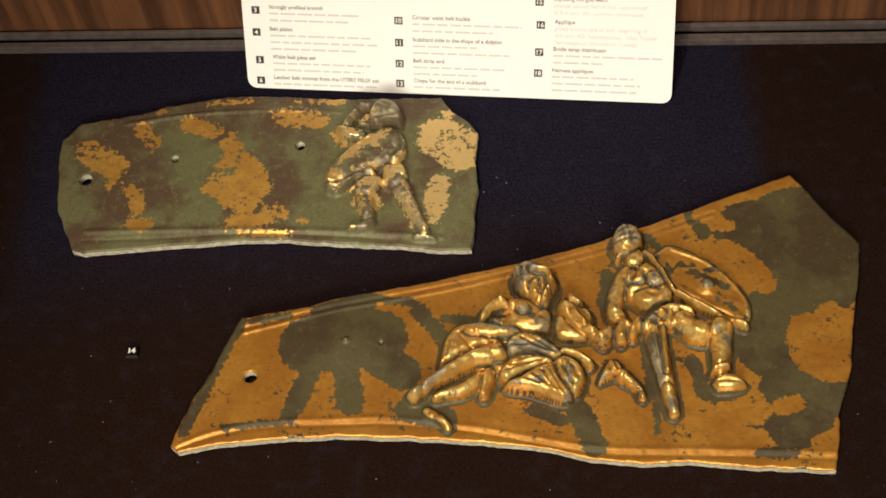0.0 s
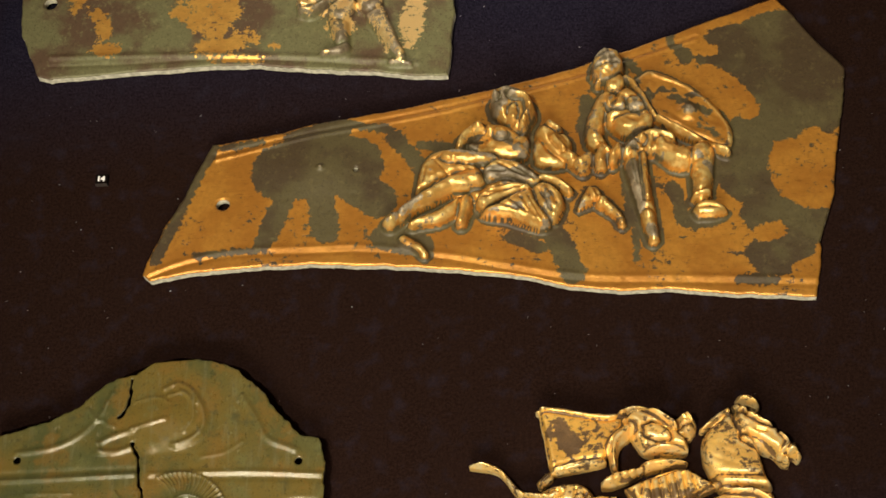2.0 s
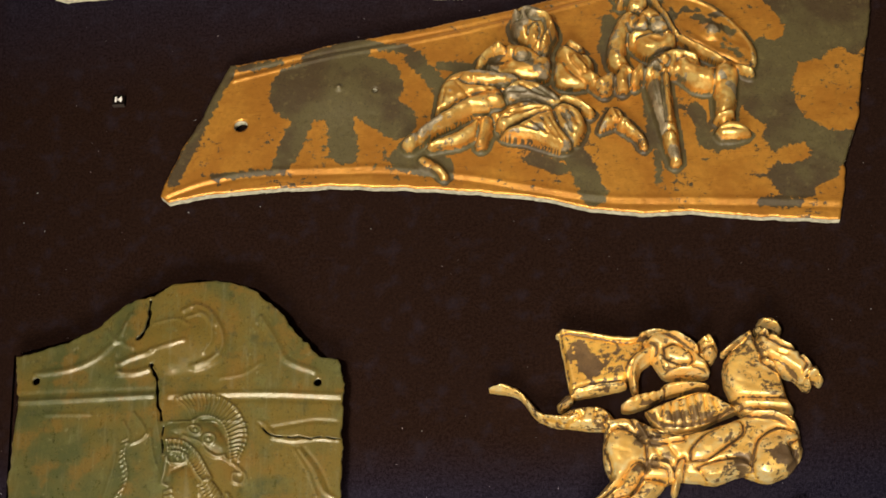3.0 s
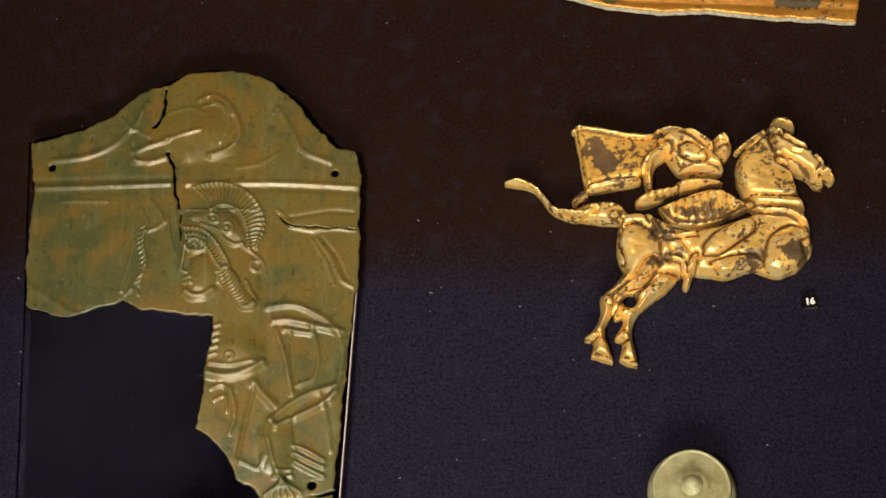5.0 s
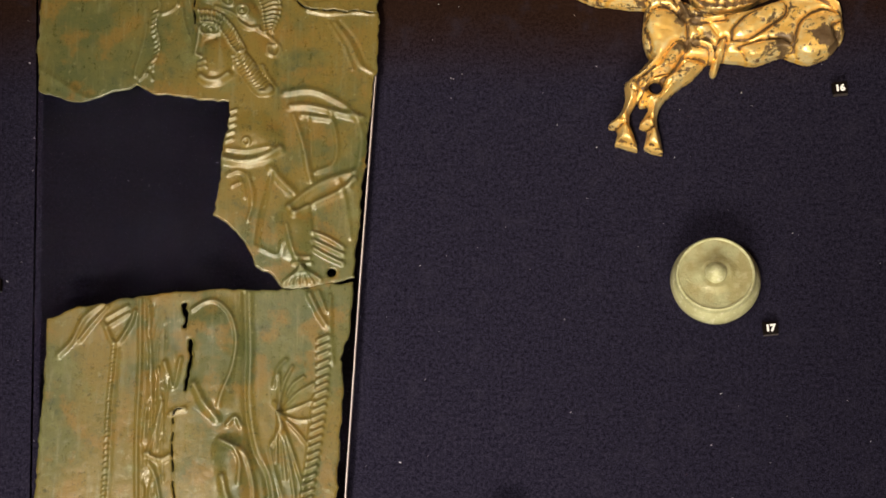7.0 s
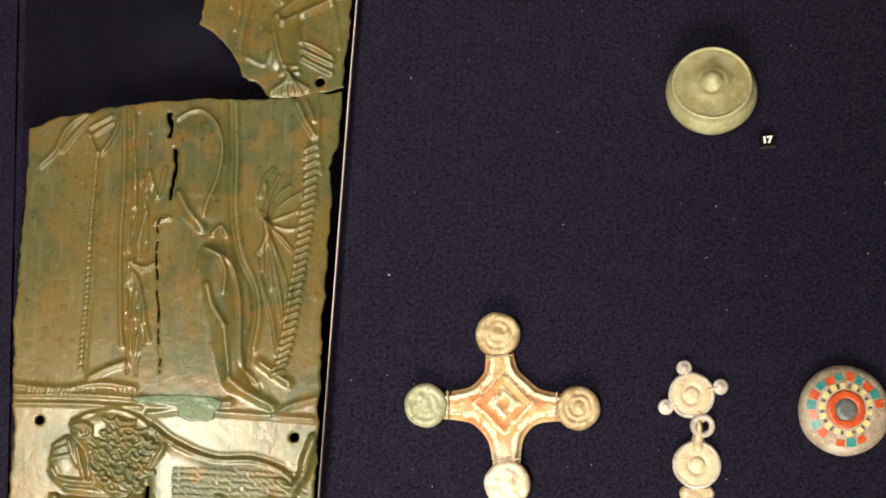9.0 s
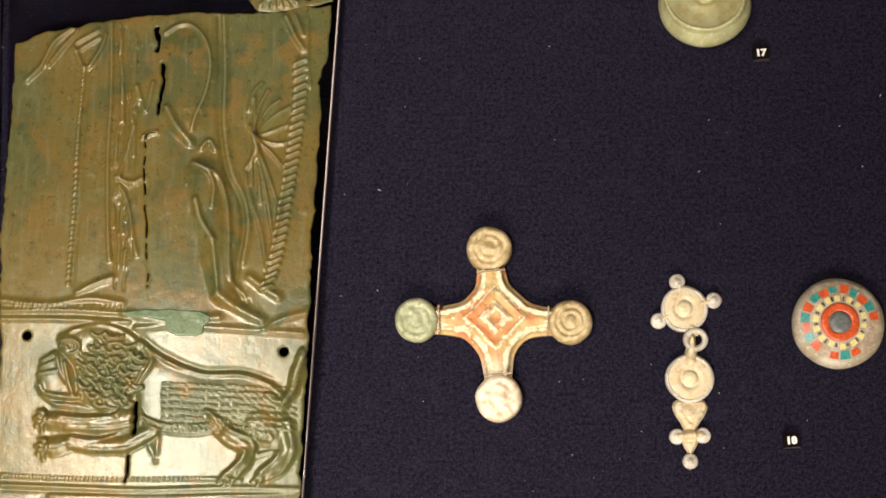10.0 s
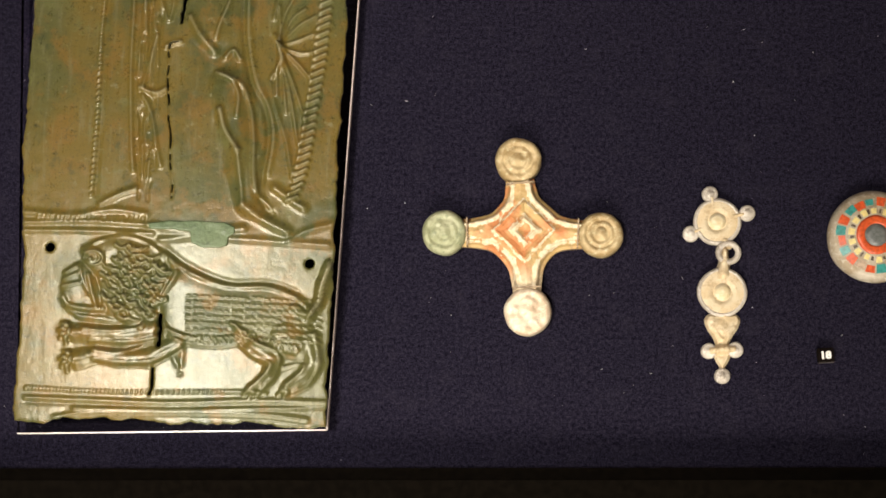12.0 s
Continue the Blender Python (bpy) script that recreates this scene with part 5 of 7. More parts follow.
    r.ridge([(-111.5, 94.9), (-109.6, 102.8), (-106.1, 107.0)], 1.0, 1.6)
    r.ridge([(-113.0, 66.2), (-110.7, 55.9), (-105.8, 40.4), (-103.0, 25.1)], 1.0, 1.3)
    r.teeth([(-88.7, 116.8), (-88.5, 102.5), (-89.6, 89.3), (-91.0, 76.3), (-92.8, 63.4), (-95.1, 50.5), (-96.7, 37.8), (-99.0, 25.1), (-102.6, 14.0)], 31, 4.6, 2.0, 0.85, 3.0)
    r.ridge([(-92.9, 89.4), (-94.5, 76.4), (-96.7, 53.1), (-99.7, 35.2), (-103.0, 23.1)], 0.8, 1.4)
    r.ridge([(-85.4, 137.0), (-85.1, 118.3), (-83.9, 105.0)], 1.0, 1.2)
    r.ridge([(-95.2, 137.7), (-91.0, 129.1), (-87.3, 123.1)], 1.3, 2.6)
    r.ridge([(-91.1, 138.7), (-87.4, 129.5)], 1.1, 1.8)
    r.ridge([(-123.9, 10.7), (-115.2, 5.1), (-104.6, -0.5)], 2.0, 3.0)
    r.ridge([(-110.0, 18.6), (-103.8, 14.0), (-97.7, 9.9)], 1.8, 2.6)
    r.ridge([(-186.2, 12.9), (-178.3, 16.8), (-170.7, 19.3)], 1.4, 2.2)
    # band under the figure
    r.ridge([(-220, 9.9), (-198.5, 8.2), (-180.9, 10.2), (-165.8, 8)], 1.4, 1.5)
    r.ridge([(-219.8, 5.4), (-190.8, 5.1), (-165.7, 3.5)], 1.1, 1.3)
    r.teeth([(-213.6, 7.6), (-190.9, 6.6), (-165.8, 6)], 22, 0.6, 1.4, 0.7, 0.9)
    r.ridge([(-219.6, 1.7), (-190.7, 1.1), (-163.1, -0.5)], 1.2, 1.2)
    r.ridge([(-164.4, 3), (-143.2, -0.2), (-123.4, 1.3)], 1.7, 1.5)
    r.ridge([(-159.3, -3.3), (-143.1, -2.2), (-120.8, -3.7), (-86.3, -6.5)], 1.6, 1.3)
    r.ridge([(-103.5, -3.9), (-95, 0.2), (-85.2, 2.6)], 1.5, 1.3)
    # lion
    r.puff([(-157.7, -16.4), (-147.8, -17.0), (-130.3, -24.0), (-113.1, -24.2), (-98.3, -29.7), (-93.8, -39.5), (-93.2, -47.7), (-100.5, -48.6), (-112.7, -47.1), (-124.9, -48.0), (-144.6, -47.9), (-154.5, -46.8), (-158.7, -36.5)], 0, 2.8, 7)
    r.puff([(-201.6, -16.9), (-195.2, -12.5), (-189.6, -15.1), (-185.4, -24.0), (-183.6, -33.4), (-192.0, -33.3), (-199.6, -30.8), (-202.4, -23.9)], 0, 2.6, 5)
    r.puff([(-193.4, -8.1), (-186.5, -2.9), (-173.1, -1.6), (-161.5, -6.5), (-155.8, -14.9), (-157.0, -23.8), (-163.2, -33.6), (-169.9, -40.9), (-178.2, -37.9), (-183.6, -33.4), (-184.9, -21.6), (-189.6, -16.1)], 0, 3.4, 6)
    r.oval((-188.5, -10.9), 4.4, 3.0, -8, 0.6, 2.4)
    r.oval((-189.3, -10.9), 2.4, 1.8, 0, 0.5, 1.8)
    r.dome([(-189.5, -11.1)], 1.3, 5.6)
    r.ridge([(-193.4, -8.1), (-188.9, -6.7), (-184.3, -9.2)], 0.8, 1.4)
    for pts, h in (([(-190.5, -18.0), (-188.8, -25.0), (-186.6, -31.9)], 1.8), ([(-185.5, -20.1), (-183.8, -26.5), (-183.6, -32.9)], 1.8), ([(-201.1, -17.0), (-196.2, -14.5)], 1.4), ([(-201.5, -19.9), (-195.6, -17.5)], 1.4), ([(-201.9, -22.9), (-194.4, -21.5)], 1.6), ([(-194.1, -15.5), (-192.4, -21.5), (-189.8, -26.5)], 1.0)):
        r.ridge(pts, 0.8, h)
    r.ridge([(-201.7, -27.8), (-199.1, -31.3), (-192.1, -32.8), (-184.1, -33.4)], 1.3, 2.6)
    r.puff([(-200.5, -32.8), (-192.0, -34.3), (-181.5, -35.4), (-175.4, -39.3), (-184.4, -38.8), (-194.4, -36.8)], 0, 2.2, 3)
    rng = random.Random(12)
    for i in range(11):
        for j in range(7):
            x, y = 190 + 16 * j + 8 * (i % 2) + rng.uniform(-7, 7), 436 + 12.5 * i + rng.uniform(-5, 5)
            if ((x - 238) / 54) ** 2 + ((y - 500) / 80) ** 2 > 1 or (x < 192 and y < 470):
                continue
            u, v, f = (-170.5, -21.7)[0] + (x - 238) / 4.19, (-170.5, -21.7)[1] - (y - 500) / 4.19, rng.uniform(0.8, 1.2)
            q = radians(-12 - 26 * (y - 436) / 130 + rng.uniform(-16, 16))
            lock = [(-3.0 * f, 0.8), (-0.8, -0.5), (1.8 * f, -0.5), (3.6 * f, 0.9)]
            r.ridge([(u + a * math.cos(q) - b * math.sin(q), v + a * math.sin(q) + b * math.cos(q)) for a, b in lock], rng.uniform(0.5, 0.75), rng.uniform(1.6, 3.2))
    r.ridge([(-192.9, -6.6), (-184.5, -2.7), (-173.1, -1.4), (-162.0, -6.0), (-156.8, -12.4)], 1.0, 1.6)
    r.ridge([(-154.8, -12.5), (-152.2, -17.9), (-157.0, -25.8), (-163.2, -34.5), (-166.5, -40.9)], 1.2, 2.2)
    r.ridge([(-158.3, -14.4), (-156.1, -19.9), (-159.9, -25.7), (-165.2, -33.5)], 0.9, 1.5)
    r.ridge([(-157.4, -9.5), (-147.8, -16.5), (-130.3, -23.5), (-113.1, -23.9), (-100.8, -28.2), (-92.8, -35.1)], 1.2, 2.2)
    r.ridge([(-156.4, -7.5), (-146.8, -14.5), (-129.9, -21.6), (-113.1, -22.2), (-99.8, -26.3)], 1.4, -0.9)
    for i in range(7):
        for j in range(21):
            x, y = -147 + 2.8 * j + rng.uniform(-0.4, 0.4), -27.5 - 2.9 * i - 0.14 * j + rng.uniform(-0.4, 0.4)
            r.ridge([(x, y), (x + 1.3, y - 0.4)], 0.45, 0.85)
            r.ridge([(x - 0.2, y - 0.9), (x + 1.3, y - 1.3)], 0.5, -0.5)
    r.ridge([(-154.5, -44.4), (-147.0, -47.6), (-134.7, -49.1), (-122.0, -47.3)], 1.0, 1.8)
    r.teeth([(-154.6, -42.4), (-145.9, -45.7), (-134.8, -46.9), (-123.0, -45.1)], 20, 1.8, -1.8, 0.55, 1.6)
    r.ridge([(-127.5, -39.7), (-120.6, -46.1), (-110.2, -50.5), (-99.9, -52.5)], 1.0, 2.0)
    r.teeth([(-125.1, -41.2), (-118.1, -45.6), (-107.8, -49.1), (-99.5, -50.6)], 14, 1.6, -2.2, 0.55, 1.5)
    r.dome([(-105.4, -44.2), (-98.0, -49.1)], [8, 7], 3.6)
    r.dome([(-118.5, -49.5), (-109.2, -54.9), (-111.5, -62.1), (-118.2, -68.3)], [4, 3.4, 2.8, 2.4], 3.4)
    r.ridge([(-123.9, -49.0), (-117.5, -54.3), (-110.6, -57.3), (-114.4, -63.0), (-120.6, -67.8)], 0.9, 1.8)
    r.ridge([(-117.1, -48.0), (-107.2, -52.9), (-108.1, -61.1), (-114.3, -68.3)], 0.9, 1.6)
    r.dome([(-94.6, -47.2), (-92.1, -56.9), (-96.4, -62.6), (-104.1, -68.4)], [5, 4, 3.2, 2.6], 3.4)
    r.ridge([(-91.8, -44.3), (-89.7, -56.4), (-93.5, -65.1), (-100.7, -69.4)], 0.9, 1.6)
    r.ridge([(-105.2, -58.7), (-98.4, -57.3), (-96.4, -59.3), (-103.6, -66.0)], 0.9, 1.6)
    for pts in ([(-119.7, -68.3), (-122.1, -70.2)], [(-117.7, -69.3), (-119.6, -71.2)], [(-115.3, -69.3), (-116.7, -71.2)], [(-105.1, -68.4), (-107.5, -70.3)], [(-103.1, -69.3), (-105.0, -71.3)]):
        r.ridge(pts, 0.8, 1.6)
    r.dome([(-158.5, -41.4), (-173.8, -45.0), (-188.7, -43.7), (-196.2, -43.1)], [5, 4.4, 4, 3.8], 3.6)
    r.ridge([(-167.0, -40.9), (-179.3, -42.3), (-191.8, -41.2)], 0.8, 1.5)
    r.ridge([(-158.9, -45.3), (-171.2, -47.2), (-189.1, -46.6)], 0.9, 1.8)
    r.dome([(-151.5, -47.3), (-163.7, -53.6), (-178.5, -54.0), (-186.4, -52.5), (-194.8, -54.9)], [4.4, 4, 3.4, 3.2, 4], 3.6)
    r.ridge([(-149.5, -49.3), (-162.1, -55.5), (-177.4, -55.9), (-186.9, -54.4)], 0.9, 1.8)
    r.ridge([(-161.3, -47.7), (-176.6, -51.6), (-187.0, -50.5)], 0.8, 1.4)
    for x, y in [(-197.2, -42.6), (-196.3, -54.8)]:
        for k in range(4):
            a = radians(122 + 36 * k)
            r.ridge([(x + 1.2 * math.cos(a), y + 1.2 * math.sin(a)), (x + 3.8 * math.cos(a), y + 3.4 * math.sin(a)), (x + 6.0 * math.cos(a + 0.25), y + 5.4 * math.sin(a + 0.25))], 0.8, 1.9)
            r.dome([(x + 3.6 * math.cos(a), y + 3.4 * math.sin(a))], 1.5, 3.4)
    r.dome([(-102.1, -33.6), (-94.8, -37.0), (-90.4, -32.2), (-88.6, -22.9), (-85.7, -15.1)], [2.2, 2.6, 2.4, 2.6, 2.8], 3.6)
    r.teeth([(-93.8, -36.5), (-90.2, -31.2), (-88.6, -23.4), (-86.2, -16.1)], 13, 2.4, 2.0, 0.6, 1.6)
    r.ridge([(-100.7, -32.1), (-93.8, -35.6), (-91.9, -31.2)], 0.8, 1.4)
    r.ridge([(-153.8, -52.7), (-149.7, -59.5)], 1.2, -0.9)
    r.ridge([(-148.9, -51.7), (-149.7, -60.9)], 1.2, 0.9)
    # lower borders
    r.teeth([(-217, -66.7), (-178.5, -68.6), (-129.4, -68.8), (-112.3, -69.6)], 74, 0.3, 0.9, 0.5, 0.8)
    r.ridge([(-216.8, -71.1), (-190.7, -72.1), (-153.8, -73.5), (-117.1, -72.7), (-86.8, -73.7)], 1.1, 1.5)
    r.ridge([(-216.8, -72.3), (-190.7, -73.6), (-153.7, -75.4), (-117.1, -74.6), (-86.8, -75.7)], 1.2, -0.7)
    r.ridge([(-195.6, -75.7), (-166, -75.8), (-129.3, -76), (-86.8, -75.7)], 1.0, 1.2)
    r.ridge([(-204.1, -79.6), (-190.6, -77.7), (-153.7, -77.6), (-117, -78.4), (-95.2, -80.9)], 1.2, 1.3)
    r.ridge([(-217.8, -78.8), (-207.8, -79.6)], 6.0, 1.0)
    r.soften(2)
    lower = r.build("lower_fragment", SHEET, SHEET_EDGE, 10.0, 1.2, bend_lower, greave, "lower sheet with beaded cloak folds and a striding lion", 0.032, lean=(0.20, -0.12))
    repair = Relief(-175, -30, -105, 25, 0.5)
    repair.outline(broken_edge([(-163.4, 2.9), (-154.3, 4), (-139.8, 3.6), (-130.2, 2.7), (-125.7, 0.9), (-125.6, -1.6), (-128.1, -3.1), (-128.5, -6.6), (-133.2, -8.2), (-140, -7.9), (-144, -5.9), (-145.2, -0.9), (-154.2, 0.2), (-162.3, 0.8)], 1.5, 0.4, 9))
    repair.build("repair_patch", PATCH_GREEN, SHEET_EDGE, 20.0, 0.7, None, lower, "smooth green repair patch", 0.1)


greave_top()
greave_bottom()
tagged(greave, "torn olive green bronze greave on a clear acrylic sheet", "armour")


def acrylic_mount():
    ob = empty("acrylic_mount")
    outline = [(-221.3, -86.2), (-86.8, -85)] + [(-72, 144.7)] + [(-64.3, 251.4), (-65.1, 317.6), (-76.1, 321.7), (-87.8, 334.6), (-99.7, 350.2), (-111.6, 360.8), (-123.5, 365.4), (-139.8, 367.7), (-154.5, 365.1), (-174.9, 356.9), (-193.4, 341.7), (-207.9, 336.6), (-234.7, 330.7), (-233.2, 289.8), (-230.7, 235.9)]
    for name, z0, z1, grow, material, label in (("sheet", 5.2, 8.8, 0.0, ACRYLIC, "clear acrylic sheet"),):
        bm = bmesh.new()
        f = bm.faces.new([bm.verts.new((x * MM, y * MM, z0 * MM)) for x, y in outline])
        ext = bmesh.ops.extrude_face_region(bm, geom=[f])
        bmesh.ops.translate(bm, vec=(0, 0, (z1 - z0) * MM), verts=[v for v in ext["geom"] if isinstance(v, bmesh.types.BMVert)])
        bmesh.ops.recalc_face_normals(bm, faces=bm.faces)
        part(name, bm, material, ob, label)
    # the polished, light-catching edges along the right side and the foot
    for a, b in ((outline[1], outline[2]), (outline[2], outline[3]), (outline[0], outline[1])):
        d = np.array(b) - np.array(a)
        n = np.array((d[1], -d[0])) / np.hypot(*d)
        if n[0] + (-n[1]) < 0:
            n = -n
        bm = bmesh.new()
        vs = []
        for z in (5.2, 8.8):
            for p, k in ((a, 0.05), (b, 0.05), (b, 0.55), (a, 0.55)):
                vs.append(bm.verts.new(((p[0] + n[0] * k) * MM, (p[1] + n[1] * k) * MM, z * MM)))
        for q in ((0, 1, 2, 3), (4, 5, 6, 7), (0, 1, 5, 4), (1, 2, 6, 5), (2, 3, 7, 6), (3, 0, 4, 7)):
            bm.faces.new([vs[i] for i in q])
        bmesh.ops.recalc_face_normals(bm, faces=bm.faces)
        part("edge", bm, ACRYLIC_EDGE, ob, "polished edge that catches the light")
    for x, y in ((-205, 60), (-95, 60), (-205, 320), (-95, 320)):
        bm = lathe_bm([(4, 0.1), (4, 5.1)], 20)
        bmesh.ops.translate(bm, vec=(x * MM, y * MM, 0), verts=bm.verts)
        part("standoff", bm, BLACK_FRAME, ob)
    return tagged(ob, "clear acrylic mount with polished edges under the greave", "mount")


acrylic_mount()


# ---- horse and rider ----
def horse_and_rider():
    r = Relief(-2, 195, 190, 365, 0.42, False, 0.7, 0.06)
    # tail
    r.puff([(9.2, 301.3), (15.4, 303.2), (21.8, 301.5), (27.3, 297.1), (32.2, 291.2), (37.1, 286.6), (43.1, 285.1), (49.9, 287.6), (59.7, 289.3), (67.1, 287.3), (71.9, 281.5), (69.9, 275.6), (63.3, 275.6), (49.5, 277.5), (42.3, 277.8), (35.8, 281.2), (30.6, 286.5), (26.1, 292.6), (20.9, 296.4), (13.9, 297.8), (9.7, 298.9)], 2, 5, 4, True)
    for a, b in zip([(22.4, 300.5), (28.4, 294.3), (33.8, 288.2), (39.2, 284.4), (45.3, 283.6), (51.5, 284.6), (57.6, 285.5), (62.6, 284.2)], [(21.1, 296.4), (26.6, 292.0), (31.5, 285.9), (37.4, 280.9), (44.0, 278.3), (47.9, 278.2), (54.0, 277.4), (60.6, 276.5)]):
        r.ridge([a, b], 0.8, -0.9)
    r.limb([(38.6, 283.2), (46.9, 281.2), (53.1, 282.7)], [1.8, 2.4, 1.6], 8)
    # cloak
    r.puff([(44.9, 327.7), (47.0, 331.0), (51.5, 329.9), (65.5, 327.2), (79.4, 324.2), (91.2, 324.1), (88.9, 313.2), (81.2, 303.8), (77.6, 298.0), (64.1, 294.9), (51.2, 293.2), (49.0, 299.6), (47.0, 314.8)], 3, 1.4, 2, True)
    r.limb([(45.7, 327.0), (52.0, 328.0), (65.4, 325.3), (79.3, 322.4), (88.9, 323.2)], [1.8, 2.0, 2.2, 2.2, 1.8], 7.5, True)
    r.limb([(51.3, 294.4), (64.2, 296.3), (77.6, 298.3)], [2.0, 2.6, 2.0], 8, True)
    r.limb([(46.0, 325.8), (47.5, 313.5), (49.5, 299.0)], [1.1, 1.1, 1.1], 5.5)
    r.limb([(45.5, 288.9), (49.5, 292.4)], [2.8, 3], 6, True)
    # body
    r.puff([(66.9, 281.9), (76.0, 281.9), (85.6, 279.2), (101.7, 272.2), (126.7, 277.2), (138.0, 281.6), (157.0, 279.7), (160.2, 270.5), (160.9, 262.6), (158.7, 254.6), (154.8, 250.1), (149.2, 247.1), (142.3, 245.6), (135.7, 247.2), (130.4, 249.4), (122.1, 246.5), (113.9, 245.9), (103.1, 248.0), (96.3, 247.3), (86.6, 244.2), (72.9, 244.0), (65.1, 254.1), (64.0, 265.0), (65.4, 273.7)], 3, 6.5, 9, True)
    r.puff([(109.4, 252.7), (117.2, 255.6), (129.5, 256.1), (136.0, 251.8), (130.9, 249.4), (122.1, 246.5), (114.4, 246.2)], 6.5, 4, 4.5)
    r.puff([(135.0, 253.6), (139.1, 265.1), (148.7, 270.6), (158.3, 267.4), (160.0, 258.0), (154.3, 249.8), (143.2, 245.8), (136.8, 248.3)], 6, 5.5, 9)
    r.puff([(153.6, 262.9), (159.2, 265.6), (161.1, 260.9), (159.0, 254.6), (155.3, 256.4)], 6, 2, 3, True)
    # hind legs
    r.puff([(60.3, 229.5), (63.9, 238.0), (74.2, 242.8), (86.7, 247.6), (93.8, 247.4), (78.0, 235.8), (72.2, 229.1), (62.8, 226.0)], 2, 1.6, 3, True)
    r.puff([(83.0, 248.9), (93.8, 247.4), (89.1, 240.6), (81.2, 235.1), (75.0, 229.6), (72.0, 225.1), (71.1, 217.2), (72.2, 211.5), (73.2, 203.6), (71.0, 202.3), (63.3, 205.8), (63.5, 210.1), (64.5, 214.3), (61.9, 215.5), (61.1, 217.8), (65.2, 224.2), (65.7, 229.9), (71.3, 233.1), (75.5, 241.0)], 3, 5.5, 5, True)
    r.puff([(65.1, 265.8), (67.9, 254.0), (64.8, 247.2), (58.0, 241.0), (54.6, 237.4), (54.6, 230.2), (52.5, 224.6), (46.5, 218.2), (47.2, 215.9), (50.7, 214.7), (48.9, 209.1), (50.2, 207.1), (59.2, 204.3), (60.7, 206.2), (58.8, 214.2), (57.7, 218.7), (58.4, 223.2), (60.7, 227.7), (64.8, 233.9), (70.0, 240.1), (78.4, 243.8), (84.9, 254.1), (85.0, 266.9), (77.1, 274.2), (68.7, 273.3)], 3.5, 6.5, 7, True)
    r.limb([(63.3, 236.8), (72.9, 243.4), (81.0, 253.0)], [2.4, 3.4, 4], 11)
    for a, b in zip([(50.0, 216.1), (63.4, 214.6)], [(58.2, 217.6), (71.6, 215.5)]):
        r.ridge([a, b], 0.9, -1.8)
    r.limb([(50.2, 207.6), (59.8, 205.1)], [1.3, 1.3], 8)
    r.limb([(64.2, 206.1), (72.7, 203.1)], [1.3, 1.3], 8)
    r.limb([(47.3, 217.3), (50.6, 217.8)], [2.2, 2.6], 8)
    r.limb([(62.5, 216.9), (66.3, 217.3)], [2.2, 2.6], 8)
    for a, b in zip([(57.7, 234.1), (56.4, 228.4), (67.2, 227.0), (69.4, 226.9)], [(60.9, 231.7), (54.4, 219.4), (65.8, 219.0), (69.6, 218.4)]):
        r.ridge([a, b], 0.8, -0.8)
    # neck, head and ears
    r.puff([(125.1, 295.1), (125.2, 305.2), (128.9, 311.7), (136.3, 318.7), (141.9, 323.3), (148.8, 311.0), (154.2, 301.2), (156.1, 289.2), (158.6, 279.1), (145.9, 277.7), (132.4, 279.4), (128.4, 286.0)], 4.5, 6.5, 9, True)
    r.puff([(124.5, 312.5), (132.2, 319.2), (140.9, 324.3), (142.6, 320.6), (134.7, 315.1), (127.8, 310.9)], 7.5, 2.6, 2, True)
    r.puff([(142.4, 322.1), (148.0, 323.1), (157.1, 318.2), (161.2, 314.1), (163.3, 311.7), (168.9, 306.3), (173.2, 301.1), (175.0, 295.7), (172.0, 292.8), (169.7, 294.7), (168.3, 290.9), (163.9, 291.6), (160.5, 296.2), (155.7, 298.7), (149.1, 302.6), (145.3, 307.8), (142.5, 315.4)], 6, 6.5, 6, True)
    r.puff([(143.6, 327.2), (147.2, 330.8), (152.4, 330.2), (156.6, 326.4), (157.7, 322.1), (154.3, 320.8), (149.7, 323.7), (145.3, 324.4)], 6, 4, 2.6, True)
    r.ridge([(146.1, 327.4), (150.5, 327.3), (154.7, 323.5)], 0.8, -1.6)
    r.puff([(142.0, 324.3), (145.1, 325.4), (149.5, 320.3), (149.8, 317.3), (146.6, 318.0), (143.4, 320.6)], 9, 4, 2.4, True)
    r.limb([(158.9, 313.0), (163.1, 312.9)], [1.8, 2.4], 14)
    r.limb([(149.8, 317.0), (156.7, 313.1), (161.0, 311.1)], [1.5, 1.5, 1.4], 13.5)
    r.limb([(146.5, 305.1), (151.6, 302.5), (159.9, 296.2)], [2, 2.4, 2], 12)
    r.limb([(164.6, 292.5), (168.2, 292.9)], [2, 2], 10)
    r.ridge([(165.4, 296.6), (169.2, 295.9), (172.6, 297.5)], 1.0, -3.0)
    r.dome([(171.6, 301.2)], 1.6, 12)
    r.ridge([(171.1, 299.4), (172.9, 300.5)], 0.8, -1.6)
    r.ridge([(153.1, 308.4), (156.9, 307.1)], 1.0, -1.6)
    r.limb([(164.6, 306.8), (167.5, 301.9), (164.9, 297.2)], [1.1, 1.1, 1.1], 13)
    # straps over neck and chest
    r.ridge([(126.3, 287.9), (141.1, 286.2), (158.6, 285.6)], 1.1, -2.6)
    r.limb([(128.1, 281.0), (137.8, 279.2), (149.2, 277.0), (160.1, 270.2)], [1.5, 1.9, 1.9, 1.5], 12.5)
    r.ridge([(129.9, 284.2), (143.6, 283.1), (158.8, 281.4)], 1.0, 0.8)
    # rider
    r.puff([(87.0, 318.7), (93.4, 324.6), (104.6, 323.6), (113.2, 317.8), (118.4, 311.5), (120.6, 303.0), (116.0, 299.6), (99.4, 299.6), (94.0, 303.4), (90.5, 310.7)], 6, 6, 7, True)
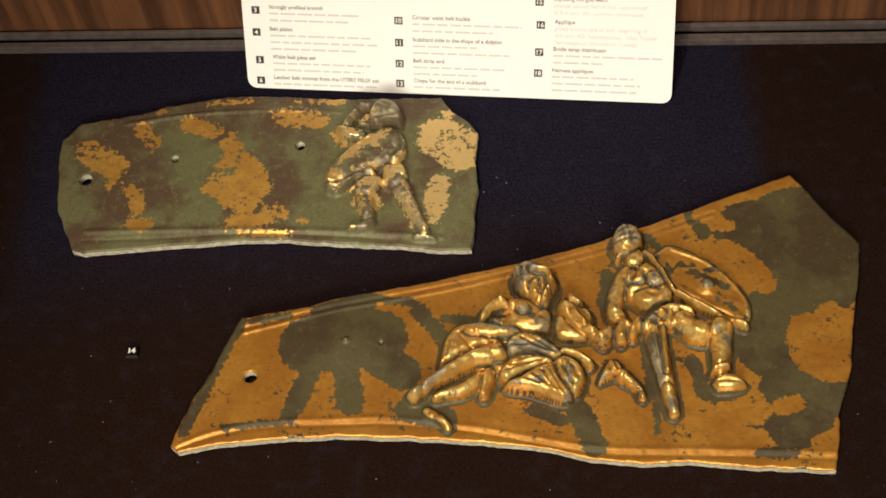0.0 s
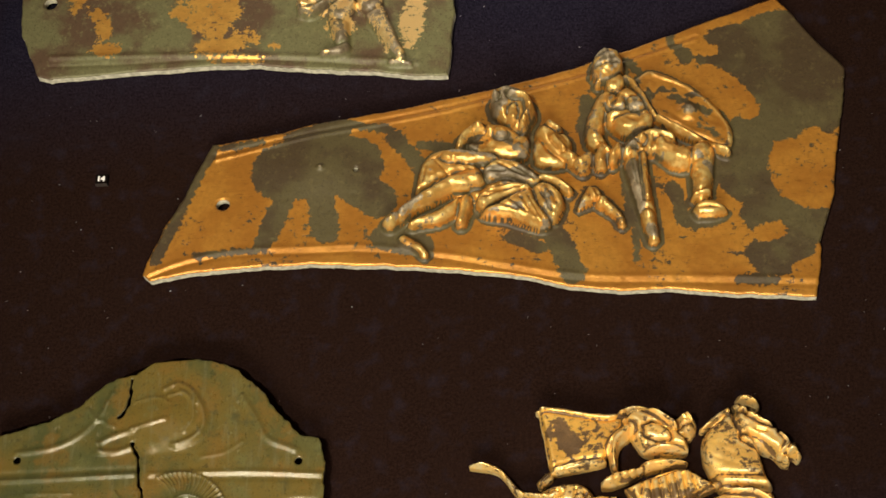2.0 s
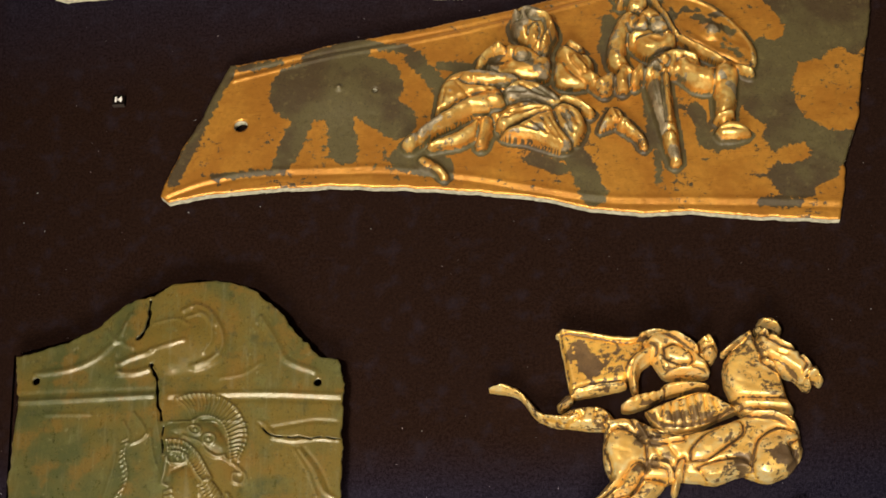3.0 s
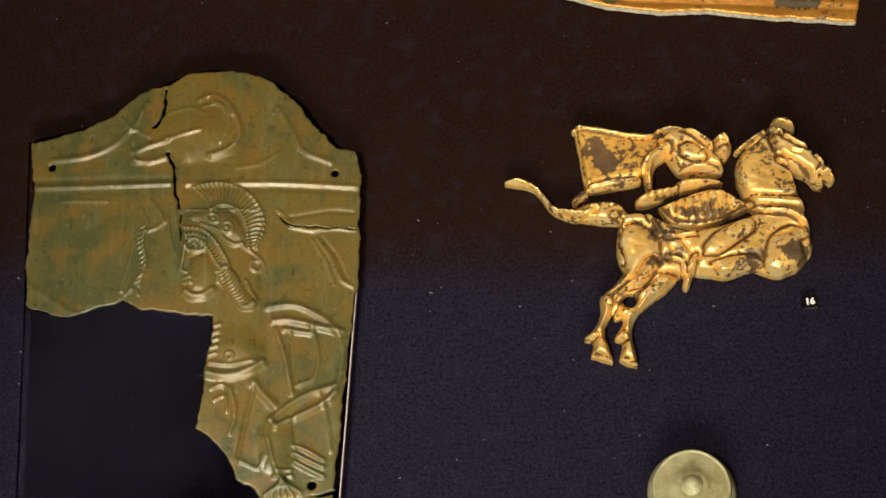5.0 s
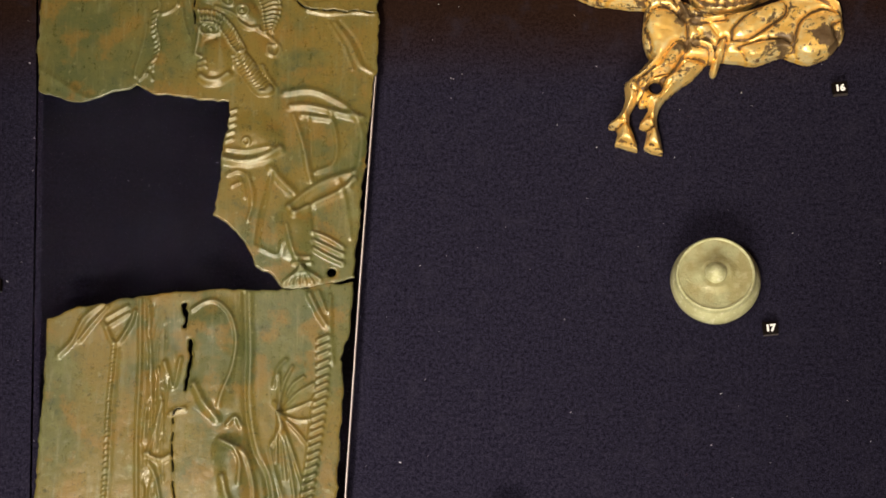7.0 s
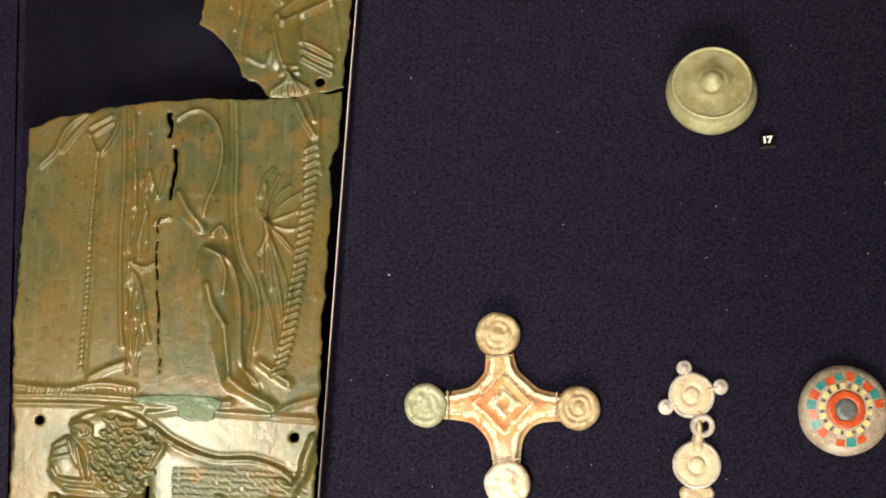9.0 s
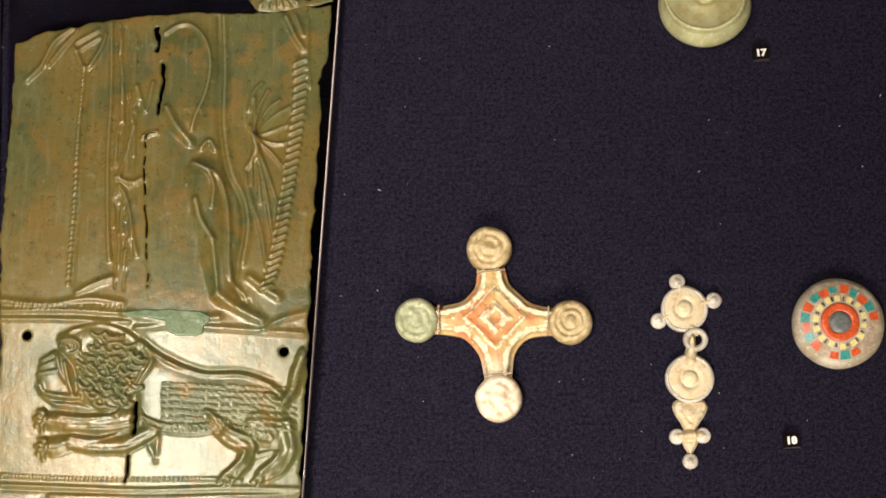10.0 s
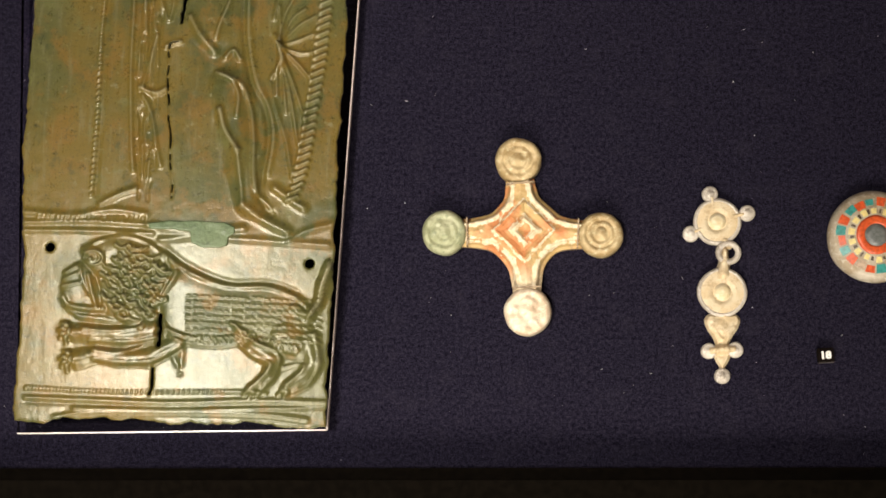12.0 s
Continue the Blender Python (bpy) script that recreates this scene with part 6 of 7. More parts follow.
    r.limb([(90.0, 313.2), (83.7, 308.0), (82.3, 302.6), (82.5, 295.4)], [4.2, 3.8, 3.4, 2.6], 11, True)
    r.puff([(97.3, 313.5), (103.0, 315.1), (110.0, 311.2), (110.8, 305.8), (103.6, 305.4), (98.1, 308.0)], 10.5, 2.4, 3)
    r.limb([(87.7, 323.0), (96.8, 324.5), (104.4, 320.5), (111.3, 315.1), (117.7, 310.3)], [1.8, 2.0, 2.2, 2.2, 1.6], 15, True)
    r.puff([(113.2, 318.4), (119.6, 322.1), (124.4, 318.5), (125.1, 312.5), (120.9, 307.2), (116.6, 309.8)], 7, 5.5, 4, True)
    r.limb([(117.7, 310.3), (122.8, 310.7)], [2.6, 2.6], 13.5)
    r.ridge([(115.4, 317.1), (119.7, 315.7)], 0.8, -1.4)
    r.ridge([(118.3, 320.0), (121.9, 314.4)], 0.8, -1.2)
    r.limb([(98.9, 300.8), (107.8, 302.3), (117.2, 300.7)], [1.4, 1.5, 1.4], 13)
    r.puff([(95.4, 297.3), (103.2, 299.1), (117.0, 297.7), (119.5, 294.1), (106.2, 292.2), (91.7, 290.3)], 6, 3, 3, True)
    r.puff([(74.4, 288.5), (82.4, 293.3), (95.2, 294.9), (96.1, 290.7), (86.5, 286.0), (78.1, 283.9), (74.5, 285.5)], 5.5, 4.5, 3, True)
    for k in range(5):
        r.ridge([(80.5 + 3.8 * k, 292.5 + 1.0 * k), (81.7 + 3.8 * k, 287.0 + 1.0 * k)], 0.8, -1.3)
    r.puff([(85.3, 284.6), (95.4, 288.1), (111.2, 292.6), (119.9, 291.7), (131.7, 282.1), (121.3, 277.4), (110.6, 272.8), (99.5, 271.4), (90.9, 275.5)], 6.5, 2.4, 4, True)
    r.limb([(85.8, 283.4), (92.5, 274.6), (101.7, 272.2), (113.4, 274.2), (131.4, 281.8)], [1.3, 1.8, 2.0, 1.8, 1.1], 12.5)
    r.limb([(84.8, 285.8), (102.7, 289.9), (119.4, 292.3), (131.5, 282.4)], [1.3, 1.4, 1.4, 1.0], 11.5)
    for a, b in zip([(95.3, 286.0), (99.2, 287.1), (103.4, 287.5), (107.3, 288.0), (111.2, 289.0), (115.4, 288.9), (119.2, 288.1)], [(93.7, 277.2), (99.7, 275.2), (104.6, 274.5), (109.1, 275.5), (113.0, 276.5), (116.4, 278.2), (122.0, 279.8)]):
        r.ridge([a, b], 1.0, -2.0)
    r.limb([(83.5, 269.9), (92.1, 266.9), (102.6, 268.1)], [1.3, 1.6, 1.3], 11)
    r.limb([(80.1, 280.0), (84.2, 272.8), (85.6, 268.6)], [1.6, 1.8, 1.4], 10.5)
    r.puff([(106.3, 256.3), (107.2, 262.1), (115.3, 269.1), (127.1, 274.9), (132.5, 273.5), (131.6, 268.3), (123.1, 262.7), (113.4, 256.3)], 8, 4, 4)
    r.puff([(96.1, 248.5), (100.3, 256.2), (103.9, 257.5), (102.7, 250.6), (99.8, 242.0), (96.7, 240.1), (95.0, 243.3)], 5.5, 4.5, 3, True)
    r.limb([(88.8, 256.3), (95.8, 253.7), (96.6, 248.5)], [1.6, 1.6, 1.4], 11)
    for a, b in zip([(88.2, 265.0), (91.8, 260.8), (95.8, 264.8)], [(93.8, 256.7), (88.7, 253.9), (99.9, 258.8)]):
        r.ridge([a, b], 1.0, -1.2)
    r.hole((69.9, 236.3), 2.6)
    for p, a, b in zip([(92.4, 298.7), (121.8, 294.1)], (4.2, 3.0), (2.6, 2.2)):
        r.hole(p, a, b)
    r.soften(3, 0.012)
    u, v = 0.6 * r.x + 0.8 * r.y + 2.5 * vnoise(r.x, r.y, 4, 85), 0.6 * r.y - 0.8 * r.x
    # mottled gilding; hollows darkened for both patina and crease shade
    r.g = -4.4 + 2.4 * vnoise(u, v, 8, 71) + 3.4 * vnoise(2.2 * v, 0.8 * u, 3.2, 72) + 7.0 * np.clip(-0.25 - r.swell(2.0), 0, 1.4)
    r.gild((5, (56.7, 317.1), (61.9, 306.2)), (3, (52.3, 314.1)), (3, (111.1, 283.4)), (4, (83.2, 254.7), (94.4, 257.3)),
           (5, (131.3, 254.7)), (5, (149.2, 257), (154.5, 253.9)), (4, (89.3, 266.3)),
           (3, (84.2, 273.8), (82.4, 266.5)), (2.5, (98.3, 279.3), (120.5, 278.6)), sign=-1)
    r.s += 0.8
    ob = r.build("horse_and_rider", HORSE_GOLD, HORSE_GOLD, 3.0, 2.6, None, None, "", 0.06, 2.2, 2.0)
    ob2 = tagged(ob, "gilded bronze galloping horse with cloaked rider, forelegs broken off", "applique")
    return ob2


horse_and_rider()


# ---- button ----
def button():
    x, y = ((94, 140.2))
    ob = empty("bronze_button", x, y)
    ob.location.z = 0.0046
    ob.rotation_euler = (radians(-10.5), radians(-3), 0)
    part("bowl", lathe_bm([(18.5, 0.2), (20.4, 1.6), (20.7, 4.0), (20.0, 7.0), (18.9, 9.5), (18.2, 10.4), (18.4, 11.4), (18.0, 13.2), (17.4, 13.8), (16.7, 13.3), (16.5, 12.6)], 72, 0.02, 1, 0.15), GREEN_BRONZE, ob, "pale green rim and side", True)
    bm = box_bm(-0.012, 0.012, -0.012, 0.012, -0.003, 0.001)
    part("wedge", bm, BLACK_FRAME, ob, "black wedge that tilts it")
    part("face", lathe_bm([(16.8, 13.0), (15, 12.9), (11, 13.0), (8.8, 13.2), (7.6, 13.9), (6.4, 14.2), (5.4, 13.8), (4.6, 13.9)], 64, 0.01, 2, 0.35), BUTTON_FACE, ob, "brown and green sunken face", True)
    part("knob", lathe_bm([(4.9, 13.4), (5.0, 15.2), (4.5, 16.4), (3.6, 17.0), (3.2, 18.2), (2.4, 19.2), (1.2, 19.7), (0.01, 19.8)], 40, 0.03, 3), GREEN_BRONZE, ob, "small domed knob", True)
    return tagged(ob, "round pale green bronze button with knob on velvet", "button")


button()


# ---- cross-shaped strap mount ----
def cross_mount():
    cx, cy = ((-1.8, 0.1))
    ob = empty("strap_distributor", 0, 0)
    tips = [(-4.3, 31.1), (-36.4, -0.2), (31, -1.9), (-0.6, -35)]
    r = Relief(-50, -48, 50, 50, 0.35)
    for a, w0, w1 in zip(tips, (7.2, 6.2, 6.2, 6.6), (6.8, 6.8, 6.4, 6.6)):
        k = seg_dist(r.x, r.y, (cx, cy), a)
        s = k[0] - (5.6 + 7.5 * (1 - k[1]) ** 2.2 + 0.2 * k[1])
        m = np.clip(0.5 + (s - r.s) / 10, 0, 1)
        r.s = r.s * m + s * (1 - m) - 5.0 * m * (1 - m)
    d = np.clip(-r.s, 0, 20)
    r.high = 4.2 * (1 - np.exp(-d / 3.5))
    lozenge = np.abs(r.x - cx) + np.abs(r.y - cy)
    for rad, w, h in ((5.0, 1.0, 0.9), (12.5, 1.1, 0.8), (8.5, 1.3, -0.6)):
        r.low += h * np.exp(-((lozenge - rad) / w) ** 2)
    r.low += 0.7 * np.exp(-((d - 2.6) / 0.8) ** 2) - 0.6 * np.exp(-((d - 1.2) / 0.6) ** 2)
    r.low -= 1.0 * np.exp(-(np.hypot(r.x - cx, r.y - cy) / 1.8) ** 2)
    jitter = 0.9 * vnoise(r.x, r.y, 2.6, 81) + 0.5 * vnoise(r.x, r.y, 1.1, 82)
    d, lozenge = d + 0.6 * jitter, lozenge + jitter
    pale = (np.abs(d - 3.2) < 1.25) | (np.abs(lozenge - 5.4) < 1.9) | (np.abs(lozenge - 13.5) < 0.7)
    gaps = vnoise(r.x, r.y, 4.2, 83) + 0.7 * vnoise(r.x, r.y, 1.7, 84)
    r.g = np.where(pale, -4.0 + 5.5 * np.clip(gaps - 0.25, 0, 1), 3.0 - 6.0 * np.clip(gaps - 0.75, 0, 1))
    r.low += 0.30 * np.where(pale, 1, 0) * np.clip(0.6 - gaps, 0, 1)
    r.build("body", CROSS_BODY, CROSS_RIM, 0.5, 3.2, None, ob, "orange and cream body with incised lozenges", 0.35, 1.6)
    for (x, y), rad, dip, material, label in zip(tips, (10.0, 9.6, 9.6, 10.2), (0.4, 0.2, 0.65, 0.1), (CROSS_BUFF, CROSS_GREEN, CROSS_BUFF, CROSS_CREAM),
                                            ("buff disc end", "smooth green disc end", "brown and buff disc end", "cream disc end")):
        bm = lathe_bm([(rad - 1, 0.3), (rad, 1.5), (rad, 6.0), (rad - 0.7, 7.7), (rad * 0.82, 8.3), (rad * 0.72, 8.4), (rad * 0.66, 8.4 - dip), (rad * 0.58, 8.4 - dip), (rad * 0.52, 8.5), (rad * 0.42, 8.5), (rad * 0.36, 8.5 - dip), (rad * 0.28, 8.6 - dip), (rad * 0.2, 8.8), (0.01, 8.9)], 56, 0.05, x, 0.9)
        bmesh.ops.translate(bm, vec=(x * MM, y * MM, 0), verts=bm.verts)
        part("disc", bm, material, ob, label, True)
        a = math.atan2(cy - y, cx - x)
        bm = box_bm(-0.0003, 0.0003, -0.0062, 0.0062, 0.001, 0.0082, 0.0001)
        bmesh.ops.transform(bm, matrix=Matrix.Translation(((x + (rad + 0.2) * math.cos(a)) * MM, (y + (rad + 0.2) * math.sin(a)) * MM, 0)) @ Matrix.Rotation(a, 4, "Z"), verts=bm.verts)
        part("collar", bm, CROSS_RIM, ob)
    return tagged(ob, "cross-shaped strap distributor with four discs, crusted orange, cream and green", "strap mount")


def cross_body():
    m = Mat("cross_body", 0.55, 0.1)
    coarse, mid, fine = m.noise(90, 4), m.noise(420, 5, 0.65), m.noise(1800, 3)
    f = m.maths("ADD", m.attribute("gild"), m.maths("MULTIPLY", m.maths("SUBTRACT", mid, 0.5), 0.8))
    a = m.mix(m.step(coarse, 0.4, 0.6), (0.56, 0.22, 0.08), (0.50, 0.34, 0.14))
    a = m.mix(m.step(m.axis(1), -0.012, -0.024), a, (0.62, 0.50, 0.32))
    b = m.mix(m.step(mid, 0.4, 0.6), (0.66, 0.52, 0.32), (0.76, 0.66, 0.46))
    m.bump(m.maths("ADD", mid, m.maths("MULTIPLY", fine, 0.3)), 0.5, 0.0006)
    c = m.mix(m.step(f, 0.42, 0.58), a, b)
    c = m.mix(m.step(m.noise(260, 5, 0.7), 0.57, 0.68, 0.0, 0.75), c, (0.30, 0.19, 0.10))
    return m.set(Base_Color=c)


CROSS_BODY = cross_body()
cross_mount()


# ---- jointed pendant ----
def pendant():
    ob = empty("jointed_pendant", 0, 0)

    def turned(name, pt, profile, material, label="", parent=None, n=40):
        bm = lathe_bm(profile, n, 0.03, pt[0], 0.2)
        bmesh.ops.translate(bm, vec=(pt[0] * MM, pt[1] * MM, 0), verts=bm.verts)
        return part(name, bm, material, parent or ob, label, True)

    up, low = ((81.1, 3.6)), ((82.5, -27))
    for pt, rad in ((up, 10.2), (low, 10.6)):
        d = turned("disc", pt, [(rad - 0.6, 0.3), (rad, 1.2), (rad, 3.0), (rad - 0.8, 3.6), (rad - 1.5, 3.5), (rad - 1.6, 3.2)], PEND_RIM, "pale grey disc with a raised rim")
        turned("inlay", pt, [(rad - 1.5, 3.40), (rad * 0.6, 3.7), (4.5, 3.6), (4.1, 3.0), (3.6, 3.0), (3.3, 3.4)], PEND_FILL, "buff inlay", d)
        turned("centre", pt, [(3.5, 3.0), (3.3, 3.9), (1.8, 4.2), (0.01, 4.25)], PEND_DOT, "cream centre", d)
    for pt in [(78.3, 15.7), (94, 7.3), (69.7, -1.5)]:
        k = turned("lobe", pt, [(3.1, 0.3), (3.5, 1.2), (3.4, 2.8), (2.6, 3.6), (1.9, 3.2), (1.5, 3.9), (0.01, 4.2)], PEND_RIM, "small ringed knob")
    for pt in [(76.2, -52.1), (87.4, -51.7), (81.6, -62.7)]:
        turned("lobe", pt, [(3.0, 0.3), (3.4, 1.2), (3.3, 2.8), (2.5, 3.4), (1.6, 3.0), (1.2, 3.6), (0.01, 3.9)], PEND_RIM, "small ringed knob")
    # leaf-shaped body below the second disc
    r = Relief(60, -70, 105, 20, 0.35, False, 0.25)
    side = [(82.3, -35.7), (85.4, -36.5), (88.3, -36.5), (89.9, -38.9), (88.6, -42.8), (86.1, -46.4), (84.8, -50), (85.4, -53.8), (84.6, -56.2), (82.9, -59.1), (82.4, -62)]
    other = [(80.9, -62), (80.5, -59.1), (79, -56.2), (78.3, -53.8), (79.1, -50), (78, -46.3), (75.7, -42.7), (74.6, -38.8), (76.3, -36.4), (79.2, -36.4)]
    r.outline(np.array(curve(side + other + side[:1], 5)))
    r.high = 2.2 * (1 - np.exp(np.minimum(r.s, 0) / 1.6)) * (r.s < 0)
    r.low += 0.5 * np.exp(-((r.s + 1.0) / 0.6) ** 2)
    r.dome([(77.4, -51.9), (86.4, -51.4)], [2.2, 2.2], 2.4, True)
    r.dome([(84, -8.3), (83.2, -19.2)], [1.4, 3.4], 2.6, True)
    r.dome([(79.4, 11.5), (79, 13.9)], [2.0, 1.6], 2, True)
    r.dome([(88.4, 5.7), (92, 6.6)], [2.0, 1.6], 2, True)
    r.dome([(74.3, 0.7), (71.9, -0.5)], [2.0, 1.6], 2, True)
    r.dome([(84.1, -4.6), (85.7, -6.3)], [2.4, 2.0], 2, True)
    r.soften(2)
    r.ridge([(78, -41.9), (82.2, -47.2), (86.8, -41.9)], 0.7, 0.5)
    r.g[:] = 10
    r.build("leaf", PEND_FILL, PEND_RIM, 0.4, 1.0, None, ob, "buff leaf-shaped drop", 0.2, 1.0)
    # the open ring that joins the two discs
    bm = bmesh.new()
    cx, cy = ((85.4, -10))
    n, k = 28, 10
    grid = [[bm.verts.new(((cx + (4.2 + 1.35 * math.cos(b)) * math.cos(a)) * MM, (cy + (4.0 + 1.35 * math.cos(b)) * math.sin(a)) * MM, (3.4 + 1.35 * math.sin(b)) * MM)) for b in (2 * math.pi * j / k for j in range(k))] for a in (2 * math.pi * i / n for i in range(n))]
    for i in range(n):
        for j in range(k):
            bm.faces.new((grid[i][j], grid[(i + 1) % n][j], grid[(i + 1) % n][(j + 1) % k], grid[i][(j + 1) % k]))
    bmesh.ops.recalc_face_normals(bm, faces=bm.faces)
    part("ring", bm, PEND_RIM, ob, "cast ring joint", True)
    return tagged(ob, "pale bronze pendant of two linked discs and a leaf drop", "pendant")


pendant()


# ---- enamelled disc ----
def enamel_disc():
    x, y = ((147.1, -3.8))
    ob = empty("enamelled_disc", x, y)
    part("base", lathe_bm([(18.0, 0.2), (19.6, 1.2), (19.9, 3.2), (19.3, 5.2), (17.6, 6.6), (16.6, 6.9), (9.0, 8.6), (0.01, 9.0)], 72, 0.03, 4, 0.2), ENAMEL_BODY, ob, "grey-brown bronze base", True)

    def height(q):
        return 6.7 + 2.2 * (1 - (q / 17.5) ** 2)

    def block(name, r0, r1, a0, a1, lift, material, n=4):
        bm = bmesh.new()
        rows = []
        for z in (-0.5, lift):
            for q in (r0, r1):
                rows.append([bm.verts.new((q * math.cos(a0 + (a1 - a0) * i / n) * MM, q * math.sin(a0 + (a1 - a0) * i / n) * MM, (height(q) + z) * MM)) for i in range(n + 1)])
        b0, b1, t0, t1 = rows
        for lo, hi in ((t0, t1), (b0, t0), (t1, b1)):
            for i in range(n):
                bm.faces.new((lo[i], lo[i + 1], hi[i + 1], hi[i]))
        bm.faces.new((b0[0], t0[0], t1[0], b1[0])), bm.faces.new((b0[-1], b1[-1], t1[-1], t0[-1]))
        bmesh.ops.recalc_face_normals(bm, faces=bm.faces)
        part(name, bm, material, ob)

    n = 20
    for i in range(n):
        a = radians(98) - 2 * math.pi * i / n + random.uniform(-0.02, 0.02)
        material = TEAL_ENAMEL if i % 2 == 0 else RED_ENAMEL
        if i in (6, 7, 8, 12):
            material = WORN_ENAMEL
        block("enamel_cell", 12.6 + random.uniform(-0.5, 0.6), 16.4 + random.uniform(-0.8, 0.6), a - random.uniform(0.10, 0.15), a + random.uniform(0.10, 0.15), 0.35 + random.uniform(-0.15, 0.1), material)
    n = 14
    for i in range(n):
        a = radians(93) - 2 * math.pi * i / n + random.uniform(-0.03, 0.03)
        block("yellow_cell", 9.1 + random.uniform(-0.2, 0.4), 11.7 + random.uniform(-0.4, 0.3), a - random.uniform(0.10, 0.15), a + random.uniform(0.09, 0.14), 0.45 + random.uniform(-0.1, 0.2), YELLOW_ENAMEL, 3)
        block("dark_cell", 9.3, 11.1 + random.uniform(-0.5, 0.4), a + 0.17, a + 0.27 + random.uniform(-0.03, 0.02), 0.3, DARK_ENAMEL, 2)
    part("red_ring", lathe_bm([(8.5, 7.5), (8.4, 8.9), (7.6, 9.3), (5.6, 9.35), (5.0, 9.1), (4.8, 8.6)], 48, 0.03, 5, 0.15), RED_ENAMEL, ob, "red enamel ring", True)
    part("centre", lathe_bm([(5.0, 8.4), (4.8, 9.1), (2.5, 9.35), (0.01, 9.4)], 32, 0.04, 6, 0.2), GREY_ENAMEL, ob, "grey glassy centre", True)
    return tagged(ob, "round harness applique inlaid with red, teal and yellow enamel", "applique")


enamel_disc()


# ---- number tags ----
def number_tag(text, x, y, turn):
    ob = empty("number_tag", x, y)
    ob.rotation_euler = (0, 0, radians(turn))
    part("block", box_bm(-0.0034, 0.0034, -0.0030, 0.0030, 0.0, 0.0036, 0.0003), TAG_BLACK, ob)
    part("front_edge", box_bm(-0.0033, 0.0033, -0.0033, -0.00302, 0.0004, 0.0033), TAG_EDGE, ob)
    words(text, 0.0042, INK_WHITE, ob, Matrix.Translation((-0.0025, -0.0015, 0.00372)), "numerals", 0.00022, 1.12)
    return tagged(ob, "small black number tag with white numerals " + text, "number tag", "numbered tags")


for text, (x, y), turn in zip(("14", "15", "16", "17", "18"), [(-191.7, 482.7)] + [(-249.2, 147)] + [(157.5, 234.5)] + [(118.9, 119.4)] + [(125.1, -54.1)], (-1, 0, 4, 4, 3)):
    number_tag(text, x, y, turn)


# ---- printed card ----
def info_card():
    ob = empty("information_card", *CARD_FOOT)
    ob.rotation_euler = (radians(CARD_LEAN), 0, radians(CARD_TURN))
    w, h = CARD_W, 0.088
    bm = bmesh.new()
    rad, pts = 0.006, []
    for cx, cy, a0 in ((w - rad, rad, -90), (w - rad, h - rad, 0), (rad, h - rad, 90), (rad, rad, 180)):
        pts += [(cx + rad * math.cos(radians(a0 + 15 * i)), cy + rad * math.sin(radians(a0 + 15 * i))) for i in range(7)]
    f = bm.faces.new([bm.verts.new((x, y, 0)) for x, y in pts])
    ext = bmesh.ops.extrude_face_region(bm, geom=[f])
    bmesh.ops.translate(bm, vec=(0, 0, -0.003), verts=[v for v in ext["geom"] if isinstance(v, bmesh.types.BMVert)])
    bmesh.ops.recalc_face_normals(bm, faces=bm.faces)
    part("panel", bm, CARD_WHITE, ob)

    def entry(x, y, number, title, rows):
        bm = box_bm(x - 0.0052, x - 0.0002, y - 0.0006, y + 0.0042, 0.0, 0.0002)
        part("number_box", bm, INK_BLACK, ob)
        words(number, 0.0042, CARD_WHITE, ob, Matrix.Translation((x - 0.0050 + (0.0012 if len(number) == 1 else 0), y + 0.0004, 0.0003)), "numerals", 0.00008)
        words(title, 0.0037, INK_DIM, ob, Matrix.Translation((x + 0.0058, y + 0.0030, 0.0002)), "heading", 0.00003, 0.94)
        for i, n in enumerate(rows):
            if y + 0.0030 - 0.0044 * (i + 1) < 0.0005:
                break
            if isinstance(n, str):
                words(n, 0.0036, INK_GREY, ob, Matrix.Translation((x + 0.0058, y + 0.0030 - 0.0044 * (i + 1), 0.0002)), "text_line", 0.0, 0.96)
                continue
            u = x + 0.0058
            rng = random.Random(int(x * 1e4) + i * 7 + int(y * 1e4))
            while u < x + 0.0058 + n:
                k = rng.uniform(0.004, 0.011)
                v = y + 0.0030 - 0.0044 * (i + 1)
                part("text_line", box_bm(u, min(u + k, x + 0.0058 + n), v + 0.0006, v + 0.0018, 0.0, 0.00015), INK_GREY, ob)
                u += k + 0.0013

    for item in CARD_ITEMS:
        entry(*item)
    bm = box_bm(0.10, 0.18, 0.012, 0.07, -0.012, -0.0035)
    part("rear_block", bm, BLACK_FRAME, ob)
    return tagged(ob, "white printed information card leaning behind a bronze plate", "information card")


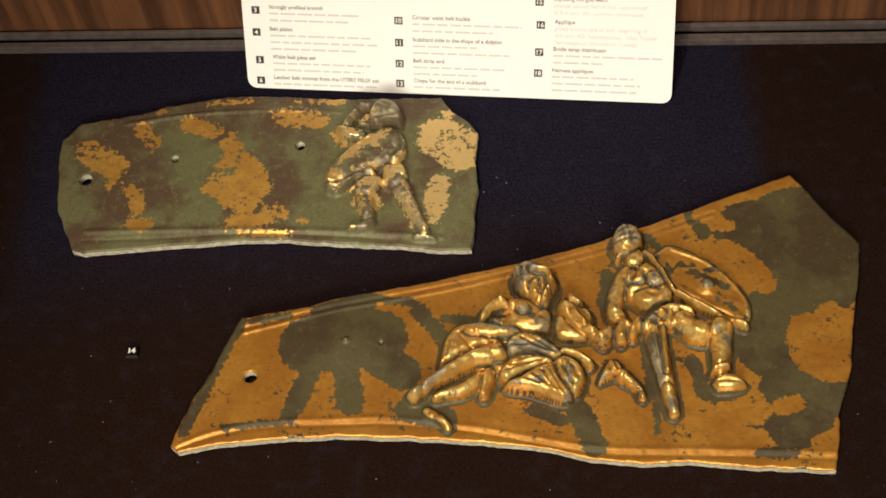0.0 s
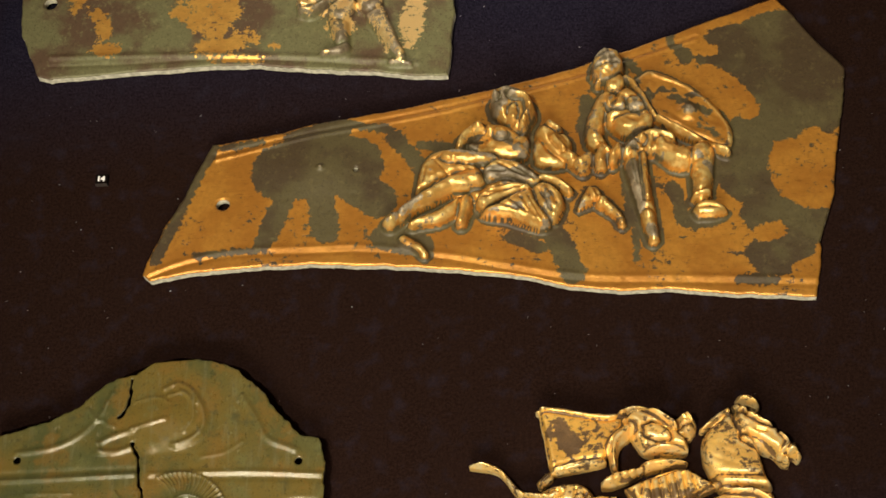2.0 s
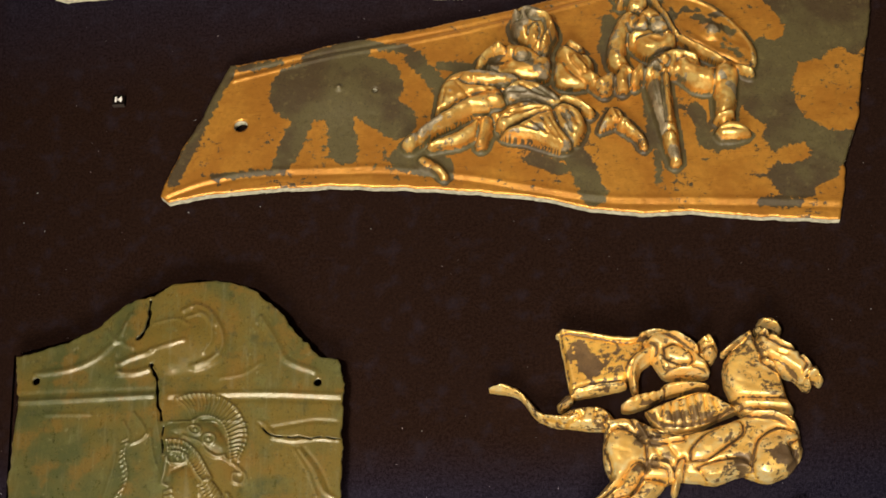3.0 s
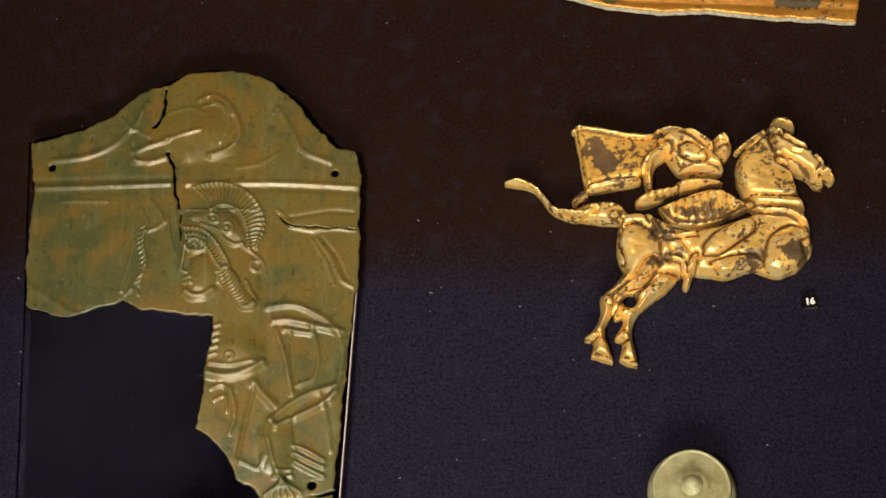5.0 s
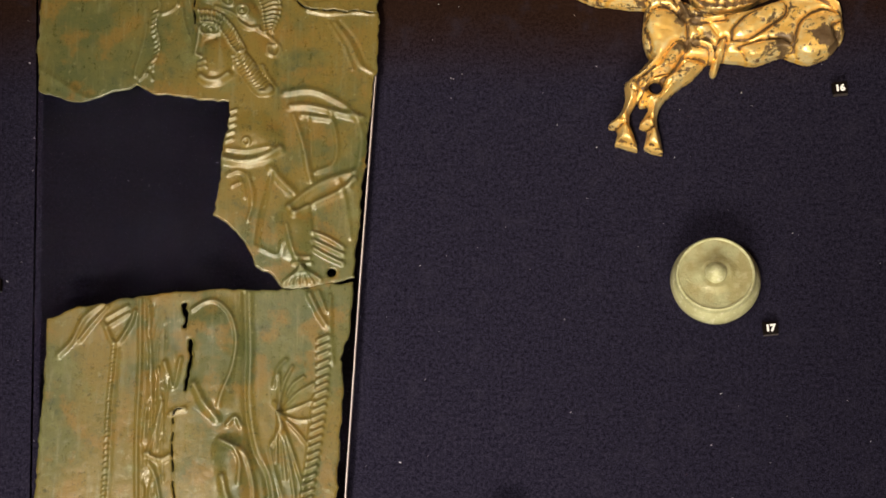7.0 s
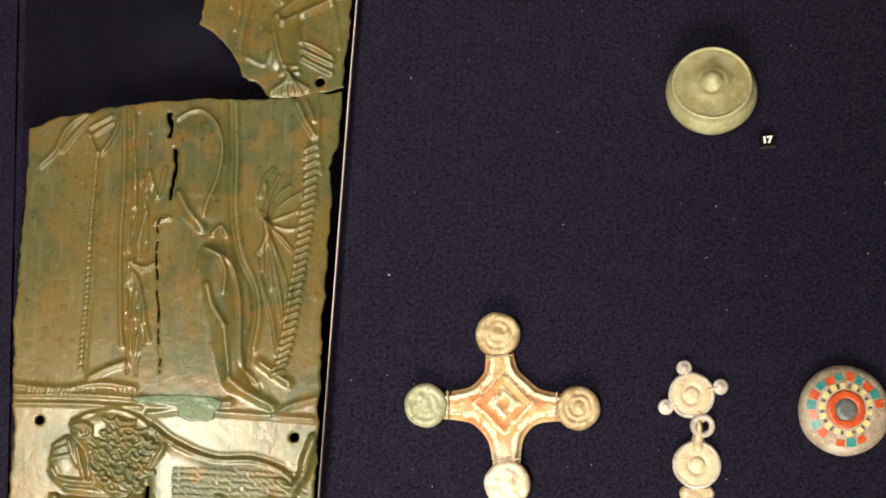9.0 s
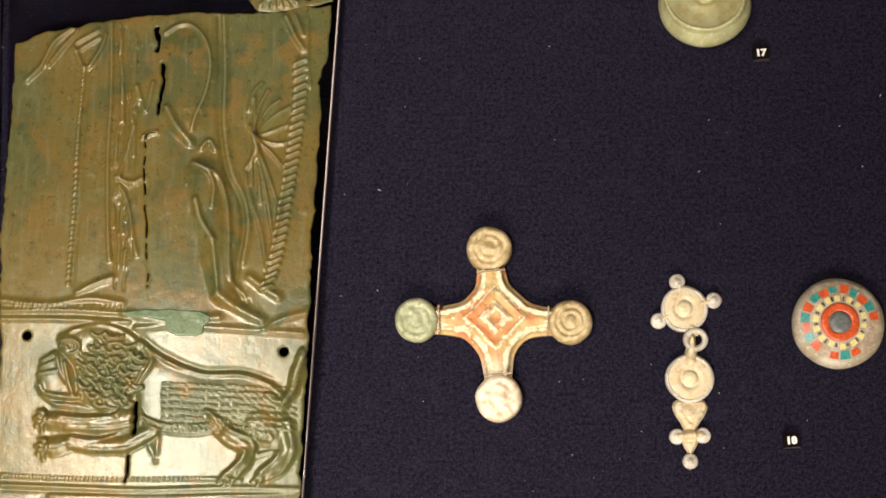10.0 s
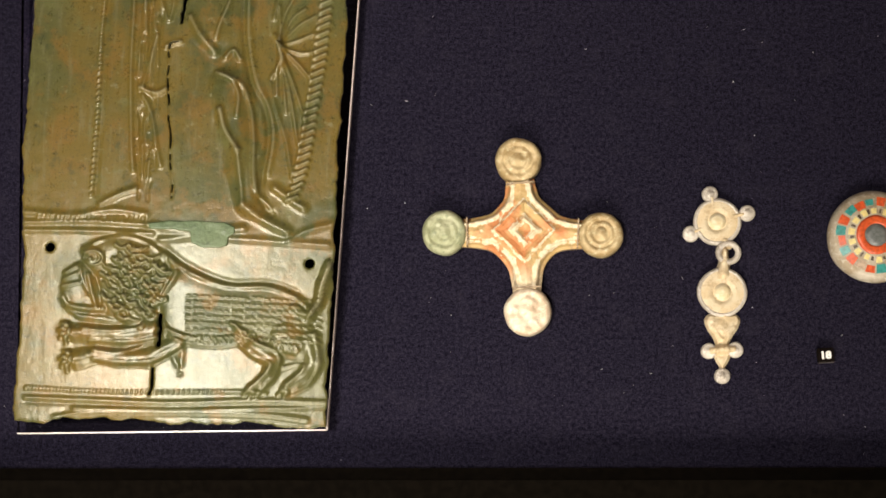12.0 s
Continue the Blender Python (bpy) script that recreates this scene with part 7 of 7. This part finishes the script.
CARD_FOOT, CARD_LEAN, CARD_TURN, CARD_W = (-133.8, 671.7, 1), 60, -8.0, 0.2668
CARD_ITEMS = [
    (0.0113, 0.0501, "3", "Strongly profiled brooch", (0.058, 0.05)),
    (0.0109, 0.0357, "4", "Belt plates", (0.064, 0.068, 0.055)),
    (0.0117, 0.0173, "5", "Waist belt plate set", (0.062, 0.058)),
    (0.0114, 0.0035, "6", "Leather belt mounts from the UTERE FELIX set", (0.066, 0.06)),
    (0.1014, 0.0461, "10", "Circular waist belt buckle", (0.068, 0.05)),
    (0.1013, 0.0318, "11", "Scabbard slide in the shape of a dolphin", (0.04, 0.06)),
    (0.1012, 0.0180, "12", "Belt strap end", (0.058, 0.04)),
    (0.1011, 0.0048, "13", "Chape for the end of a scabbard", (0.055, 0.05)),
    (0.1883, 0.0608, "15", "depicting the god Mars", ("bronze; second half of 2nd - second half", "of 3rd cent. AD; unknown provenance")),
    (0.1891, 0.0462, "16", "Applique", ("gilded bronze; end of 2nd - beginning of", "3rd cent. AD; Sarmizegetusa - Ulpia Traiana", "Sarmizegetusa (Hunedoara County)")),
    (0.1882, 0.0287, "17", "Bridle strap distributor", (0.066, 0.03)),
    (0.1876, 0.0150, "18", "Harness appliques", (0.05, 0.054, 0.052)),
]
info_card()


# ---- lint on the velvet ----
def lint():
    verts, faces = [], []
    rng = random.Random(5)
    for _ in range(420):
        x, y = rng.uniform(-0.29, 0.24), rng.uniform(-0.10, 0.60)
        s, a = rng.choice((0.00012, 0.00014, 0.00016, 0.0002, 0.0003)), rng.uniform(0, 6.28)
        k = rng.choice((1, 1, 1.6, 3.0))
        n = len(verts)
        for u, v, z in ((-k, 0, 0), (0, -0.8, 0.1), (k, 0, 0), (0, 0.8, 0.1), (0, 0, 1.0)):
            verts.append((x + s * (u * math.cos(a) - v * math.sin(a)), y + s * (u * math.sin(a) + v * math.cos(a)), 0.0001 + s * z))
        faces += [(n, n + 1, n + 4), (n + 1, n + 2, n + 4), (n + 2, n + 3, n + 4), (n + 3, n, n + 4)]
    ob = mesh_object("lint", verts, faces, LINT)
    tagged(ob, "tiny pale specks of lint on the velvet", "lint", kind="stuff")


lint()
